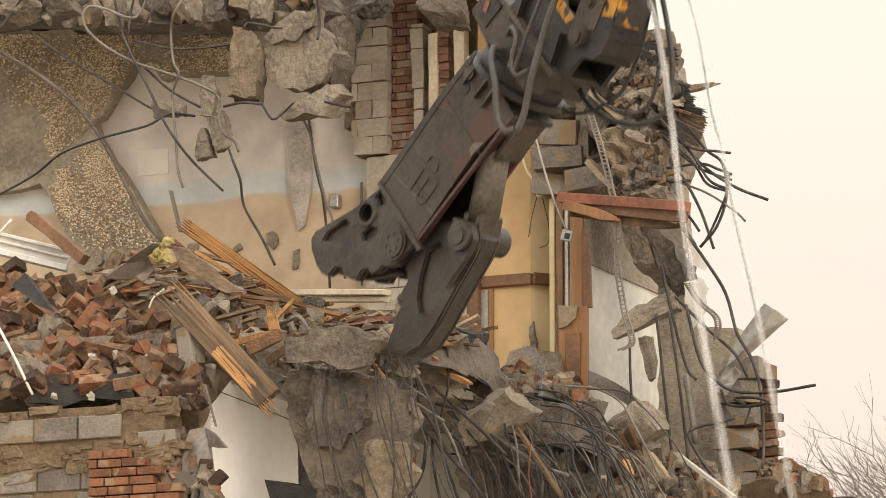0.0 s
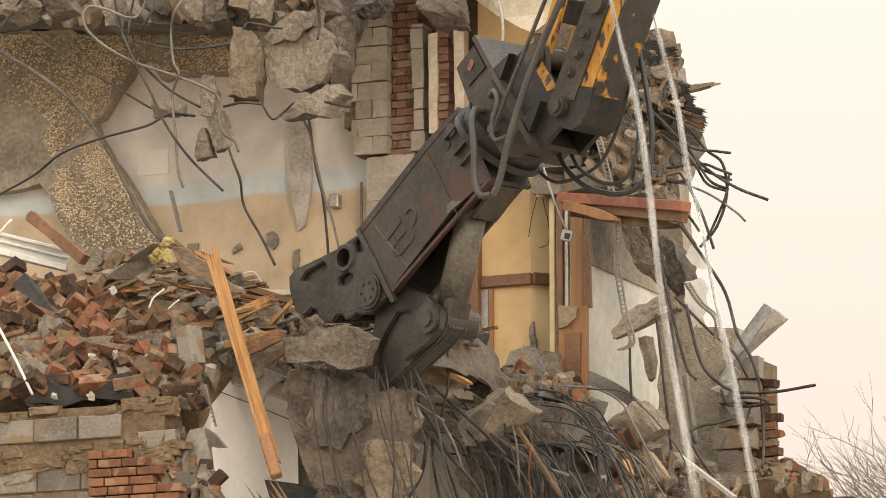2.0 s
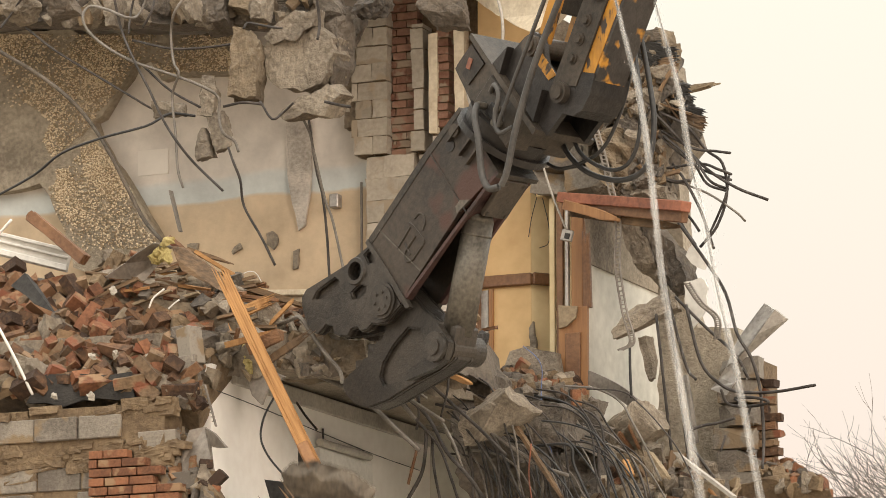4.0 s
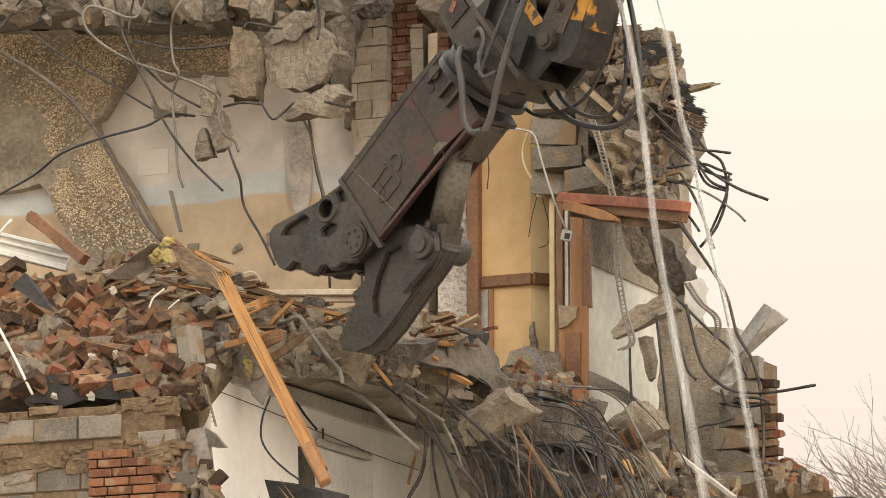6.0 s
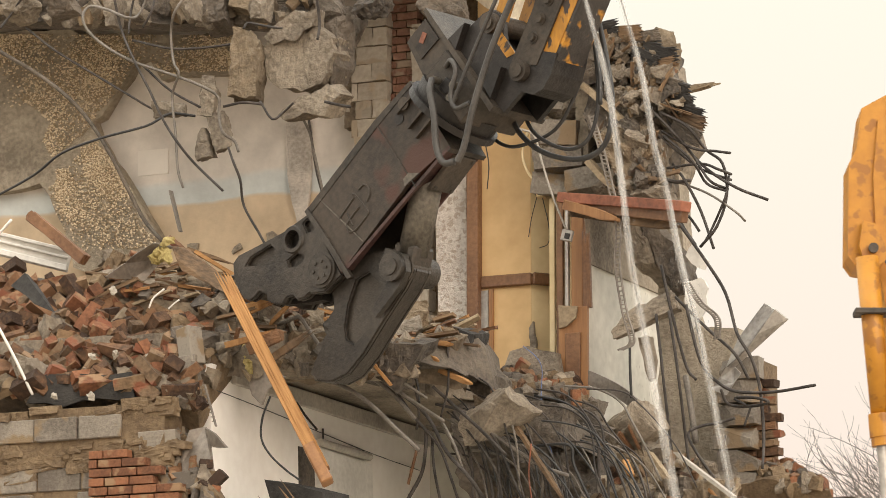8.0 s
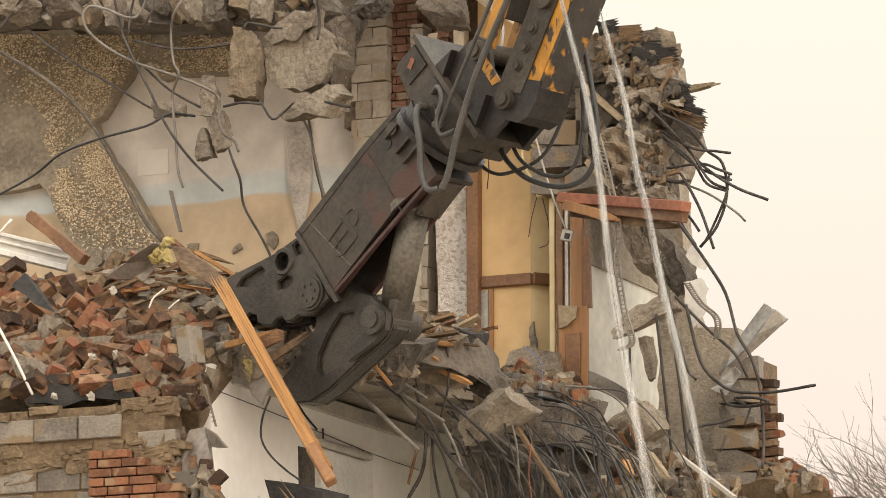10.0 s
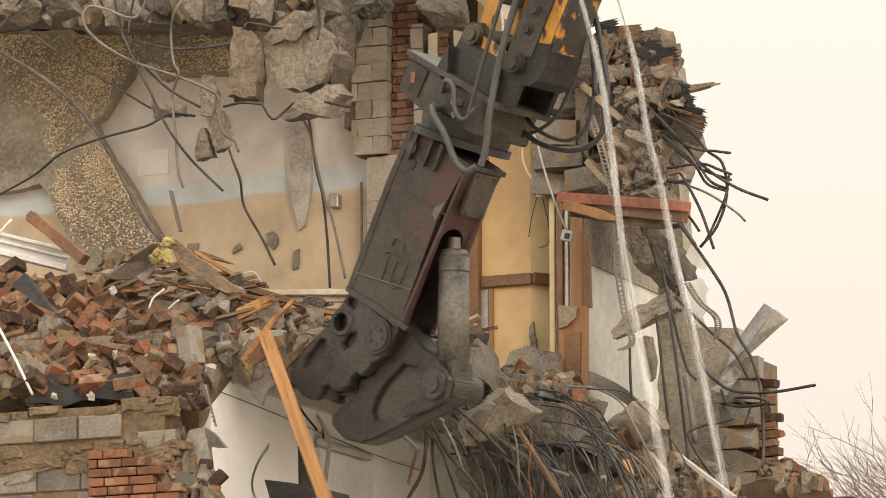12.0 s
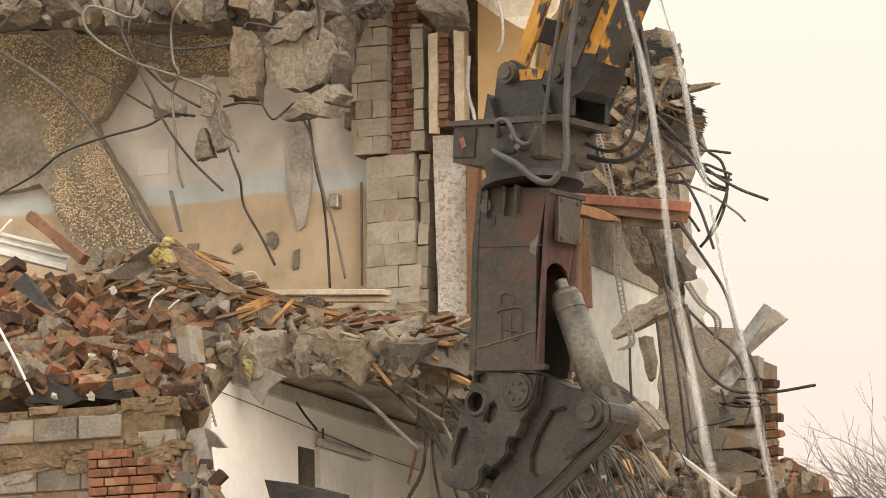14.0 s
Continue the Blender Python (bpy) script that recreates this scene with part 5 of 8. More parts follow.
rebar([(-3.13, 2.59, 8.86), (-3.03, 2.55, 8.95), (-2.93, 2.57, 8.96), (-2.88, 2.62, 8.87)], "thin white wire loop on the rubble", r=0.004, mat=WHITE_PVC)
rebar([(-2.12, 2.52, 8.48), (-1.62, 2.65, 8.42), (-1.10, 2.67, 8.37), (-0.92, 2.63, 8.29)], "thin pale rod lying on the rubble", r=0.008, mat=REBAR_PALE)
rebar([(-4.01, 0.00, 8.17), (-3.85, 0.00, 7.90), (-3.67, 0.00, 7.57)], "thin white plastic rod leaning on bricks", r=0.012, mat=WHITE_PVC)
rebar([(-4.74, 1.20, 9.15), (-4.57, 1.20, 9.31)], "thin white plastic rod end", r=0.012, mat=WHITE_PVC)
rebar([(-2.87, 0.50, 8.31), (-2.83, 0.50, 8.39), (-2.73, 0.50, 8.46)], "short white wire end in the rubble", r=0.008, mat=WHITE_PVC)
rebar([(-2.69, 0.50, 8.29), (-2.64, 0.50, 8.33), (-2.59, 0.50, 8.36)], "short white wire end in the rubble", r=0.007, mat=WHITE_PVC)

# thin bars and wires that hang tangled below the broken edge
tangle = random.Random(909)
for k in range(46):
    x, y, z = tangle.uniform(-1.3, 0.2), tangle.uniform(2.0, 3.1), tangle.uniform(7.25, 7.85)
    line = [(x, y, z)]
    lean, drop = tangle.uniform(0.10, 0.30), tangle.uniform(0.03, 0.12)
    for s in range(5):
        x, y, z = x + lean + tangle.uniform(-0.06, 0.06), y - tangle.uniform(0.0, 0.06), z - drop
        lean, drop = lean * 0.82, drop + tangle.uniform(0.04, 0.10)
        line.append((x, y, z))
    rebar(line, "thin bent bar hanging tangled below the slab edge", r=tangle.choice((0.006, 0.008, 0.010)), mat=tangle.choice((REBAR, REBAR, REBAR, REBAR_PALE, RUBBER)))

# ---- pebbles bedded in the leaning slab ----
def inside(x, z, poly):
    hit = False
    for (x0, z0), (x1, z1) in zip(poly, poly[1:] + poly[:1]):
        if (z0 > z) != (z1 > z) and x < (x1 - x0) * (z - z0) / (z1 - z0) + x0:
            hit = not hit
    return hit


def pebbles(name, poly, y, count, seed, parent):
    """Coarse aggregate standing out of a broken face, in clusters."""
    r = random.Random(seed)
    xs, zs = [p[0] for p in poly], [p[2] for p in poly]
    flat = [(p[0], p[2]) for p in poly]
    verts, faces = [], []
    made = 0
    shape = [(1, 0, 0), (0.3, 0, 0.9), (-0.8, 0, 0.6), (-0.8, 0, -0.6), (0.3, 0, -0.9), (0, -0.8, 0)]
    while made < count:
        x, z = r.uniform(min(xs), max(xs)), r.uniform(min(zs), max(zs))
        made += 1
        if not inside(x, z, flat) or noise.noise(Vector((x * 1.7, seed, z * 1.7))) < r.uniform(-0.5, 0.42):
            continue
        s, a = r.uniform(0.006, 0.015), r.uniform(0, 6.28)
        k = len(verts)
        for px, py, pz in shape:
            verts.append((x + s * (px * math.cos(a) - pz * math.sin(a)), y + s * py, z + s * (px * math.sin(a) + pz * math.cos(a)) * 0.8))
        for i in range(5):
            faces.append((k + i, k + (i + 1) % 5, k + 5))
    me = bpy.data.meshes.new(name)
    me.from_pydata(verts, [], faces)
    me.materials.append(PEBBLE)
    ob = new(name, me)
    return tagged(ob, "coarse pale pebbles bedded in broken concrete", "aggregate", kind="stuff")


PEBBLE = material("ochre_pebbles", (0.34, 0.255, 0.16), (0.74, 0.62, 0.45), 6, 50, bump=0.2, island=True, each=0.8)
pebbles("pebbles", [(-7.04, 4.85, 11.96), (-4.17, 4.85, 11.67), (-4.14, 4.85, 11.33), (-4.79, 4.85, 11.38), (-5.05, 4.85, 11.37), (-5.19, 4.85, 11.57), (-5.34, 4.85, 11.52), (-5.41, 4.85, 11.40), (-5.53, 4.85, 11.25), (-5.76, 4.85, 11.01), (-5.86, 4.85, 10.87), (-6.06, 4.85, 10.76), (-6.18, 4.85, 10.65), (-6.31, 4.85, 10.86), (-6.22, 4.85, 11.03), (-6.46, 4.85, 11.22), (-7.02, 4.85, 11.20)], 4.845, 34000, 401, None)
pebbles("pebbles", [(-5.91, 4.85, 10.75), (-5.72, 4.85, 10.80), (-5.49, 4.85, 10.51), (-5.32, 4.85, 10.25), (-5.40, 4.85, 10.21), (-5.61, 4.85, 10.25), (-5.85, 4.85, 10.49)], 4.845, 4200, 402, None)
pebbles("pebbles", [(-6.16, 4.85, 10.57), (-6.02, 4.85, 10.56), (-5.93, 4.85, 10.33), (-5.83, 4.85, 10.10), (-6.01, 4.85, 10.04), (-6.16, 4.85, 10.29)], 4.845, 3000, 403, None)

pebbles("pebbles", [(-6.24, 4.85, 10.38), (-5.85, 4.85, 10.75), (-5.62, 4.85, 10.68), (-5.38, 4.85, 10.23), (-5.17, 4.85, 9.95), (-5.05, 4.85, 9.74), (-5.84, 4.85, 9.75), (-6.09, 4.85, 9.99)], 4.845, 5200, 404, None)
SCAR = material("torn_plaster_scar", (0.30, 0.265, 0.225), (0.60, 0.54, 0.47), 5.0, 30, bump=0.6)
PALE_PAINT = material("pale_unfaded_paint", (0.70, 0.64, 0.565), (0.77, 0.71, 0.63), 1.0, 9, bump=0.08)

# scars on the painted wall
bm = bmesh.new()
prism(bm, [(-3.81, 4.96, 10.84), (-3.55, 4.96, 10.82), (-3.53, 4.96, 10.37), (-3.60, 4.96, 9.84), (-3.67, 4.96, 9.79), (-3.76, 4.96, 10.23)], (0, 0.03, 0), 0.02, rng)
solo("wall_scar", bm, SCAR, "grey scar of torn plaster on the wall", "wall scar", kind="structure")
for q in ([(-4.01, 4.97, 9.81), (-3.94, 4.97, 9.83), (-3.87, 4.97, 9.74), (-3.93, 4.97, 9.65), (-4.00, 4.97, 9.70)], [(-3.72, 4.97, 9.61), (-3.67, 4.97, 9.64), (-3.68, 4.97, 9.44), (-3.73, 4.97, 9.44)], [(-4.37, 4.97, 9.66), (-4.28, 4.97, 9.73), (-4.26, 4.97, 9.68), (-4.35, 4.97, 9.63)], [(-4.84, 4.97, 9.77), (-4.70, 4.97, 9.77), (-4.73, 4.97, 9.69), (-4.82, 4.97, 9.69)]):
    bm = bmesh.new()
    prism(bm, q, (0, 0.03, 0), 0.012, rng, 0.05)
    solo("wall_chip", bm, CONCRETE, "small grey chip where plaster broke off", "wall scar", kind="structure")
bm = bmesh.new()
span(bm, (-5.36, 4.99, 10.46), (-5.04, 5.0, 10.70))
solo("pale_patch", bm, PALE_PAINT, "pale square patch where a fitting hung", "wall patch", kind="structure")
bm = bmesh.new()
span(bm, (-3.33, 4.90, 9.98), (-3.24, 5.0, 10.11), 0.01)
solo("junction_box", bm, GALVANISED, "small grey electrical box on the wall", "junction box")

# ---- loose things on the left heap ----
def profile(a, b, label):
    t = thing("window_profile", a, label, "window profile", "loose window profiles")
    a, b = V(a), V(b)
    bm = bmesh.new()
    bar(bm, a, b, 0.05, 0.2, bevel=0.005)
    part("frame_board", bm, WHITE_PVC, t)
    for dz, h in ((0.085, 0.03), (0.02, 0.02), (-0.07, 0.05)):
        bm = bmesh.new()
        bar(bm, a + Vector((0.01, -0.045, dz)), b + Vector((0.01, -0.045, dz)), 0.04, h, bevel=0.004)
        part("ridge", bm, WHITE_PVC, t)
    return t


profile((-5.02, 1.50, 9.22), (-4.17, 1.50, 8.97), "long white plastic window profile lying on rubble")


def timber_piece(a, b, w, h, mat, label, seed, ragged=0.1, up=(0, 0, 1)):
    bm = bmesh.new()
    splinter(bm, a, b, w, h, random.Random(seed), up, ragged)
    return solo("broken_timber", bm, mat, label, "timber", "broken timbers in the rubble")


timber_piece((-3.90, 1.30, 8.92), (-4.45, 1.30, 9.36), 0.1, 0.09, BROWN_WOOD, "square brown timber end sticking out of the heap", 501, 0.02)
timber_piece((-3.26, 1.60, 9.10), (-2.66, 1.70, 8.65), 0.1, 0.05, RED_PAINT, "red-painted broken board in the rubble", 502)
timber_piece((-1.47, 2.60, 8.35), (-2.37, 2.20, 8.56), 0.12, 0.05, OLD_WOOD, "long brown plank lying on the floor rubble", 503)
timber_piece((-1.56, 2.40, 8.37), (-2.20, 2.30, 8.48), 0.1, 0.05, BROWN_WOOD, "brown plank lying on the floor rubble", 504)
timber_piece((-2.16, 1.20, 8.18), (-1.93, 1.30, 8.45), 0.08, 0.03, RAW_WOOD, "freshly split orange board in the rubble", 505, 0.05)
timber_piece((-1.15, 1.90, 8.14), (-0.72, 1.80, 8.06), 0.06, 0.04, RAW_WOOD, "orange split timber end over the slab edge", 506, 0.05)
timber_piece((-1.05, 1.80, 8.04), (-0.80, 1.70, 7.91), 0.05, 0.04, RAW_WOOD, "orange split timber end over the slab edge", 507, 0.05)
timber_piece((-0.87, 1.90, 7.87), (-0.54, 1.80, 7.71), 0.06, 0.04, RAW_WOOD, "orange split timber end under the slab edge", 508, 0.08)
timber_piece((-1.80, 2.00, 8.36), (-1.31, 2.10, 8.36), 0.1, 0.05, RED_PAINT, "red-brown board lying on the rubble", 509)
timber_piece((-3.06, 1.70, 8.83), (-2.23, 1.80, 8.55), 0.1, 0.05, RAW_WOOD, "split orange board lying on the rubble", 510, 0.3)
timber_piece((-3.05, 1.20, 8.65), (-2.35, 1.40, 8.50), 0.06, 0.03, RAW_WOOD, "thin split orange lath on the rubble", 511, 0.3)
timber_piece((-2.64, 1.40, 8.67), (-1.87, 1.60, 8.40), 0.09, 0.05, OLD_WOOD, "dark plank lying on the rubble", 512, 0.3)
timber_piece((-0.49, 2.10, 7.71), (0.25, 1.90, 6.70), 0.05, 0.03, OLD_WOOD, "long torn lath hanging down the rubble face", 513, 0.3)
timber_piece((0.25, 3.20, 7.22), (0.37, 3.10, 7.03), 0.06, 0.03, RAW_WOOD, "orange splinter in the lower heap", 514, 0.1)
timber_piece((0.48, 3.20, 7.27), (0.70, 3.10, 7.01), 0.05, 0.03, DUSTY_TIMBER, "dusty splinter in the lower heap", 515, 0.1)
timber_piece((1.24, 3.20, 6.84), (0.63, 3.40, 7.29), 0.05, 0.03, DUSTY_PIPE, "dusty white board lying on the lower heap", 516, 0.05)
for k, (a, b, w, m) in enumerate((((-3.21, 1.5, 9.11), (-2.7, 1.7, 8.63), 0.09, BROWN_WOOD),
        ((-2.86, 1.3, 8.92), (-2.3, 1.5, 8.55), 0.07, RAW_WOOD),
        ((-2.61, 1.5, 8.61), (-1.92, 1.7, 8.43), 0.06, RAW_WOOD),
        ((-2.27, 2.0, 8.54), (-1.47, 2.2, 8.32), 0.07, RAW_WOOD),
        ((-1.92, 1.7, 8.36), (-1.59, 1.9, 8.23), 0.05, RAW_WOOD),
        ((-1.9, 2.1, 8.35), (-1.15, 2.3000000000000003, 8.21), 0.06, BROWN_WOOD),
        ((-2.46, 1.3, 8.43), (-1.98, 1.5, 8.34), 0.05, OLD_WOOD),
        ((-2.62, 1.2, 8.53), (-2.32, 1.4, 8.35), 0.06, BROWN_WOOD),
        ((-1.59, 1.9, 8.18), (-1.06, 2.1, 8.19), 0.05, OLD_WOOD),
        ((-1.33, 2.0, 8.23), (-0.9, 2.2, 8.15), 0.05, RAW_WOOD),
        ((-2.24, 1.4, 8.34), (-1.87, 1.5999999999999999, 8.23), 0.05, PALE_WOOD),
        ((-2.99, 1.4, 8.97), (-2.61, 1.5999999999999999, 8.83), 0.05, OLD_WOOD),
        ((-3.31, 1.2, 8.67), (-2.72, 1.4, 8.61), 0.05, OLD_WOOD))):
    timber_piece(a, b, w, 0.03, m, "long split lath lying across the rubble", 530 + k, 0.3)
bm = bmesh.new()
bar(bm, (-3.94, 4.20, 9.11), (-2.14, 3.60, 8.89), 0.12, 0.05, bevel=0.006)
bar(bm, (-3.95, 4.25, 9.06), (-2.17, 3.65, 8.84), 0.09, 0.05, bevel=0.006)
solo("window_sill_board", bm, PALE_WOOD, "long pale painted sill board lying on the floor", "board")


def ridge_cap():
    """A bent sheet cap with torn insulation."""
    t = thing("roof_flashing", (-2.94, 0.90, 8.74), "bent grey sheet flashing lying on the heap", "flashing")
    for q in ([(-3.45, 0.80, 8.66), (-3.00, 0.80, 8.92), (-2.97, 1.10, 8.93), (-3.18, 1.00, 8.64)], [(-2.87, 0.90, 8.89), (-2.79, 1.00, 8.89), (-2.33, 1.10, 8.50), (-2.41, 1.00, 8.48), (-2.79, 0.90, 8.69)]):
        bm = bmesh.new()
        prism(bm, q, (0, 0.02, 0.012), 0.01, random.Random(9), 0.1)
        part("sheet", bm, OLD_WOOD if q[0][0] > -3.2 else SHEET_OLD, t)
    for k in range(6):
        bm = bmesh.new()
        chunk(bm, V((-2.95, 0.85, 8.88)) + Vector((rng.uniform(-0.07, 0.07), 0, rng.uniform(-0.1, 0.08))), (0.07, 0.06, 0.1), rng, any_turn(rng), 0.3, 2, 2)
        part("insulation_tuft", bm, INSULATION, t, "torn yellow insulation wool")
    return t


ridge_cap()
bm = bmesh.new()
for k in range(4):
    chunk(bm, V((-2.09, 0.75, 7.98)) + Vector((0.01 * k, 0, -0.06 * k)), (0.06, 0.05, 0.1), rng, any_turn(rng, 30), 0.25, 2, 2)
solo("insulation_scrap", bm, INSULATION, "scrap of yellow insulation on the broken slab edge", "insulation")
bm = bmesh.new()
prism(bm, [(-3.74, 0.10, 7.53), (-3.70, 0.10, 7.73), (-3.30, 0.10, 7.76), (-2.85, 0.10, 7.69), (-2.81, 0.10, 7.51), (-3.40, 0.10, 7.50)], (0, 0.05, 0), 0.05, rng)
solo("roofing_felt", bm, TAR, "black torn roofing felt in the brick heap", "roofing felt")
bm = bmesh.new()
prism(bm, [(-4.07, 0.35, 8.56), (-3.95, 0.35, 8.65), (-3.86, 0.35, 8.57), (-3.61, 0.20, 8.29), (-3.81, 0.25, 8.36)], (0, 0.05, 0), 0.02, rng)
solo("roofing_felt", bm, TAR, "black torn roofing felt among bricks", "roofing felt")
for q, seed in (((-2.97, 0.10, 7.87), 1), ((-3.17, 0.10, 7.87), 2), ((-3.13, 0.00, 7.52), 3), ((-3.47, 0.00, 7.55), 4), ((-3.15, 0.40, 8.46), 5)):
    bm = bmesh.new()
    chunk(bm, q, (0.07, 0.05, 0.035), random.Random(seed), any_turn(rng, 60), 0.35, 6, 3)
    solo("foam_scrap", bm, FOAM, "pale scrap of insulation foam among bricks", "foam scrap", "pale foam scraps")


# ---- the white lower wall ----
fit = thing("tube_light", (-2.31, 2.53, 7.44), "grey tube lamp fitting hanging crooked on the wall", "wall lamp")
bm = bmesh.new()
tube(bm, [(-2.24, 2.45, 7.42), (-2.24, 3.46, 7.42)], 0.034, 14, 1)
part("tube_body", bm, DUSTY_PIPE, fit)
for a, b in (((-2.30, 2.64, 7.56), (-2.22, 2.48, 7.41)), ((-2.30, 3.45, 7.48), (-2.22, 3.32, 7.41))):
    bm = bmesh.new()
    tube(bm, [a, b], 0.008, 6, 1)
    part("hanger", bm, REBAR, fit)
bm = bmesh.new()
prism(bm, [(-2.31, 2.49, 7.38), (-2.31, 3.56, 7.37), (-2.31, 3.62, 6.55), (-2.31, 2.54, 6.57)], (0.05, 0, 0))
solo("white_panel", bm, WHITE_PVC, "white door panel on the lower wall", "door panel")
# thin dark strip that paints the shadow left of the door panel
bm = bmesh.new()
prism(bm, [(-2.31, 2.17, 7.35), (-2.31, 2.48, 7.36), (-2.31, 2.52, 6.57), (-2.31, 2.21, 6.59)], (0.006, 0, 0))
solo("dark_panel", bm, CONCRETE_DARK, "shadow beside the door panel, painted as a dark strip", "door panel")
bm = bmesh.new()
tube(bm, [(-2.29, 0.38, 7.61), (-2.28, 1.38, 7.57), (-2.28, 2.47, 7.52), (-2.28, 3.61, 7.47), (-2.28, 4.60, 7.45)], 0.004, 5, 3)
solo("wall_wire", bm, RUBBER, "thin wire sagging along the white wall", "wire")
bm = bmesh.new()
prism(bm, [(-1.90, 0.70, 6.86), (-1.63, 0.70, 6.80), (-1.38, 0.70, 6.73), (-1.33, 0.70, 6.32), (-1.73, 0.70, 6.34)], (0.05, 0.4, 0.02))
solo("black_sheet", bm, TAR, "black sheet panel standing in the lower room", "sheet panel")
scrap = thing("crumpled_sheet", (-2.20, 0.10, 6.84), "crumpled grey sheet metal at the wall end", "sheet metal")
for q in ([(-2.36, 0.10, 7.03), (-2.28, 0.10, 7.21), (-2.17, 0.15, 7.23), (-2.09, 0.10, 7.07), (-2.07, 0.10, 6.84), (-2.33, 0.10, 6.83)], [(-2.17, 0.15, 7.23), (-2.03, 0.05, 7.16), (-1.90, 0.00, 7.03), (-2.02, 0.10, 7.04), (-2.14, 0.15, 7.08)]):
    bm = bmesh.new()
    prism(bm, q, (0.01, 0.02, 0), 0.008, random.Random(3), 0.1)
    part("sheet", bm, SHEET_OLD, scrap)
bm = bmesh.new()
bar(bm, (-2.22, 0.25, 7.59), (-2.09, 0.20, 7.24), 0.02, 0.008)
for k in range(9):
    p = V((-2.22, 0.25, 7.59)).lerp(V((-2.09, 0.20, 7.24)), k / 9)
    box(bm, p + Vector((0.0, -0.02, 0)), (0.032, 0.004, 0.008))
solo("plaster_bead", bm, SHEET_OLD, "perforated metal plaster bead torn off the corner", "plaster bead")
bm = bmesh.new()
prism(bm, [(-2.11, 0.80, 7.73), (-1.95, 0.80, 7.78), (-1.79, 0.80, 7.71), (-1.93, 0.80, 7.61), (-1.98, 0.80, 7.47), (-2.06, 0.80, 7.58)], (0.01, 0.02, 0), 0.02, rng)
solo("torn_membrane", bm, SHEET_OLD, "torn grey membrane flap hanging from the slab edge", "membrane")
bm = bmesh.new()
bar(bm, (-3.77, 2.60, 9.75), (-3.67, 2.60, 9.38), 0.06, 0.015)
solo("perforated_angle", bm, REBAR_PALE, "rusty perforated steel angle standing in the heap", "steel angle")

# ---- right side: perforated strips, flashing, trunking, plastic ----
def strip(pts, label):
    t = thing("perforated_strip", pts[-1], label, "metal strip", "perforated metal strips")
    line = rail(pts, 10)
    bm = bmesh.new()
    for k, (a, b) in enumerate(zip(line, line[1:])):
        for s in (-1, 1):
            o = Vector((0.022 * s, 0.0, 0.0))
            bar(bm, a + o, b + o, 0.014, 0.014, (0.4, 0.9, 0.1))
        box(bm, (a + b) / 2, (0.045, 0.01, 0.01))
    part("ladder_strip", bm, SHEET_OLD, t)
    return t


strip([(-0.20, 3.60, 10.31), (-0.11, 3.60, 10.03), (-0.02, 3.60, 9.67), (0.05, 3.60, 9.32), (0.04, 3.60, 8.97), (0.10, 3.60, 8.57), (0.17, 3.60, 8.30), (0.06, 3.60, 8.23)], "long perforated metal strip hanging down a wall")
strip([(0.60, 3.80, 8.81), (0.72, 3.80, 8.63), (0.87, 3.80, 8.48), (0.87, 3.80, 8.30)], "short perforated metal strip sticking out")
fl = thing("sheet_flashing", (1.14, 3.90, 7.96), "bent galvanised sheet flashing sticking up from the wall", "flashing")
for q in ([(0.91, 3.90, 8.07), (1.00, 3.95, 8.32), (1.23, 4.00, 8.62), (1.36, 3.90, 8.54), (1.14, 3.85, 8.23)], [(1.36, 3.90, 8.54), (1.44, 4.00, 8.46), (1.26, 4.00, 8.32), (0.95, 4.00, 8.08), (0.92, 3.90, 8.06), (1.14, 3.85, 8.23)], [(0.91, 3.90, 8.07), (0.95, 4.00, 8.08), (1.05, 3.90, 8.01), (0.91, 3.90, 7.83), (0.77, 3.90, 7.89)]):
    bm = bmesh.new()
    prism(bm, q, (0.004, 0.012, 0.006), 0.006, random.Random(12), 0.1)
    part("sheet", bm, GALVANISED, fl)
bm = bmesh.new()
line = rail([(-0.49, 4.20, 8.12), (-0.28, 4.15, 8.02), (-0.06, 4.00, 7.90), (0.11, 3.90, 7.77), (0.36, 3.80, 7.58)], 6)
rings = []
for p in line:
    rings.append([bm.verts.new(p + Vector(o)) for o in ((0, -0.03, 0.065), (0, 0.03, 0.065), (0, 0.03, -0.065), (0, -0.03, -0.065))])
for a, b in zip(rings, rings[1:]):
    for k in range(4):
        bm.faces.new((a[k], a[(k + 1) % 4], b[(k + 1) % 4], b[k]))
bm.faces.new(rings[0])
bm.faces.new(rings[-1])
solo("cable_trunking", bm, SHEET_OLD, "bent grey cable trunking hanging on the wall", "trunking")
bm = bmesh.new()
prism(bm, [(0.50, 4.00, 8.85), (0.65, 4.00, 8.90), (0.72, 4.00, 8.79), (0.70, 4.00, 8.59), (0.57, 4.00, 8.45), (0.51, 4.00, 8.63)], (0.0, 0.02, 0), 0.015, rng, 0.06)
solo("torn_plaster_sheet", bm, WHITE_PVC, "torn pale sheet caught on bars", "plastic sheet")
bm = bmesh.new()
prism(bm, [(0.51, 4.00, 9.08), (0.58, 4.00, 9.19), (0.71, 4.00, 9.03), (0.68, 4.00, 8.96), (0.56, 4.00, 9.00)], (0.0, 0.02, 0), 0.02, rng, 0.05)
solo("torn_plaster_sheet", bm, WHITE_PVC, "small torn pale sheet caught on bars", "plastic sheet")
bx = thing("socket_box", (-0.55, 3.90, 9.27), "open metal socket box hanging on a conduit", "socket box")
bm = bmesh.new()
box(bm, (-0.55, 3.90, 9.33), (0.1, 0.05, 0.1), pose(0, 0, 0, 0, 14, 0), 0.006)
part("case", bm, GALVANISED, bx)
bm = bmesh.new()
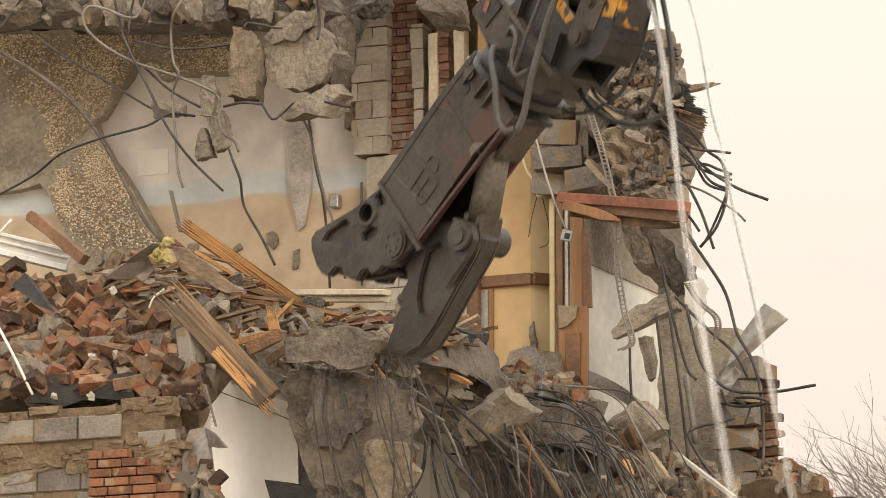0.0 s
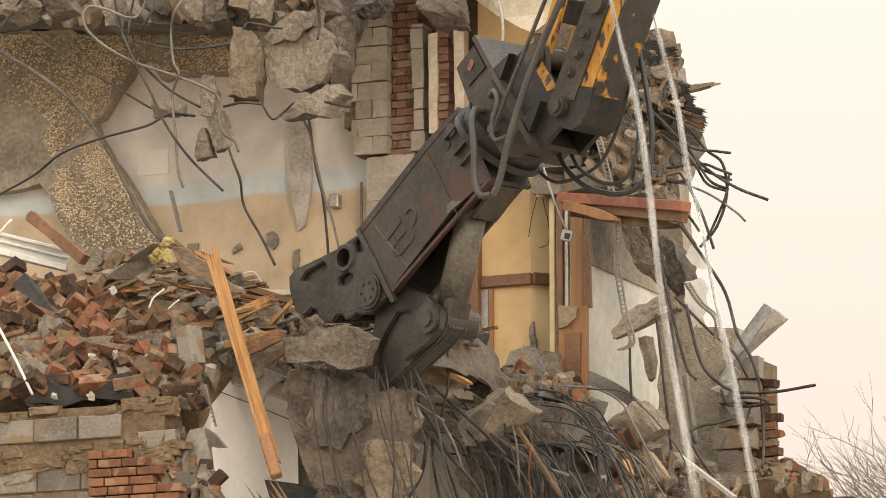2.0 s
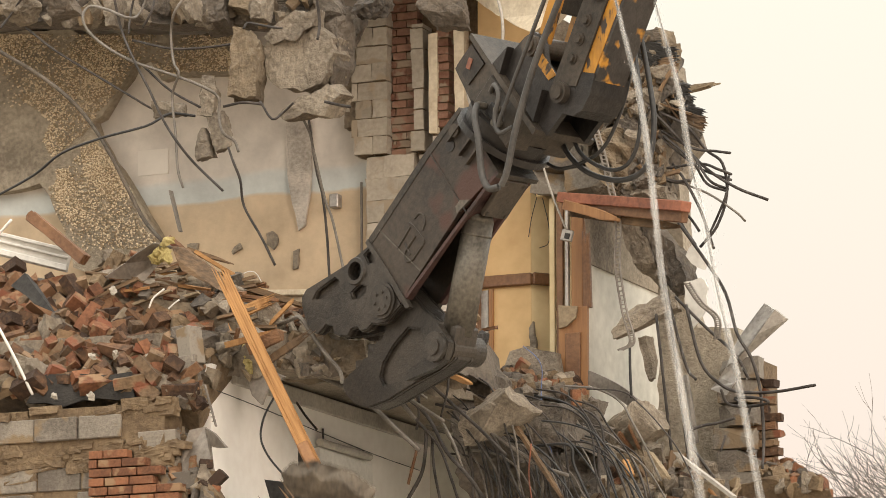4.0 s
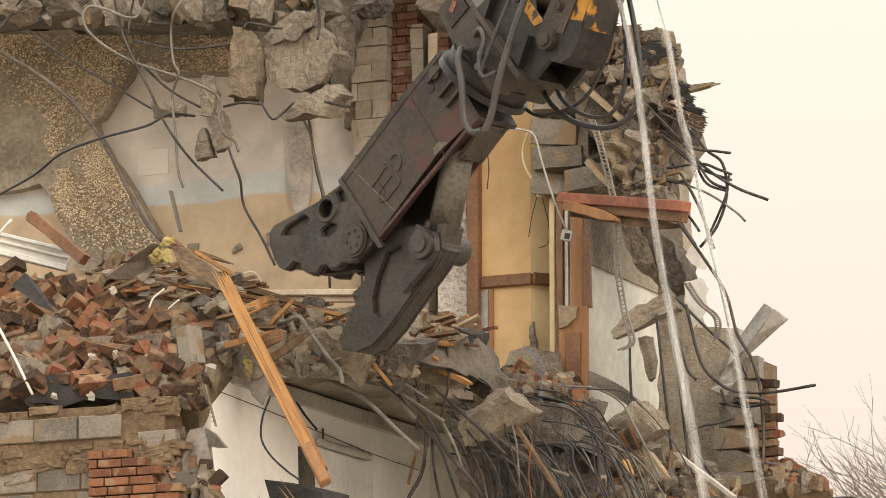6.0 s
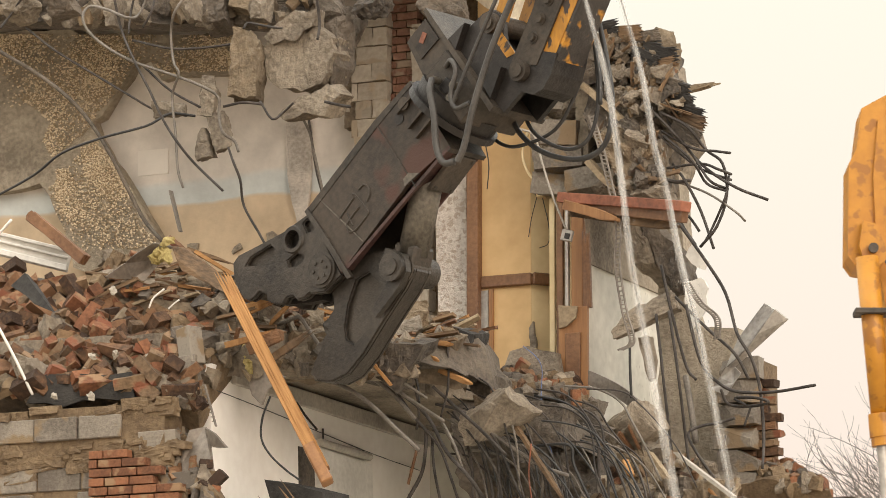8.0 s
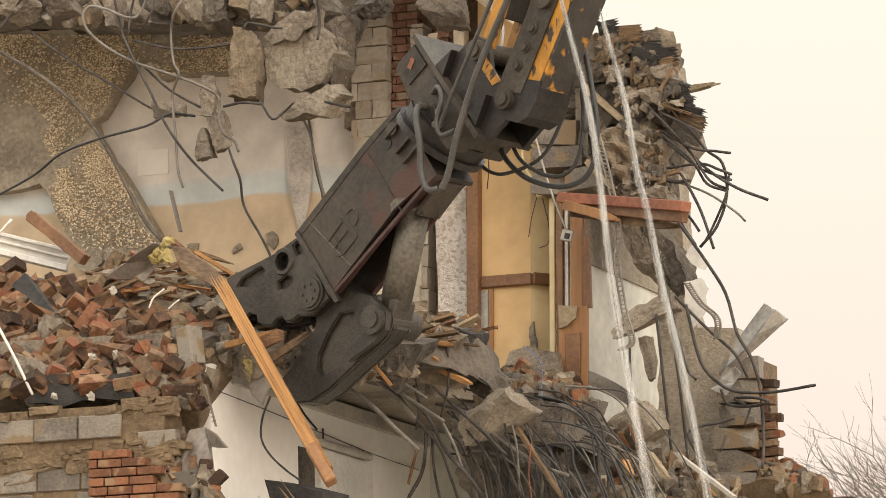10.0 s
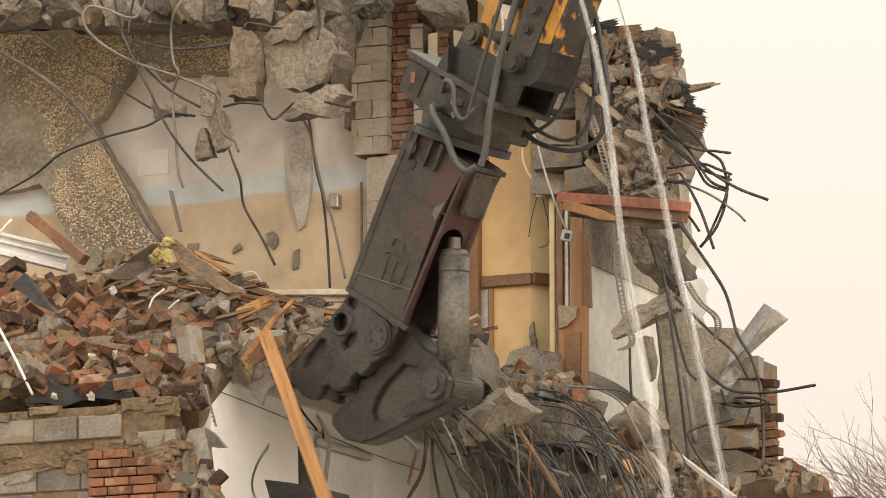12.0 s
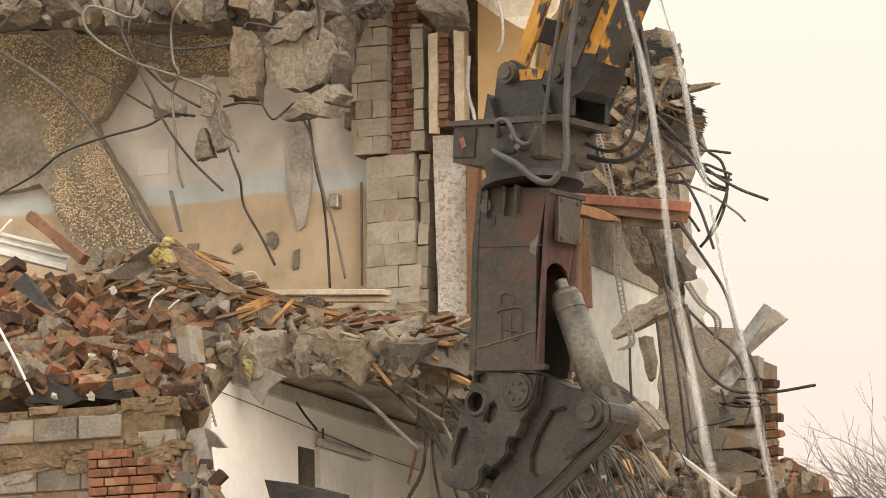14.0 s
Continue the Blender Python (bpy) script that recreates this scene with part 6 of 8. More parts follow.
box(bm, V((-0.54, 3.87, 9.32)), (0.05, 0.01, 0.05), pose(0, 0, 0, 0, 14, 0), 0.004)
part("knockout", bm, STEEL_BLACK, bx)
bm = bmesh.new()
span(bm, (-1.10, 4.50, 9.82), (-1.03, 4.6, 9.92), 0.008)
solo("wall_socket", bm, CREAM_WALL, "small cream box on the wall", "socket box")
bm = bmesh.new()
prism(bm, [(-1.22, 4.64, 8.51), (-1.23, 4.64, 8.68), (-1.19, 4.64, 8.74), (-1.16, 4.64, 8.49)], (0.0, 0.04, 0), 0.01, rng, 0.04)
solo("wall_scar", bm, CONCRETE, "torn grey hole in the ochre paint", "wall scar", kind="structure")
# tilted metal sheet piece and sloping ceiling board above the ochre room
bm = bmesh.new()
prism(bm, [(-0.14, 3.10, 7.61), (0.02, 3.10, 7.63), (0.07, 3.10, 7.52), (0.19, 3.10, 7.47), (0.07, 3.10, 7.36)], (0.01, 0.03, 0.01), 0.012, rng)
solo("sheet_scrap", bm, CONCRETE_DARK, "dark crumpled sheet scrap on the rubble", "sheet metal")
bm = bmesh.new()
prism(bm, [(-1.70, 4.30, 11.80), (-0.52, 3.60, 11.52), (-0.52, 3.60, 11.27), (-0.73, 3.60, 11.09), (-1.10, 3.90, 11.29), (-1.60, 4.30, 11.64)], (0.0, 0.3, 0.06), 0.02, rng)
solo("ceiling_board", bm, PALE_WOOD, "sloping pale ceiling board broken along its edge", "ceiling board")


# ---- bare tree beyond the site ----
def bare_tree(base, height, seed):
    t = thing("bare_tree", base, "bare winter tree with fine grey twigs", "tree")
    r = random.Random(seed)
    trunk, limbs = bmesh.new(), bmesh.new()
    tube(trunk, [base, V(base) + Vector((0.1, 0, height * 0.2)), V(base) + Vector((-0.1, 0.1, height * 0.45))], 0.2, 10, 4, 0.6)

    def grow(p, d, length, rad, depth):
        mid = p + d * length * 0.5 + Vector([r.uniform(-1, 1) for _ in range(3)]) * length * 0.06
        end = p + d * length + Vector([r.uniform(-1, 1) for _ in range(3)]) * length * 0.06
        tube(limbs, [p, mid, end], rad, 4 if depth < 3 else 6, 2 if depth > 1 else 1, 0.6)
        if depth == 0:
            return
        for _ in range(4 if depth > 1 else 3):
            f = r.uniform(0.35, 1.0)
            q = p.lerp(mid, f * 2) if f < 0.5 else mid.lerp(end, f * 2 - 1)
            turn = Vector([r.gauss(0, 1) for _ in range(3)]).normalized()
            nd = (d * 0.9 + turn * 0.62 + Vector((0, 0, 0.12))).normalized()
            grow(q, nd, length * r.uniform(0.55, 0.72), rad * 0.55, depth - 1)

    top = V(base) + Vector((-0.1, 0.1, height * 0.45))
    for k in range(12):
        a = k * 0.9
        start = V(base).lerp(top, r.uniform(0.6, 1.0))
        grow(start, Vector((math.cos(a) * 0.75, math.sin(a) * 0.75, r.uniform(0.5, 1.0))).normalized(), height * 0.24, 0.05, 5)
    part("trunk", trunk, BARK, t)
    tagged(part("crown", limbs, BARK, t), kind="stuff")
    return t


bare_tree((2.42, 10.95, 0.0), 11.5, 600)


# ---- the demolition machine ----
def plate(pts, y0, y1, bevel=0.012):
    """A steel plate from a side profile (reach, height) between two faces."""
    bm = bmesh.new()
    a = [bm.verts.new((x, y0, z)) for x, z in pts]
    b = [bm.verts.new((x, y1, z)) for x, z in pts]
    bm.faces.new(a)
    bm.faces.new(b[::-1])
    n = len(pts)
    for k in range(n):
        bm.faces.new((a[k], b[k], b[(k + 1) % n], a[(k + 1) % n]))
    if bevel:
        es = [e for e in bm.edges if e.calc_face_angle(0) > 0.4]
        bmesh.ops.bevel(bm, geom=es, offset=bevel, segments=2, affect="EDGES", clamp_overlap=True)
    return bm


def framed(outer, holes, y0, y1, bevel=0.008):
    """A flat casting with openings through it, from side profiles (reach, height)."""
    bm = bmesh.new()
    edges = []
    for loop in [outer] + holes:
        vs = [bm.verts.new((x, y0, z)) for x, z in loop]
        edges += [bm.edges.new((vs[k], vs[(k + 1) % len(vs)])) for k in range(len(vs))]
    bmesh.ops.triangle_fill(bm, edges=edges, use_beauty=True)
    grown = bmesh.ops.extrude_face_region(bm, geom=bm.faces[:])
    bmesh.ops.translate(bm, vec=(0, y1 - y0, 0), verts=[v for v in grown["geom"] if isinstance(v, bmesh.types.BMVert)])
    bmesh.ops.recalc_face_normals(bm, faces=bm.faces)
    es = [e for e in bm.edges if e.calc_face_angle(0) > 1.2]
    bmesh.ops.bevel(bm, geom=es, offset=bevel, segments=2, affect="EDGES", clamp_overlap=True)
    return bm


def disc(bm, x, z, y0, y1, r, sides=24, r2=None):
    m = Matrix.Translation((x, (y0 + y1) / 2, z)) @ pose(0, 0, 0, 90, 0, 0)
    bmesh.ops.create_cone(bm, cap_ends=True, segments=sides, radius1=r, radius2=r2 if r2 else r, depth=abs(y1 - y0), matrix=m)
    return bm


def crusher():
    c = tagged(new("demolition_crusher"), "worn dark red-brown hydraulic demolition crusher on an arm", "crusher")
    side = [(0.875, -0.86), (0.925, -1.33), (0.945, -2.30), (0.30, -2.39), (0.295, -1.44), (0.19, -0.95)]
    for y0, y1 in ((0.17, 0.22), (-0.22, -0.17)):
        part("side_plate", plate(side, y0, y1, 0.008), STEEL_RED, c)
    part("top_plate", plate([(0.875, -0.86), (0.16, -0.95), (0.16, -0.99), (0.875, -0.90)], -0.22, 0.22, 0.004), STEEL_BROWN, c)
    part("back_plate", plate([(0.90, -0.86), (0.95, -1.33), (0.97, -2.3), (0.91, -2.3), (0.89, -1.33), (0.86, -0.86)], -0.17, 0.225, 0.008), STEEL_BROWN, c)
    part("inner_web", plate([(0.86, -1.0), (0.88, -2.3), (0.62, -2.3), (0.6, -1.6), (0.3, -1.1), (0.3, -1.0)], -0.17, 0.17, 0), STEEL_BLACK, c)
    bm = bmesh.new()
    outline = [(-0.17, -0.95), (0.22, -0.95), (0.22, -2.33), (0.15, -2.33), (0.14, -1.78)]
    outline += [(0.14 * math.cos(a), -1.64 + 0.14 * math.sin(a)) for a in [math.pi * k / 8 for k in range(9)]]
    outline += [(-0.14, -1.78), (-0.16, -2.33), (-0.22, -2.33)]
    prism(bm, [(0.30 if z < -1.3 else 0.20, y, z) for y, z in outline], (-0.03, 0, 0))
    part("front_plate", bm, STEEL_FADED, c, "faded dark red front plate")
    bm = bmesh.new()
    span(bm, (0.20, -0.14, -1.36), (0.15, 0.12, -1.0), 0.006)
    part("cover_panel", bm, STEEL_BROWN, c)
    for y in (-0.11, 0.09):
        for z in (-1.33, -1.03):
            bm = bmesh.new()
            box(bm, (0.148, y, z), (0.02, 0.03, 0.03), None, 0.004)
            part("bolt", bm, STEEL_BROWN, c)
    # weld seams and raised emblem on the near side
    for pts in ([(0.90, -1.33), (0.20, -1.40)], [(0.92, -2.14), (0.30, -2.06)]):
        bm = bmesh.new()
        tube(bm, [(x, 0.222, z) for x, z in pts], 0.007, 5, 1)
        part("weld_seam", bm, STEEL_BRIGHT if pts[0][1] < -1.9 else STEEL_BROWN, c)
    bm = bmesh.new()
    for pts in [[(0.66, -1.81), (0.65, -1.75), (0.6, -1.73), (0.54, -1.76), (0.52, -1.82)], [(0.69, -1.88), (0.64, -1.86), (0.46, -1.86), (0.43, -1.89)], [(0.65, -1.89), (0.64, -2.11)], [(0.43, -1.9), (0.44, -2.06), (0.48, -2.11), (0.53, -2.1), (0.55, -2.05), (0.55, -1.9)], [(0.61, -2.02), (0.49, -2.05)]]:
        tube(bm, [(x, 0.222, z) for x, z in pts], 0.009, 6, 4)
    part("emblem", bm, STEEL_BROWN, c, "raised cast emblem")
    bm = plate([(0.265, -1.30), (0.35, -1.37), (0.355, -1.44), (0.30, -1.47)], 0.2, 0.228, 0.003)
    part("edge_rib", bm, STEEL_BRIGHT, c, "worn bright edge strip")
    # ribs under the bearing flange
    for x in (0.80, 0.62, 0.5):
        part("rib", plate([(x, -0.88), (x - 0.02, -1.12), (x - 0.035, -0.9)], 0.2, 0.255, 0.003), STEEL_BROWN, c)
    bm = bmesh.new()
    disc(bm, 0.80, -1.02, 0.2, 0.245, 0.055)
    part("lifting_eye", bm, STEEL_BROWN, c)
    # proud black disc that paints the shaded opening of a slot
    bm = bmesh.new()
    disc(bm, 0.76, -1.14, 0.2, 0.226, 0.05)
    part("slot", bm, STEEL_BLACK, c)
    # fixed upper jaw with teeth
    jaw = [(0.945, -2.30), (1.05, -2.60), (1.15, -2.80), (1.285, -3.06), (1.28, -3.14), (1.20, -3.20), (1.07, -3.245), (0.97, -3.25), (0.90, -3.22), (0.88, -3.17), (0.875, -3.10), (0.81, -3.06), (0.76, -3.09), (0.68, -3.06), (0.60, -2.99), (0.61, -2.93), (0.57, -2.87), (0.51, -2.87), (0.46, -2.80), (0.45, -2.74), (0.40, -2.70), (0.33, -2.62), (0.29, -2.40)]
    bore = [(0.912 + 0.076 * math.cos(k * math.pi / 10), -2.56 + 0.076 * math.sin(k * math.pi / 10)) for k in range(20)]
    pockets = [[(1.15, -3.05), (1.16, -2.97), (1.07, -2.76), (1.01, -2.75), (0.97, -2.84), (1.04, -2.96)], [(0.93, -2.40), (0.92, -2.345), (0.84, -2.335), (0.80, -2.37), (0.84, -2.42)], [(0.83, -2.72), (0.80, -2.61), (0.73, -2.57), (0.70, -2.62), (0.73, -2.70), (0.78, -2.74)], bore]
    for s in (1, -1):
        part("fixed_jaw", framed(jaw, [bore], 0.118 * s, 0.16 * s, 0.006), STEEL_JAW, c)
        part("jaw_flange", framed(jaw, pockets, 0.158 * s, 0.205 * s, 0.011), STEEL_JAW, c)
    part("throat", plate([(0.90, -3.04), (0.84, -3.14), (0.72, -3.08), (0.62, -2.98), (0.52, -2.88), (0.42, -2.76), (0.60, -2.62), (0.84, -2.76)], -0.05, 0.05, 0.01), STEEL_BLACK, c)
    part("jaw_tip", plate([(1.14, -3.0), (1.27, -3.07), (1.26, -3.13), (1.19, -3.185), (1.06, -3.23), (0.95, -3.22), (0.96, -3.14), (1.08, -3.14)], -0.118, 0.118, 0.01), STEEL_BRIGHT, c, "worn bright jaw tip")
    bm = plate([(0.965, -2.27), (0.965, -2.31), (0.7, -2.335), (0.20, -2.375), (0.18, -2.335), (0.6, -2.29)], 0.19, 0.236, 0.01)
    part("cast_rim", bm, STEEL_JAW, c)
    bm = bmesh.new()
    rings = []
    for rr, y in ((0.078, 0.195), (0.078, 0.222), (0.108, 0.222), (0.125, 0.19)):
        rings.append([bm.verts.new((0.912 + rr * math.cos(k * 0.2244), y, -2.56 + rr * math.sin(k * 0.2244))) for k in range(28)])
    for q, w in zip(rings, rings[1:]):
        for k in range(28):
            bm.faces.new((q[k], q[(k + 1) % 28], w[(k + 1) % 28], w[k]))
    part("hole_boss", bm, STEEL_JAW, c)
    # black disc closes the through hole and paints its deep shade
    bm = bmesh.new()
    disc(bm, 0.912, -2.56, 0.095, 0.116, 0.105, 28)
    part("bore", bm, STEEL_BLACK, c)
    bm = bmesh.new()
    disc(bm, 0.48, -2.517, -0.225, 0.225, 0.148, 32)
    disc(bm, 0.48, -2.517, 0.22, 0.24, 0.122, 32)
    for k in range(6):
        disc(bm, 0.48 + 0.07 * math.cos(k * 1.047), -2.517 + 0.07 * math.sin(k * 1.047), 0.235, 0.25, 0.014, 6)
    part("pivot_cap", bm, STEEL_JAW, c)
    # bearing ring, rotator housing and side box
    bm = bmesh.new()
    bmesh.ops.create_cone(bm, cap_ends=True, segments=40, radius1=0.40, radius2=0.40, depth=0.06, matrix=pose(0.52, 0, -0.84, 0, 4, 0))
    bmesh.ops.create_cone(bm, cap_ends=True, segments=40, radius1=0.36, radius2=0.38, depth=0.14, matrix=pose(0.52, 0, -0.75, 0, 4, 0))
    part("bearing_ring", bm, STEEL_BLACK, c)
    bm = bmesh.new()
    vs = span(bm, (0.16, -0.36, -0.72), (0.74, 0.30, -0.40), 0.02)
    part("rotator_housing", bm, STEEL_BROWN, c)
    part("side_box", plate([(0.72, -0.38), (1.09, -0.36), (1.11, -0.64), (0.74, -0.72)], -0.22, 0.28, 0.012), STEEL_BROWN, c)
    part("box_lid", plate([(0.86, -0.40), (1.09, -0.38), (1.10, -0.60), (0.88, -0.63)], 0.27, 0.295, 0.006), STEEL_RED, c)
    bm = bmesh.new()
    box(bm, (0.99, 0.30, -0.5), (0.05, 0.006, 0.09), pose(0, 0, 0, 0, 20, 0), 0.002)
    part("paint_mark", bm, RED_PAINT, c, "faded red paint mark")
    part("top_flange", plate([(1.14, -0.31), (1.14, -0.35), (0.0, -0.45), (0.0, -0.40)], -0.34, 0.31, 0.006), STEEL_BROWN, c)
    bm = bmesh.new()
    span(bm, (0.56, 0.28, -0.66), (0.44, 0.315, -0.55), 0.01)
    part("port_block", bm, STEEL_BLACK, c)
    for x, z in ((0.60, -0.63), (0.41, -0.53), (0.36, -0.62)):
        bm = bmesh.new()
        disc(bm, x, z, 0.29, 0.38, 0.03, 10)
        part("hose_fitting", bm, STEEL_BRIGHT, c)
    # cheeks and pins of the hitch
    cheek = [(0.76, -0.36), (0.70, 0.0), (0.65, 0.09), (0.55, 0.12), (0.46, 0.07), (0.36, 0.0), (0.18, -0.02), (0.09, 0.03), (-0.02, 0.03), (-0.08, -0.05), (-0.06, -0.40)]
    for y0, y1 in ((0.18, 0.23), (-0.23, -0.18)):
        part("hitch_cheek", plate(cheek, y0, y1, 0.008), STEEL_BLACK, c)
    part("hitch_core", plate([(0.72, -0.38), (0.70, -0.06), (0.2, -0.12), (0.18, -0.40)], -0.18, 0.18, 0), STEEL_BLACK, c)
    bm = plate([(0.48, 0.03), (0.46, -0.06), (0.24, -0.08), (0.2, 0.0)], 0.225, 0.236, 0.004)
    part("yellow_patch", bm, MACHINE_YELLOW, c, "scratched remains of yellow paint")
    for x, z in ((0.56, 0.01), (0.04, -0.057)):
        bm = bmesh.new()
        disc(bm, x, z, -0.29, 0.29, 0.085, 24)
        disc(bm, x, z, 0.28, 0.31, 0.055, 16)
        part("hitch_pin", bm, STEEL_BROWN, c)
    for x in (0.78, 0.22):
        part("stiffener", plate([(x, -0.36), (x - 0.04, -0.14), (x - 0.14, -0.38)], 0.22, 0.30, 0.003), STEEL_BLACK, c)
    # lower run of the hoses, fixed to the housing
    for pts, r in (([(0.60, 0.38, -0.63), (0.50, 0.44, -0.68), (0.30, 0.46, -0.78), (0.10, 0.46, -0.93), (-0.05, 0.46, -0.97), (-0.12, 0.44, -0.90)], 0.028), ([(0.62, 0.31, -0.50), (0.56, 0.38, -0.40), (0.44, 0.40, -0.42), (0.34, 0.40, -0.58), (0.22, 0.40, -0.62), (0.14, 0.40, -0.5)], 0.02)):
        bm = bmesh.new()
        tube(bm, pts, r, 10, 6)
        for f in bm.faces:
            f.smooth = True
        part("hose", bm, HOSE_GREY, c)
    return c


def moving_jaw(parent):
    """The lower jaw, about its pivot; its pin lies level behind the pivot."""
    outline = [(0.16, 0.10), (0.0, 0.18), (-0.4, 0.14), (-0.66, 0.16), (-0.85, 0.1), (-0.90, -0.02), (-0.82, -0.16), (-0.62, -0.41), (-0.42, -0.68), (-0.26, -0.84), (-0.10, -0.90), (0.06, -0.89), (0.13, -0.84), (0.12, -0.74), (0.05, -0.62), (0.04, -0.55), (-0.01, -0.50), (-0.03, -0.43), (0.0, -0.38), (-0.06, -0.31), (-0.05, -0.22), (0.0, -0.12), (0.13, -0.08)]
    hollow = [(-0.22, -0.28), (-0.20, -0.46), (-0.23, -0.56), (-0.31, -0.60), (-0.42, -0.50), (-0.54, -0.3), (-0.52, -0.1), (-0.42, -0.02), (-0.29, -0.08)]
    j = part("moving_jaw", plate(outline, -0.07, 0.07, 0.015), STEEL_JAW, None)
    j.parent = parent
    for s in (1, -1):
        part("jaw_flange", framed(outline, [hollow], 0.068 * s, 0.112 * s, 0.012), STEEL_JAW, j)
    bm = plate([(-0.66, 0.16), (-0.86, 0.10), (-0.90, -0.04), (-0.83, -0.16), (-0.6, -0.40), (-0.56, -0.34), (-0.70, -0.12), (-0.62, 0.0)], 0.14, 0.2, 0.012)
    part("lug", bm, STEEL_JAW, j)
    bm = bmesh.new()
    disc(bm, -0.762, 0.0, -0.24, 0.24, 0.12, 24)
    disc(bm, -0.762, 0.0, 0.23, 0.255, 0.07, 16)
    part("jaw_pin", bm, STEEL_JAW, j)
    for k, (x, z) in enumerate(((0.08, -0.81), (0.03, -0.62), (-0.02, -0.44))):
        bm = bmesh.new()
        chunk(bm, (x, 0, z), (0.11, 0.2, 0.11), random.Random(100 + k), pose(0, 0, 0, 0, 35, 0), 0.06, 2, 2)
        part("tooth", bm, STEEL_BRIGHT if k == 0 else STEEL_JAW, j)
    return j


def ram(parent):
    """The jaw's cylinder, from the jaw pin upward along its own z."""
    b = bmesh.new()
    bmesh.ops.create_cone(b, cap_ends=True, segments=28, radius1=0.128, radius2=0.122, depth=0.92, matrix=pose(0, 0, 0.58))
    bmesh.ops.create_cone(b, cap_ends=True, segments=28, radius1=0.122, radius2=0.10, depth=0.06, matrix=pose(0, 0, 1.07))
    bmesh.ops.create_cone(b, cap_ends=True, segments=28, radius1=0.126, radius2=0.126, depth=0.02, matrix=pose(0, 0, 0.93))
    for f in b.faces:
        f.smooth = len(f.verts) == 4
    r = part("ram_barrel", b, STEEL_BRIGHT, None, "dusty grey steel ram barrel")
    r.parent = parent
    b = bmesh.new()
    disc(b, 0, 0, -0.12, 0.12, 0.13, 24)
    span(b, (-0.12, -0.12, 0.0), (0.12, 0.12, 0.2), 0.02)
    part("clevis", b, STEEL_BROWN, r)
    b = bmesh.new()
    bmesh.ops.create_cone(b, cap_ends=True, segments=20, radius1=0.05, radius2=0.05, depth=0.12, matrix=pose(0, 0, 1.14))
    part("rod", b, STEEL_BRIGHT, r)
    return r


def dipper_arm():
    a = tagged(new("excavator"), "worn yellow excavator arm with black scraped end and hoses", "excavator arm")
    lean = pose(0, 0, 0, 0, -30, 0)
    def on(bm):
        bm.transform(lean)
        return bm
    part("arm_beam", on(plate([(0.14, 0.12), (0.16, 2.6), (-0.22, 2.6), (-0.24, 0.12)], -0.12, 0.22, 0.012)), MACHINE_YELLOW, a)
    part("front_wear_plate", on(plate([(-0.22, 0.20), (-0.20, 2.6), (-0.25, 2.6), (-0.27, 0.20)], -0.115, 0.215, 0.006)), ARM_SCRAPED, a, "black scraped front plate with yellow flecks")
    part("side_plate", on(plate([(0.13, 0.0), (0.15, 1.2), (-0.1, 1.2), (-0.12, 0.1)], 0.215, 0.24, 0.006)), STEEL_BROWN, a)
    part("yoke", on(plate([(0.10, 0.16), (0.09, -0.02), (0.04, -0.09), (-0.08, -0.14), (-0.20, -0.12), (-0.27, -0.04), (-0.29, 0.10), (-0.26, 0.26)], -0.15, 0.232, 0.02)), STEEL_BLACK, a)
    for z in (0.28, 0.44, 0.60):
        bm = bmesh.new()
        disc(bm, 0.02, z, 0.2, 0.275, 0.035, 6)
        disc(bm, 0.02, z, 0.2, 0.25, 0.05, 16)
        part("bolt", on(bm), STEEL_BROWN, a)
    bm = bmesh.new()
    disc(bm, 0.02, 0.86, -0.26, 0.28, 0.09, 20)
    part("link_pin", on(bm), STEEL_BROWN, a)
    # hose loops that hang behind the arm
    for pts, r in (([(0.53, -0.25, -0.17), (0.41, -0.25, -0.37), (0.17, -0.25, -0.55), (-0.18, -0.25, -0.65), (-0.44, -0.25, -0.57), (-0.52, -0.25, -0.26), (-0.47, -0.25, 0.1), (-0.38, -0.25, 0.48), (-0.29, -0.25, 0.94)], 0.022),
                   ([(0.39, -0.22, -0.16), (0.23, -0.22, -0.4), (-0.08, -0.22, -0.56), (-0.3, -0.22, -0.51), (-0.4, -0.22, -0.25), (-0.38, -0.22, 0.16), (-0.3, -0.22, 0.57), (-0.23, -0.22, 0.94)], 0.016),
                   ([(0.78, -0.25, -0.28), (0.61, -0.25, -0.42), (0.41, -0.25, -0.46), (0.06, -0.25, -0.38), (-0.15, -0.25, -0.12), (-0.27, -0.25, 0.19), (-0.35, -0.25, 0.53), (-0.38, -0.25, 0.93)], 0.015),
                   ([(-0.48, -0.15, -0.27), (-0.47, -0.15, 0.0), (-0.39, -0.15, 0.37), (-0.25, -0.15, 0.93)], 0.018)):
        bm = bmesh.new()
        tube(bm, pts, r, 10, 6)
        for f in bm.faces:
            f.smooth = True
        part("hose", bm, RUBBER, a)
    return a


def hitch_link(parent):
    """Two yellow link bars from the rear hitch pin, along their own z."""
    bm = bmesh.new()
    span(bm, (-0.07, 0.12, -0.05), (0.07, 0.17, 1.5), 0.01)
    ln = part("link_bar", bm, MACHINE_YELLOW, None)
    ln.parent = parent
    bm = bmesh.new()
    span(bm, (-0.07, -0.17, -0.05), (0.07, -0.12, 1.5), 0.01)
    part("far_bar", bm, MACHINE_YELLOW, ln)
    bm = bmesh.new()
    span(bm, (-0.05, -0.12, 0.3), (0.05, 0.12, 0.5), 0.01)
    part("cross_piece", bm, STEEL_BLACK, ln)
    return ln


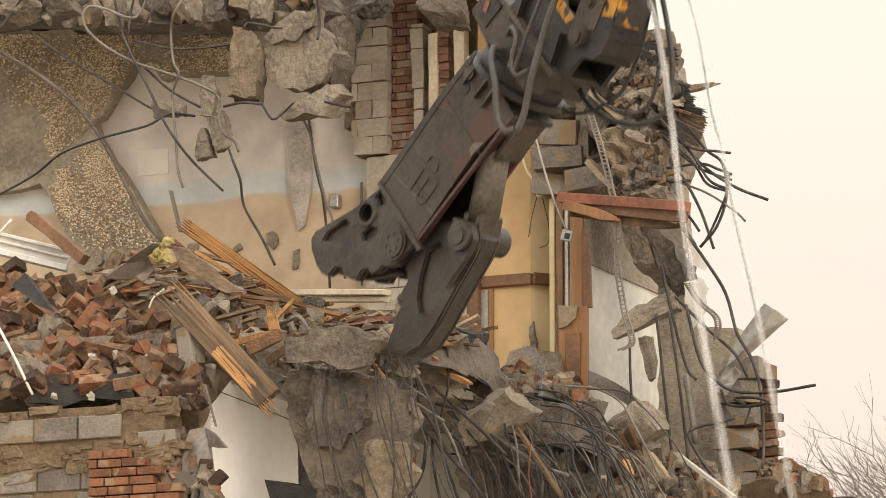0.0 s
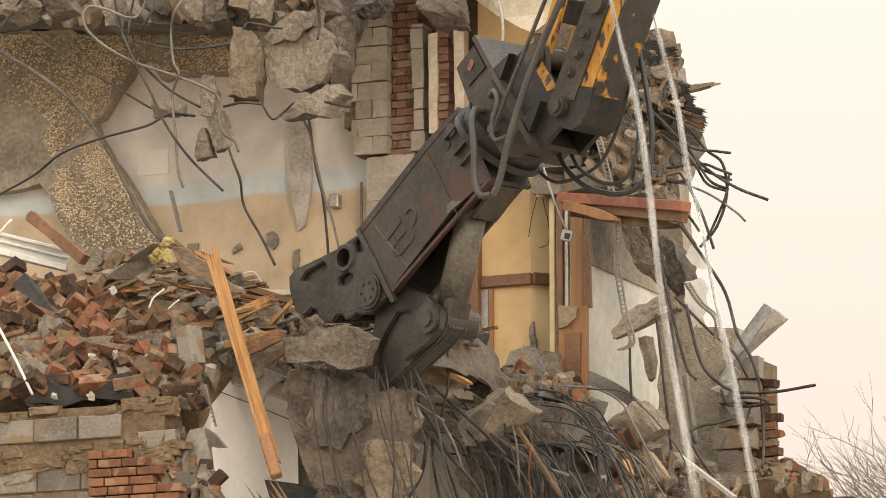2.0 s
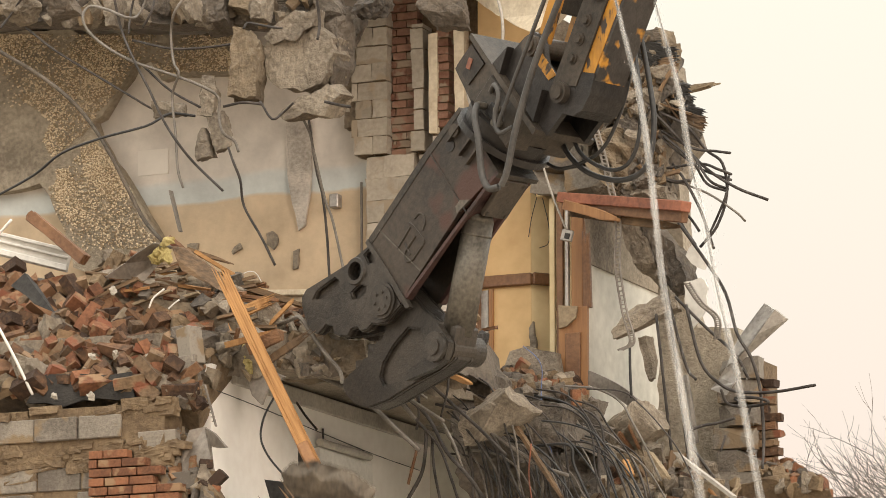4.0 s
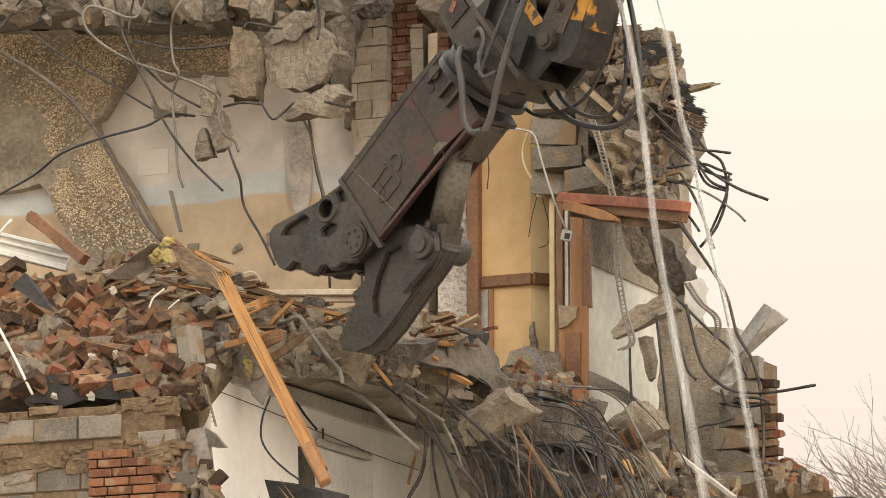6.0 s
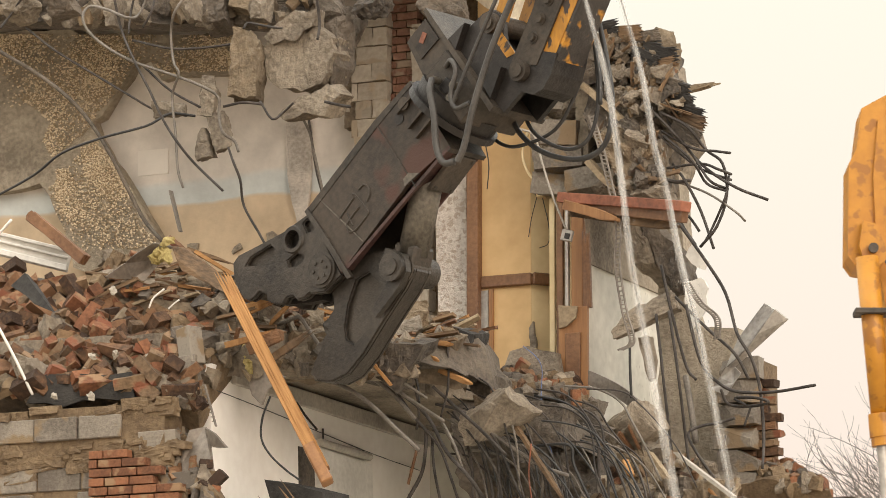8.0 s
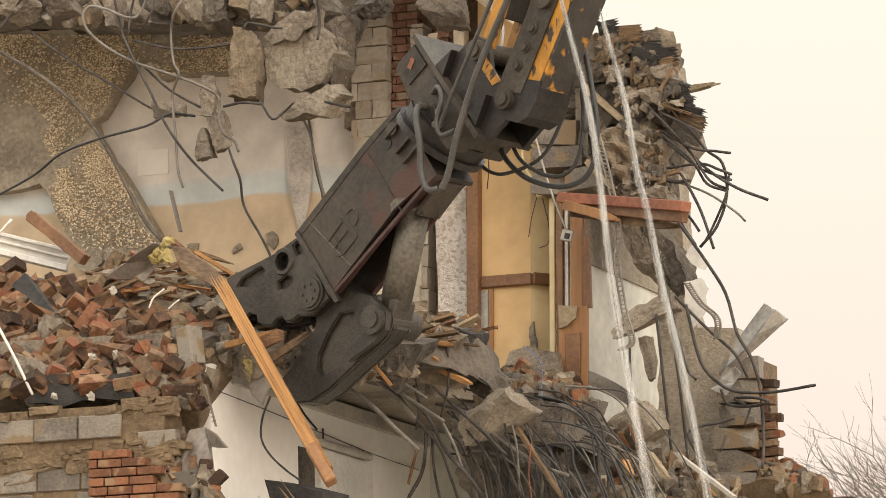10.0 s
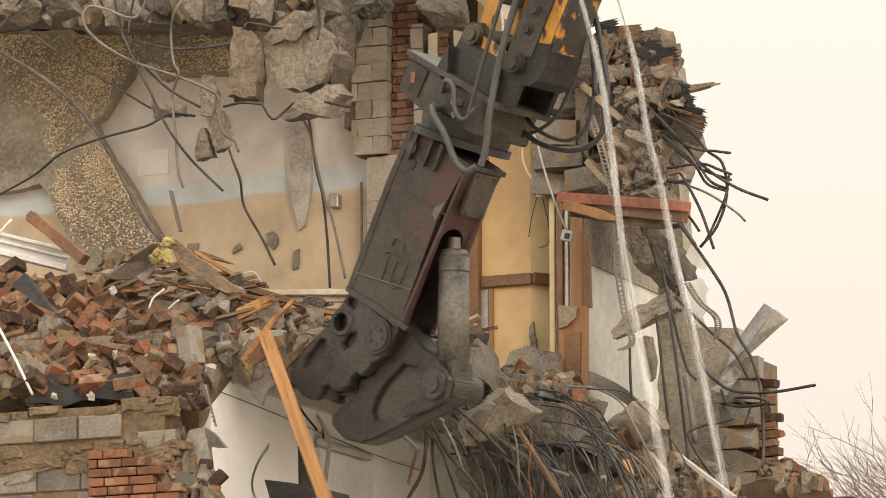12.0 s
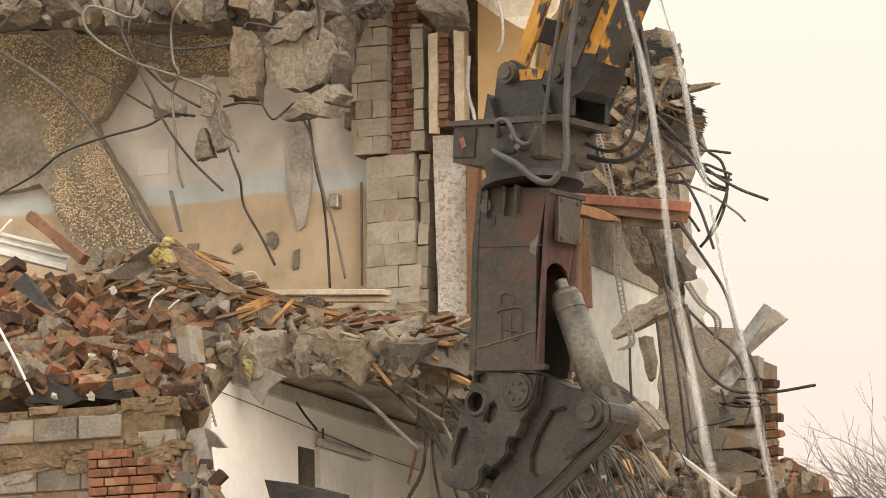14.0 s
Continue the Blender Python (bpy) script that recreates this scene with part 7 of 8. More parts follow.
def riser_hose(parent):
    """Hoses from the rotator up along the arm, about their lower end."""
    bm = bmesh.new()
    tube(bm, [(-0.04, 0, 0.04), (-0.05, 0, 0.18), (0, 0.0, 0.5), (0.04, -0.02, 1.0), (0.02, -0.04, 1.5), (-0.02, -0.06, 2.2)], 0.027, 10, 6)
    h = part("riser_hose", bm, HOSE_GREY, None)
    h.parent = parent
    bm = bmesh.new()
    tube(bm, [(0.26, -0.05, 0.42), (0.24, -0.05, 0.8), (0.20, -0.05, 1.3), (0.14, -0.05, 2.2)], 0.017, 8, 6)
    part("thin_hose", bm, HOSE_GREY, h)
    return h


def water_material():
    m = bpy.data.materials.new("water_spray")
    m.use_nodes = True
    n, l = m.node_tree.nodes, m.node_tree.links
    bsdf = n["Principled BSDF"]
    bsdf.inputs["Base Color"].default_value = (0.86, 0.84, 0.80, 1)
    bsdf.inputs["Roughness"].default_value = 0.25
    tc = n.new("ShaderNodeTexCoord")
    t = n.new("ShaderNodeTexNoise")
    t.inputs["Scale"].default_value, t.inputs["Detail"].default_value = 9.0, 4.0
    stretch = n.new("ShaderNodeMapping")
    stretch.inputs["Scale"].default_value = (2.0, 2.0, 0.18)
    l.new(tc.outputs["Object"], stretch.inputs["Vector"])
    l.new(stretch.outputs[0], t.inputs["Vector"])
    r = n.new("ShaderNodeMapRange")
    r.inputs[1].default_value, r.inputs[2].default_value, r.inputs[3].default_value, r.inputs[4].default_value = 0.30, 0.70, 0.04, 0.17
    l.new(t.outputs[0], r.inputs[0])
    l.new(r.outputs[0], bsdf.inputs["Alpha"])
    return m


WATER = water_material()


def water_jet(pts, seed, label):
    """A falling jet: several strands round one line and drops beside it, more apart as it falls."""
    j = tagged(new("water_jet"), label, "water jet", "dust suppression jets")
    r = random.Random(seed)
    line = rail(pts, 8)
    for k in range(7):
        bm = bmesh.new()
        o = Vector([r.uniform(-1, 1) for _ in range(3)])
        strand = []
        for i, p in enumerate(line):
            f = i / len(line)
            strand.append(p + o * (0.004 + 0.020 * f) + Vector(noise.noise_vector(p * 0.5 + o * 9)) * (0.002 + 0.012 * f))
        a, b = (0, len(strand)) if k < 3 else sorted((r.randrange(0, len(strand) - 8), r.randrange(8, len(strand))))
        if b - a < 5:
            a, b = 0, len(strand)
        tube(bm, strand[a:b], 0.008 if k < 3 else 0.012, 8, 2, taper=1.5)
        for f in bm.faces:
            f.smooth = True
        part("strand", bm, WATER, j)
    bm = bmesh.new()
    for _ in range(420):
        f = r.random() ** 0.6
        p = line[min(int(f * len(line)), len(line) - 1)]
        q = p + Vector([r.gauss(0, 0.012 + 0.045 * f) for _ in range(3)]) + Vector((0, 0, r.uniform(-0.1, 0.1)))
        bmesh.ops.create_icosphere(bm, subdivisions=1, radius=1.0, matrix=Matrix.Translation(q) @ Matrix.Diagonal((0.003, 0.003, r.uniform(0.005, 0.02), 1)))
    tagged(part("spray", bm, WATER, j), kind="stuff")
    return j


def main_boom():
    b = tagged(new("excavator_boom"), "yellow excavator boom with its hydraulic ram", "excavator boom")
    part("boom_box", plate([(0.0, -0.45), (0.016, 0.2), (0.07, 0.3), (0.11, 0.59), (0.4, 0.75), (1.8, 1.3), (1.8, -3.4), (0.55, -3.4), (0.37, -1.8), (0.24, -0.55), (0.05, -0.52)], 0.0, 0.45, 0.012), BOOM_YELLOW, b)
    part("side_plate", plate([(0.20, -0.52), (0.18, 0.1), (0.22, 0.5), (0.45, 0.68), (1.75, 1.15), (1.75, -3.3), (0.60, -3.3), (0.42, -1.7)], -0.03, 0.0, 0.006), BOOM_YELLOW, b)
    part("lug", plate([(0.07, -0.40), (0.10, -0.22), (0.2, -0.25), (0.27, -0.48), (0.2, -0.55), (0.11, -0.53)], -0.1, -0.02, 0.01), BOOM_YELLOW, b)
    bm = bmesh.new()
    disc(bm, 0.165, -0.42, -0.14, -0.08, 0.035, 20)
    part("boom_pin", bm, STEEL_BROWN, b)
    bm = bmesh.new()
    bmesh.ops.create_cone(bm, cap_ends=True, segments=24, radius1=0.070, radius2=0.080, depth=1.12, matrix=pose(0.155, -0.16, -1.05, 0, -4, 0))
    for f in bm.faces:
        f.smooth = len(f.verts) == 4
    part("ram_barrel", bm, BOOM_YELLOW, b)
    bm = bmesh.new()
    bmesh.ops.create_cone(bm, cap_ends=True, segments=24, radius1=0.088, radius2=0.088, depth=0.16, matrix=pose(0.197, -0.16, -1.66, 0, -4, 0))
    bmesh.ops.create_cone(bm, cap_ends=True, segments=24, radius1=0.08, radius2=0.08, depth=0.06, matrix=pose(0.204, -0.16, -1.77, 0, -4, 0))
    part("gland", bm, BOOM_YELLOW, b)
    bm = bmesh.new()
    bmesh.ops.create_cone(bm, cap_ends=True, segments=24, radius1=0.038, radius2=0.038, depth=1.2, matrix=pose(0.235, -0.16, -2.35, 0, -4, 0))
    part("chrome_rod", bm, GALVANISED, b, "bright chrome ram rod")
    bm = bmesh.new()
    span(bm, (0.02, -0.27, -0.90), (0.29, -0.06, -0.86), 0.006)
    part("clamp", bm, STEEL_BROWN, b)
    bm = bmesh.new()
    tube(bm, [(0.27, -0.2, -0.56), (0.28, -0.2, -0.9), (0.29, -0.2, -1.6)], 0.018, 8, 4)
    part("oil_pipe", bm, BOOM_YELLOW, b)
    bm = bmesh.new()
    tube(bm, [(0.24, -0.2, -0.54), (0.32, -0.22, -0.53), (0.5, -0.24, -0.6), (0.9, -0.24, -0.9)], 0.022, 8, 4)
    part("hose", bm, RUBBER, b)
    return b


tool = crusher()
jaw_part, ram_part = moving_jaw(tool), ram(tool)
arm = dipper_arm()
link_part, riser_part = hitch_link(arm), riser_hose(arm)
jet_near = water_jet([(-0.55, 0.3, 0.97), (-0.6, 0.3, 0.78), (-0.77, 0.3, 0.22), (-0.89, 0.3, -0.16), (-1.01, 0.3, -0.8), (-1.13, 0.3, -1.67), (-1.29, 0.3, -2.41), (-1.49, 0.3, -3.34), (-1.62, 0.3, -3.94)], 201, "white falling water jet for dust suppression")
jet_far = water_jet([(-0.61, -0.1, 0.92), (-0.66, -0.1, 0.75), (-0.82, -0.1, 0.27), (-0.94, -0.1, -0.11), (-1.06, -0.1, -0.7), (-1.17, -0.1, -1.03), (-1.31, -0.1, -1.63), (-1.47, -0.1, -2.19), (-1.69, -0.1, -3.09), (-1.88, -0.1, -3.92)], 202, "thin white falling water jet for dust suppression")
boom = main_boom()


def long_beam(name, length, w, h, mat, seed, label, stub=None):
    """A broken timber along its own x, about its middle."""
    b = tagged(new(name), label, "timber")
    r = random.Random(seed)
    bm = bmesh.new()
    splinter(bm, (length / 2, 0, 0), (-length / 2, 0, 0), w, h, r, ragged=0.45)
    part("split_grain", bm, mat, b)
    if stub:
        bm = bmesh.new()
        span(bm, (length / 2 - 0.26, -w * 0.55, -h * 0.9), (length / 2 + 0.10, w * 0.35, h * 0.62), 0.012)
        part("end_block", bm, stub, b)
    return b


raw_beam = long_beam("split_timber_beam", 2.1, 0.11, 0.10, RAW_WOOD, 301, "freshly split orange timber beam leaning on the rubble", DOOR_WOOD)
dark_beam = long_beam("weathered_timber_beam", 1.5, 0.22, 0.09, OLD_WOOD, 302, "grey weathered timber beam split at its end")
bm = bmesh.new()
splinter(bm, (0.1, -0.05, 0.004), (0.98, -0.05, 0.004), 0.11, 0.088, random.Random(305), ragged=0.45)
part("torn_end", bm, RAW_WOOD, dark_beam, "freshly torn orange end")


def slab_curtain():
    """Loose slab and crumbs that hang under the floor edge until they drop; darkened to paint the shade there."""
    s = tagged(new("hanging_slab"), "dusty broken slab hanging under the floor edge, darkened for the shade there", "concrete slab")
    r = random.Random(303)
    for q, mat, label in (([(-0.6, 0.0, 0.67), (-0.3, 0.0, 0.64), (0.11, 0.0, 0.57), (0.51, 0.0, 0.38), (0.62, 0.0, 0.19), (0.41, 0.0, -0.03), (0.49, 0.0, -0.31), (0.36, 0.0, -0.53), (-0.29, 0.0, -0.49), (-0.35, 0.0, -0.12), (-0.5, 0.0, 0.12), (-0.58, 0.0, 0.4)], DUSTY_SHADED_SLAB, ""),
                          ([(0.14, -0.07, -0.07), (0.28, -0.07, 0.06), (0.52, -0.07, -0.04), (0.58, -0.07, -0.27), (0.44, -0.07, -0.45), (0.19, -0.07, -0.48), (0.11, -0.07, -0.29)], AGGREGATE, "pale torn sheet of ceiling plaster"),
                          ([(-0.27, -0.06, 0.6), (-0.07, -0.06, 0.55), (0.13, -0.06, 0.39), (0.11, -0.06, 0.12), (-0.06, -0.06, -0.05), (-0.27, -0.06, 0.05), (-0.37, -0.06, 0.33)], CONCRETE_DARK, "")):
        bm = bmesh.new()
        rough_slab(bm, q, (0.02, 0.07, 0.02), r, 0.05, 0.09, 0.03)
        part("slab", bm, mat, s, label)
    for k in range(12):
        bm = bmesh.new()
        x, lean = r.uniform(-0.35, 0.6), r.uniform(0.05, 0.5)
        tube(bm, [(x, -0.06, 0.62), (x + lean * 0.3 + r.uniform(-0.1, 0.1), -0.11, 0.2), (x + lean * 0.7 + r.uniform(-0.12, 0.12), -0.1, -0.35), (x + lean + r.uniform(-0.15, 0.2), -0.08, -0.85)], r.choice((0.006, 0.008, 0.010)), 6, 4)
        part("bar", bm, REBAR, s)
    return s


curtain = slab_curtain()


def loose_piece(name, label, category, mat, build, seed):
    ob = tagged(new(name), label, category)
    bm = bmesh.new()
    build(bm, random.Random(seed))
    part("body", bm, mat, ob)
    return ob


edge_lump = loose_piece("slab_piece", "dusty broken slab piece at the floor edge that drops", "concrete", DUSTY_SHADED_SLAB, lambda bm, r: rough_slab(bm, [(-0.39, 0, 0.08), (-0.13, 0, 0.14), (0.17, 0, 0.14), (0.33, 0, 0.03), (0.31, 0, -0.19), (0.07, 0, -0.21), (-0.23, 0, -0.12), (-0.37, 0, -0.11)], (0.02, 0.14, 0.02), r, 0.03), 701)
fragment_a = loose_piece("concrete_fragment", "small brown fragment that falls from the edge", "concrete", BRICK_DUSTY, lambda bm, r: chunk(bm, (0, 0, 0), (0.1, 0.1, 0.3), r, None, 0.14, 3, 2), 702)
fragment_b = loose_piece("timber_fragment", "broken board end that falls from the edge", "timber", OLD_WOOD, lambda bm, r: splinter(bm, (0, 0, -0.25), (0, 0, 0.25), 0.06, 0.03, r, (0, 1, 0)), 703)
fragment_c = loose_piece("timber_fragment", "pale splinter that falls from the edge", "timber", RAW_WOOD, lambda bm, r: splinter(bm, (0, 0, -0.3), (0, 0, 0.3), 0.05, 0.025, r, (0, 1, 0)), 704)
lath = loose_piece("dangling_lath", "short raw lath dangling over the slab edge", "timber", RAW_WOOD, lambda bm, r: splinter(bm, (0, 0, -0.2), (0, 0, 0.2), 0.09, 0.03, r, (0, 1, 0)), 705)
conduit = loose_piece("bent_conduit", "bent pale conduit hanging over the slab edge", "conduit", REBAR_PALE, lambda bm, r: tube(bm, [(-0.41, 0.30, 0.24), (-0.23, 0.15, 0.24), (-0.05, 0.00, 0.23), (0.04, 0.00, 0.11), (0.18, 0.00, -0.08), (0.31, 0.00, -0.23), (0.34, 0.00, -0.34)], 0.018, 8, 6), 706)

loop_cable = loose_piece("hanging_cable", "black cable hanging in a bow before the white wall", "cable", RUBBER, lambda bm, r: tube(bm, [(0.0, 0.0, 0.0), (-0.07, 0.0, -0.17), (-0.08, 0.0, -0.34), (0.0, 0.0, -0.48), (0.14, 0.0, -0.61), (0.28, 0.0, -0.71)], 0.009, 8, 6), 707)


# ---- motions ----
HITCH = (0.04, -0.057)  # the arm's pin in the tool's side view


def heading(x, y, z, lean, yaw):
    """A pose of the tool or arm: its place, its lean and the way that it faces."""
    return pose(x, y, z, 0, -lean, yaw)


def timber(x, y, z, dx, dy, dz):
    """A pose of a timber: its middle and the way along it."""
    d = Vector((dx, dy, dz)).normalized()
    s = Vector((0.41, -0.91, 0.0)).cross(d).normalized()
    return Matrix.Translation((x, y, z)) @ Matrix((d, s, d.cross(s))).transposed().to_4x4()


def motions():
    # seconds, pin place, lean, jaw opening, heading of the arm
    steps = [
        (0.0, 1.495, -0.208, 10.013, 47.5, 43.9, 158.3),
        (0.5, 1.276, -0.130, 9.484, 49.9, 47.6, 157.9),
        (1.0, 1.279, -0.131, 9.532, 51.6, 46.3, 157.7),
        (1.5, 1.292, -0.136, 9.550, 52.4, 37.7, 158.0),
        (2.0, 1.296, -0.137, 9.485, 52.0, 28.0, 157.6),
        (2.5, 1.327, -0.148, 9.431, 51.7, 16.8, 157.4),
        (3.0, 1.309, -0.142, 9.447, 51.0, 5.4, 157.3),
        (5.3, 1.328, -0.149, 9.991, 42.2, 27.1, 157.9),
        (5.5, 1.292, -0.136, 10.041, 42.9, 30.1, 159.2),
        (6.0, 1.176, -0.095, 10.038, 48.4, 38.2, 160.8),
        (6.5, 1.001, -0.032, 10.101, 52.3, 42.6, 162.5),
        (7.0, 0.861, 0.017, 10.092, 52.1, 43.0, 163.8),
        (7.5, 0.901, 0.003, 9.948, 47.5, 42.6, 163.5),
        (8.0, 0.896, 0.005, 9.832, 47.8, 43.0, 163.4),
        (10.3, 0.742, 0.059, 9.627, 49.0, 21.4, 161.5),
        (10.5, 0.789, 0.043, 9.639, 48.5, 18.4, 161.3),
        (11.0, 0.771, 0.049, 9.726, 46.5, 8.8, 160.9),
        (11.5, 0.732, 0.063, 9.889, 42.1, -2.9, 161.3),
        (12.0, 0.847, 0.022, 9.932, 26.8, -10.0, 161.9),
        (12.5, 0.932, -0.008, 10.051, 15.4, -14.0, 162.3),
        (13.0, 1.035, -0.045, 10.036, 3.4, -17.2, 162.2),
        (13.5, 1.153, -0.086, 9.849, 1.3, -17.9, 162.3),
        (14.0, 1.263, -0.126, 9.804, 0.6, -17.9, 162.8),
    ]
    walk(tool, [(t, heading(x, y, z, lean, yaw)) for t, x, y, z, lean, gape, yaw in steps])
    arms = []
    for t, x, y, z, lean, gape, yaw in steps:
        c, s = math.cos(radians(lean)), math.sin(radians(lean))
        arms.append((t, heading(x, y, z, 0.0, yaw) @ pose(HITCH[0] * c - HITCH[1] * s, 0, HITCH[0] * s + HITCH[1] * c)))
    walk(arm, arms)
    for jet in (jet_near, jet_far):
        walk(jet, arms)
    walk(jaw_part, [(t, pose(0.48, 0, -2.517, 0, gape, 0)) for t, x, y, z, lean, gape, yaw in steps])
    rams, links, risers = [], [], []
    for t, x, y, z, lean, gape, yaw in steps:
        px, pz = 0.48 - 0.762 * math.cos(radians(gape)), -2.517 + 0.762 * math.sin(radians(gape))
        rams.append((t, pose(px, 0, pz, 0, math.degrees(math.atan2(0.42 - px, -1.22 - pz)), 0)))
        c, s = math.cos(radians(lean)), math.sin(radians(lean))
        ax, az = HITCH[0] * c - HITCH[1] * s, HITCH[0] * s + HITCH[1] * c
        lx, lz = 0.56 * c - 0.01 * s - ax, 0.56 * s + 0.01 * c - az
        links.append((t, pose(lx, 0, lz, 0, math.degrees(math.atan2(-0.35 - lx, 1.9 - lz)), 0)))
        hx, hz = -0.12 * c + 0.93 * s - ax, -0.12 * s - 0.93 * c - az
        risers.append((t, pose(hx, 0.44, hz, 0, math.degrees(math.atan2(-0.45 - hx, 1.3 - hz)), 0)))
    walk(ram_part, rams)
    walk(link_part, links)
    walk(riser_part, risers)
    walk(raw_beam, [
        (0.0, timber(-2.61, 2.00, 8.80, 0.66, 1.25, -0.66)),
        (0.5, timber(-2.55, 1.90, 8.76, 0.70, 1.21, -0.72)),
        (0.8, timber(-2.45, 1.40, 8.40, -0.03, 1.47, -0.90)),
        (1.0, timber(-2.30, 1.00, 8.12, -0.30, 1.37, -1.21)),
        (1.2, timber(-2.17, 0.70, 8.30, -0.13, 1.18, -1.40)),
        (1.5, timber(-2.17, 0.50, 8.45, 0.31, 0.58, -1.75)),
        (1.8, timber(-2.09, 0.45, 8.17, 0.63, 0.00, -1.96)),
        (2.1, timber(-1.95, 0.40, 7.86, 0.68, 0.00, -2.03)),
        (2.5, timber(-1.84, 0.40, 7.80, 0.85, 0.00, -1.98)),
        (3.0, timber(-1.80, 0.40, 7.80, 0.93, 0.00, -1.92)),
        (5.3, timber(-1.75, 0.40, 7.77, 1.02, 0.00, -1.88)),
        (8.0, timber(-1.73, 0.40, 7.77, 1.04, 0.00, -1.89)),
        (8.2, timber(-1.72, 0.40, 7.76, 1.04, 0.00, -1.89)),
        (10.3, timber(-1.74, 0.40, 7.74, 1.25, 0.00, -2.03)),
        (11.0, timber(-1.73, 0.40, 7.72, 1.28, 0.00, -2.04)),
        (11.3, timber(-1.71, 0.40, 7.72, 1.28, 0.00, -2.05)),
        (11.5, timber(-1.61, 0.40, 7.78, 1.23, 0.00, -2.00)),
        (11.7, timber(-1.54, 0.40, 7.72, 1.12, 0.00, -2.11)),
        (11.9, timber(-1.48, 0.40, 7.53, 0.92, 0.00, -1.97)),
        (12.1, timber(-1.42, 0.35, 6.79, 0.62, 0.00, -1.95)),
        (12.3, timber(-1.38, 0.30, 5.56, 0.31, 0.00, -1.99)),
        (12.5, timber(-1.27, 0.20, 3.86, -0.12, 0.73, -1.77)),
        (12.7, timber(-1.26, 0.20, 1.33, 0.03, 0.40, -1.89)),
        (14.0, timber(-1.26, 0.20, 1.29, 0.03, 0.40, -1.89)),
    ])
    walk(dark_beam, [
        (0.0, timber(-2.20, 0.35, 7.99, 1.21, 0.00, -1.25)),
        (0.4, timber(-2.20, 0.35, 8.03, 1.18, 0.00, -1.22)),
        (0.6, timber(-2.16, 0.35, 7.92, 1.05, 0.00, -1.26)),
        (0.8, timber(-1.97, 0.30, 7.81, 1.05, 0.00, -1.72)),
        (1.0, timber(-1.74, 0.30, 7.45, 0.93, 0.00, -1.56)),
        (1.2, timber(-1.54, 0.25, 7.24, 0.86, 0.00, -1.43)),
        (1.5, timber(-1.50, 0.25, 6.98, 0.76, 0.00, -1.34)),
        (1.8, timber(-1.40, 0.20, 6.52, 0.82, 0.00, -1.26)),
        (2.1, timber(-1.22, 0.20, 6.10, 0.68, 0.39, -1.16)),
        (3.0, timber(-1.11, 0.20, 6.10, 0.73, 0.42, -1.09)),
        (11.3, timber(-1.11, 0.20, 6.10, 0.73, 0.42, -1.09)),
        (11.8, timber(-1.14, 0.20, 5.63, 0.80, 0.00, -1.29)),
        (12.1, timber(-1.13, 0.20, 4.34, 0.70, 0.00, -1.35)),
        (12.4, timber(-1.14, 0.20, 2.02, 0.54, 0.00, -1.38)),
        (14.0, timber(-1.14, 0.20, 1.98, 0.54, 0.00, -1.38)),
    ])
    walk(curtain, [
        (0.0, pose(-1.10, 0.62, 7.08, 0, 0, 0)),
        (3.2, pose(-1.10, 0.62, 7.08, 0, 0, 0)),
        (3.6, pose(-1.10, 0.62, 6.58, 12, 4, 0)),
        (4.1, pose(-1.10, 0.52, 4.48, 40, 10, 0)),
        (4.5, pose(-1.10, 0.52, 2.08, 70, 14, 0)),
        (4.8, pose(-1.10, 0.52, 1.00, 80, 14, 0)),
        (14.0, pose(-1.10, 0.52, 1.00, 80, 14, 0)),
    ])
    walk(edge_lump, [
        (0.0, pose(-1.14, 0.35, 7.86)),
        (3.2, pose(-1.14, 0.35, 7.86)),
        (3.6, pose(-1.14, 0.33, 7.60, 12, 8, 0)),
        (4.0, pose(-1.14, 0.30, 6.66, 40, 16, 0)),
        (4.4, pose(-1.14, 0.28, 4.96, 70, 24, 0)),
        (4.8, pose(-1.14, 0.25, 2.10, 85, 30, 0)),
        (14.0, pose(-1.14, 0.25, 2.10, 85, 30, 0)),
    ])
    walk(fragment_a, [
        (0.0, pose(-1.82, 0.55, 7.96, 0, 70, 0)),
        (11.8, pose(-1.82, 0.55, 7.96, 0, 70, 0)),
        (12.1, pose(-1.79, 0.55, 7.80, 0, 50, 0)),
        (12.3, pose(-1.75, 0.55, 7.57, 0, 20, 0)),
        (12.5, pose(-1.72, 0.55, 7.31, 0, 0, 0)),
        (12.8, pose(-1.69, 0.55, 6.60, 0, -20, 0)),
        (13.2, pose(-1.67, 0.55, 4.78, 0, -60, 0)),
        (13.6, pose(-1.65, 0.55, 2.11, 0, -90, 0)),
        (14.0, pose(-1.65, 0.55, 2.11, 0, -90, 0)),
    ])
    walk(fragment_b, [
        (0.0, pose(-1.62, 0.60, 7.93, 0, 60, 0)),
        (11.8, pose(-1.62, 0.60, 7.93, 0, 60, 0)),
        (12.1, pose(-1.58, 0.60, 7.75, 0, 40, 0)),
        (12.3, pose(-1.55, 0.60, 7.56, 0, 15, 0)),
        (12.5, pose(-1.52, 0.60, 7.21, 0, 0, 0)),
        (12.8, pose(-1.49, 0.60, 6.41, 0, -10, 0)),
        (13.2, pose(-1.47, 0.60, 4.32, 0, -30, 0)),
        (13.6, pose(-1.46, 0.60, 2.11, 0, -50, 0)),
        (14.0, pose(-1.46, 0.60, 2.11, 0, -50, 0)),
    ])
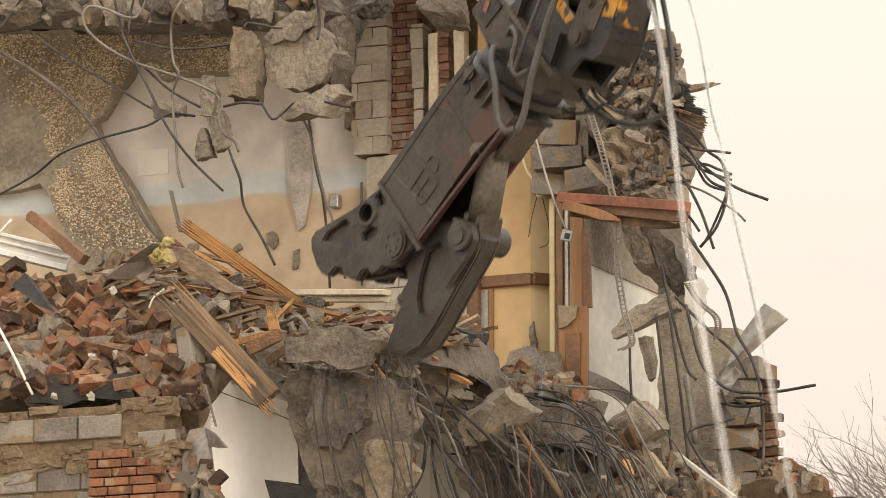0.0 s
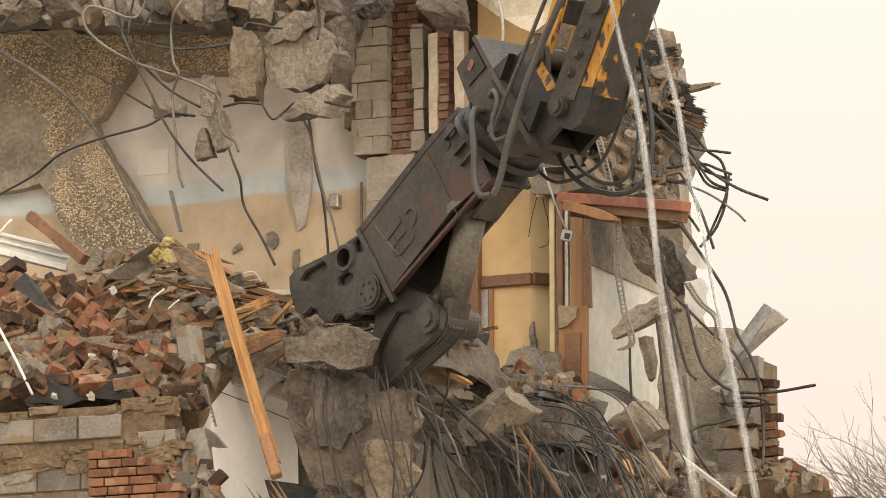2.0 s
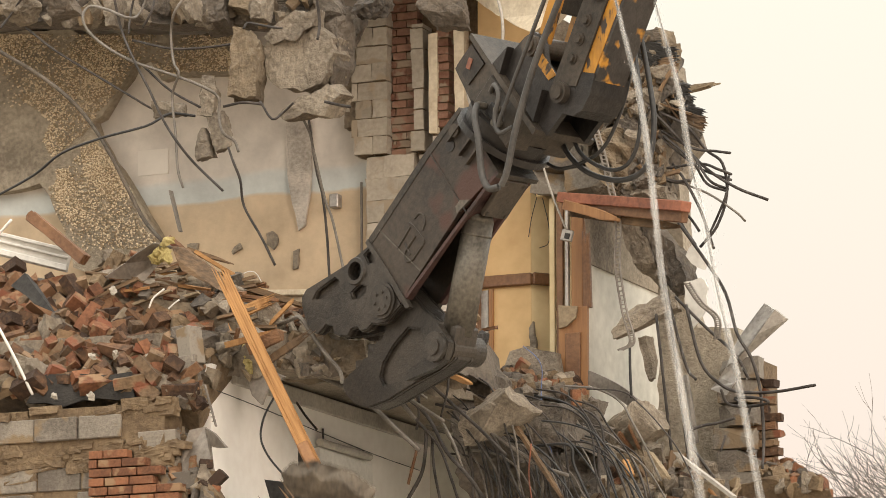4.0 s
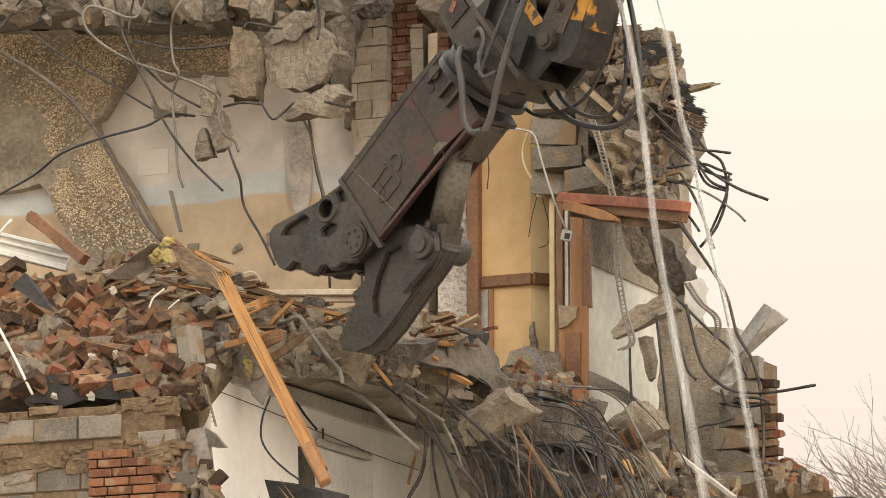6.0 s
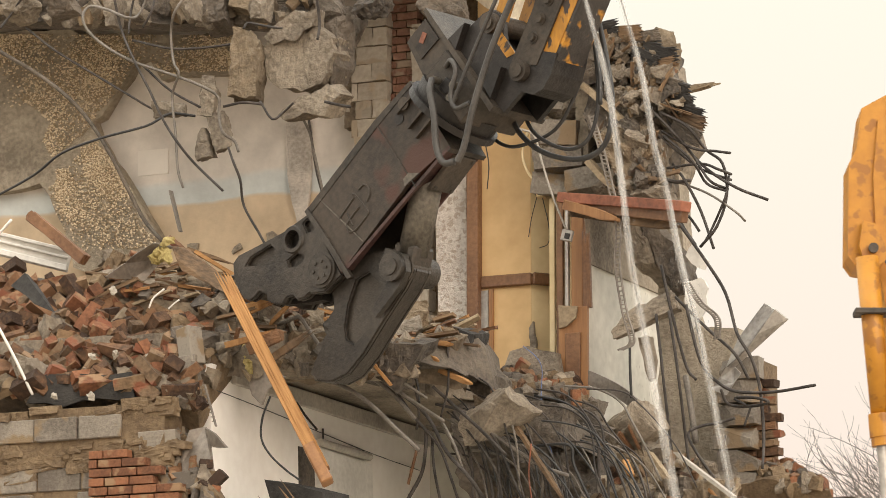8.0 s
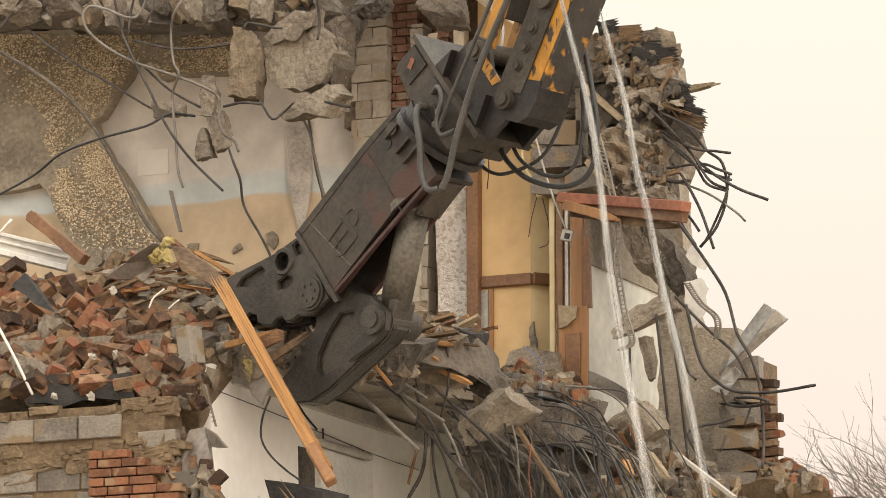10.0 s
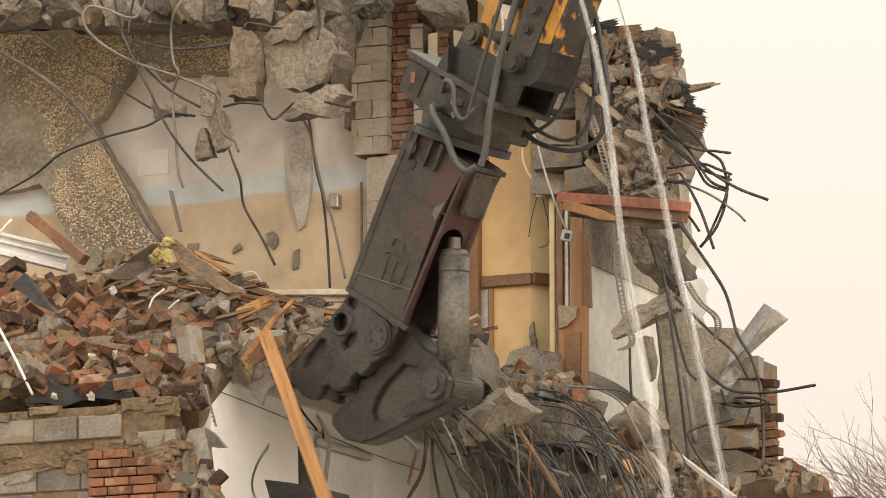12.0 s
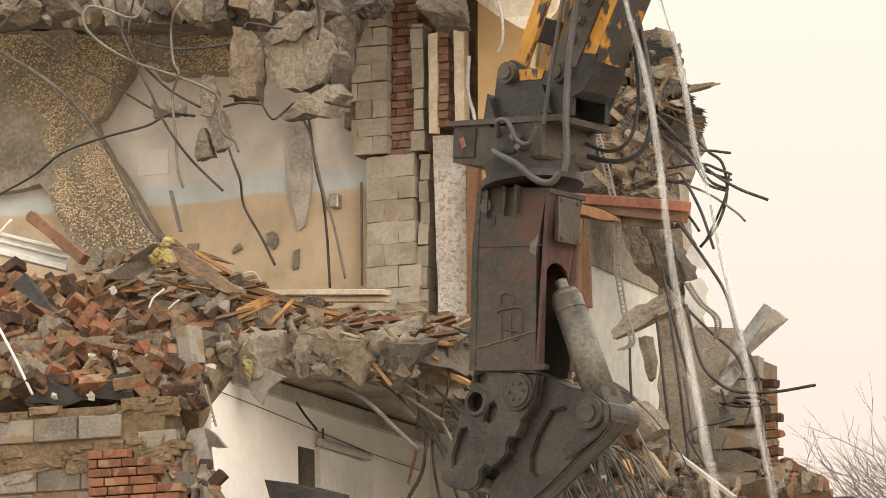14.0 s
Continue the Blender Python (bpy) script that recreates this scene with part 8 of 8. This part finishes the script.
    walk(fragment_c, [
        (0.0, pose(-1.93, 0.60, 8.02, 0, 80, 0)),
        (11.6, pose(-1.93, 0.60, 8.02, 0, 80, 0)),
        (11.9, pose(-1.89, 0.60, 8.05, 0, 50, 0)),
        (12.1, pose(-1.85, 0.60, 8.05, 0, 35, 0)),
        (12.3, pose(-1.87, 0.60, 7.91, 0, 30, 0)),
        (12.5, pose(-1.95, 0.60, 7.82, 0, 20, 0)),
        (12.7, pose(-1.92, 0.60, 7.26, 0, 10, 0)),
        (13.0, pose(-1.91, 0.60, 5.70, 0, 0, 0)),
        (13.5, pose(-1.88, 0.60, 2.11, 0, 0, 0)),
        (14.0, pose(-1.88, 0.60, 2.11, 0, 0, 0)),
    ])
    walk(lath, [
        (0.0, pose(-1.95, 0.95, 8.18, 0, -14, 0)),
        (0.4, pose(-1.94, 0.95, 8.19, 0, -12, 0)),
        (0.6, pose(-1.95, 0.95, 8.11, 0, -8, 0)),
        (0.8, pose(-1.87, 0.95, 8.31, 0, 10, 0)),
        (1.0, pose(-2.02, 0.95, 8.32, 0, 40, 0)),
        (1.2, pose(-2.10, 0.95, 8.35, 0, 70, 0)),
        (14.0, pose(-2.10, 0.95, 8.35, 0, 70, 0)),
    ])
    walk(conduit, [
        (0.0, pose(-1.66, 0.95, 7.99, 0, 0, 0)),
        (10.0, pose(-1.66, 0.95, 7.99, 0, 0, 0)),
        (10.4, pose(-1.58, 0.95, 7.92, 0, 4, 0)),
        (11.3, pose(-1.56, 0.95, 7.85, 0, 6, 0)),
        (11.7, pose(-1.56, 0.95, 7.61, 0, 20, 0)),
        (12.1, pose(-1.55, 0.95, 6.64, 0, 50, 0)),
        (12.5, pose(-1.54, 0.95, 4.35, 0, 70, 0)),
        (12.9, pose(-1.52, 0.95, 2.11, 0, 80, 0)),
        (14.0, pose(-1.52, 0.95, 2.11, 0, 80, 0)),
    ])
    walk(loop_cable, [
        (0.0, pose(-1.43, 0.75, 7.54, 0, -35, 0)),
        (3.2, pose(-1.43, 0.75, 7.54, 0, -35, 0)),
        (3.9, pose(-1.80, 0.72, 7.54, 0, 8, 0)),
        (4.5, pose(-1.85, 0.70, 7.54, 0, -3, 0)),
        (5.3, pose(-1.85, 0.70, 7.54)),
        (11.7, pose(-1.85, 0.70, 7.54)),
        (12.1, pose(-1.85, 0.68, 6.84, 0, 20, 0)),
        (12.5, pose(-1.85, 0.64, 4.64, 0, 45, 0)),
        (12.9, pose(-1.85, 0.60, 2.10, 0, 70, 0)),
        (14.0, pose(-1.85, 0.60, 2.10, 0, 70, 0)),
    ])
    walk(boom, [
        (0.0, pose(5.17, -2.62, 8.06, 0, 0, 24)),
        (6.6, pose(4.89, -2.75, 8.06, 0, 0, 24)),
        (7.0, pose(4.71, -2.83, 8.06, 0, 0, 24)),
        (7.2, pose(4.64, -2.86, 8.06, 0, 0, 24)),
        (7.5, pose(4.55, -2.90, 8.06, 0, 0, 24)),
        (7.8, pose(4.48, -2.93, 8.06, 0, 0, 24)),
        (8.2, pose(4.29, -3.02, 8.06, 0, 0, 24)),
        (8.8, pose(4.22, -3.05, 8.06, 0, 0, 24)),
        (9.4, pose(4.32, -3.00, 8.06, 0, 0, 24)),
        (10.0, pose(4.74, -2.81, 8.06, 0, 0, 24)),
        (10.3, pose(4.89, -2.75, 8.06, 0, 0, 24)),
        (14.0, pose(5.17, -2.62, 8.06, 0, 0, 24)),
    ])


motions()
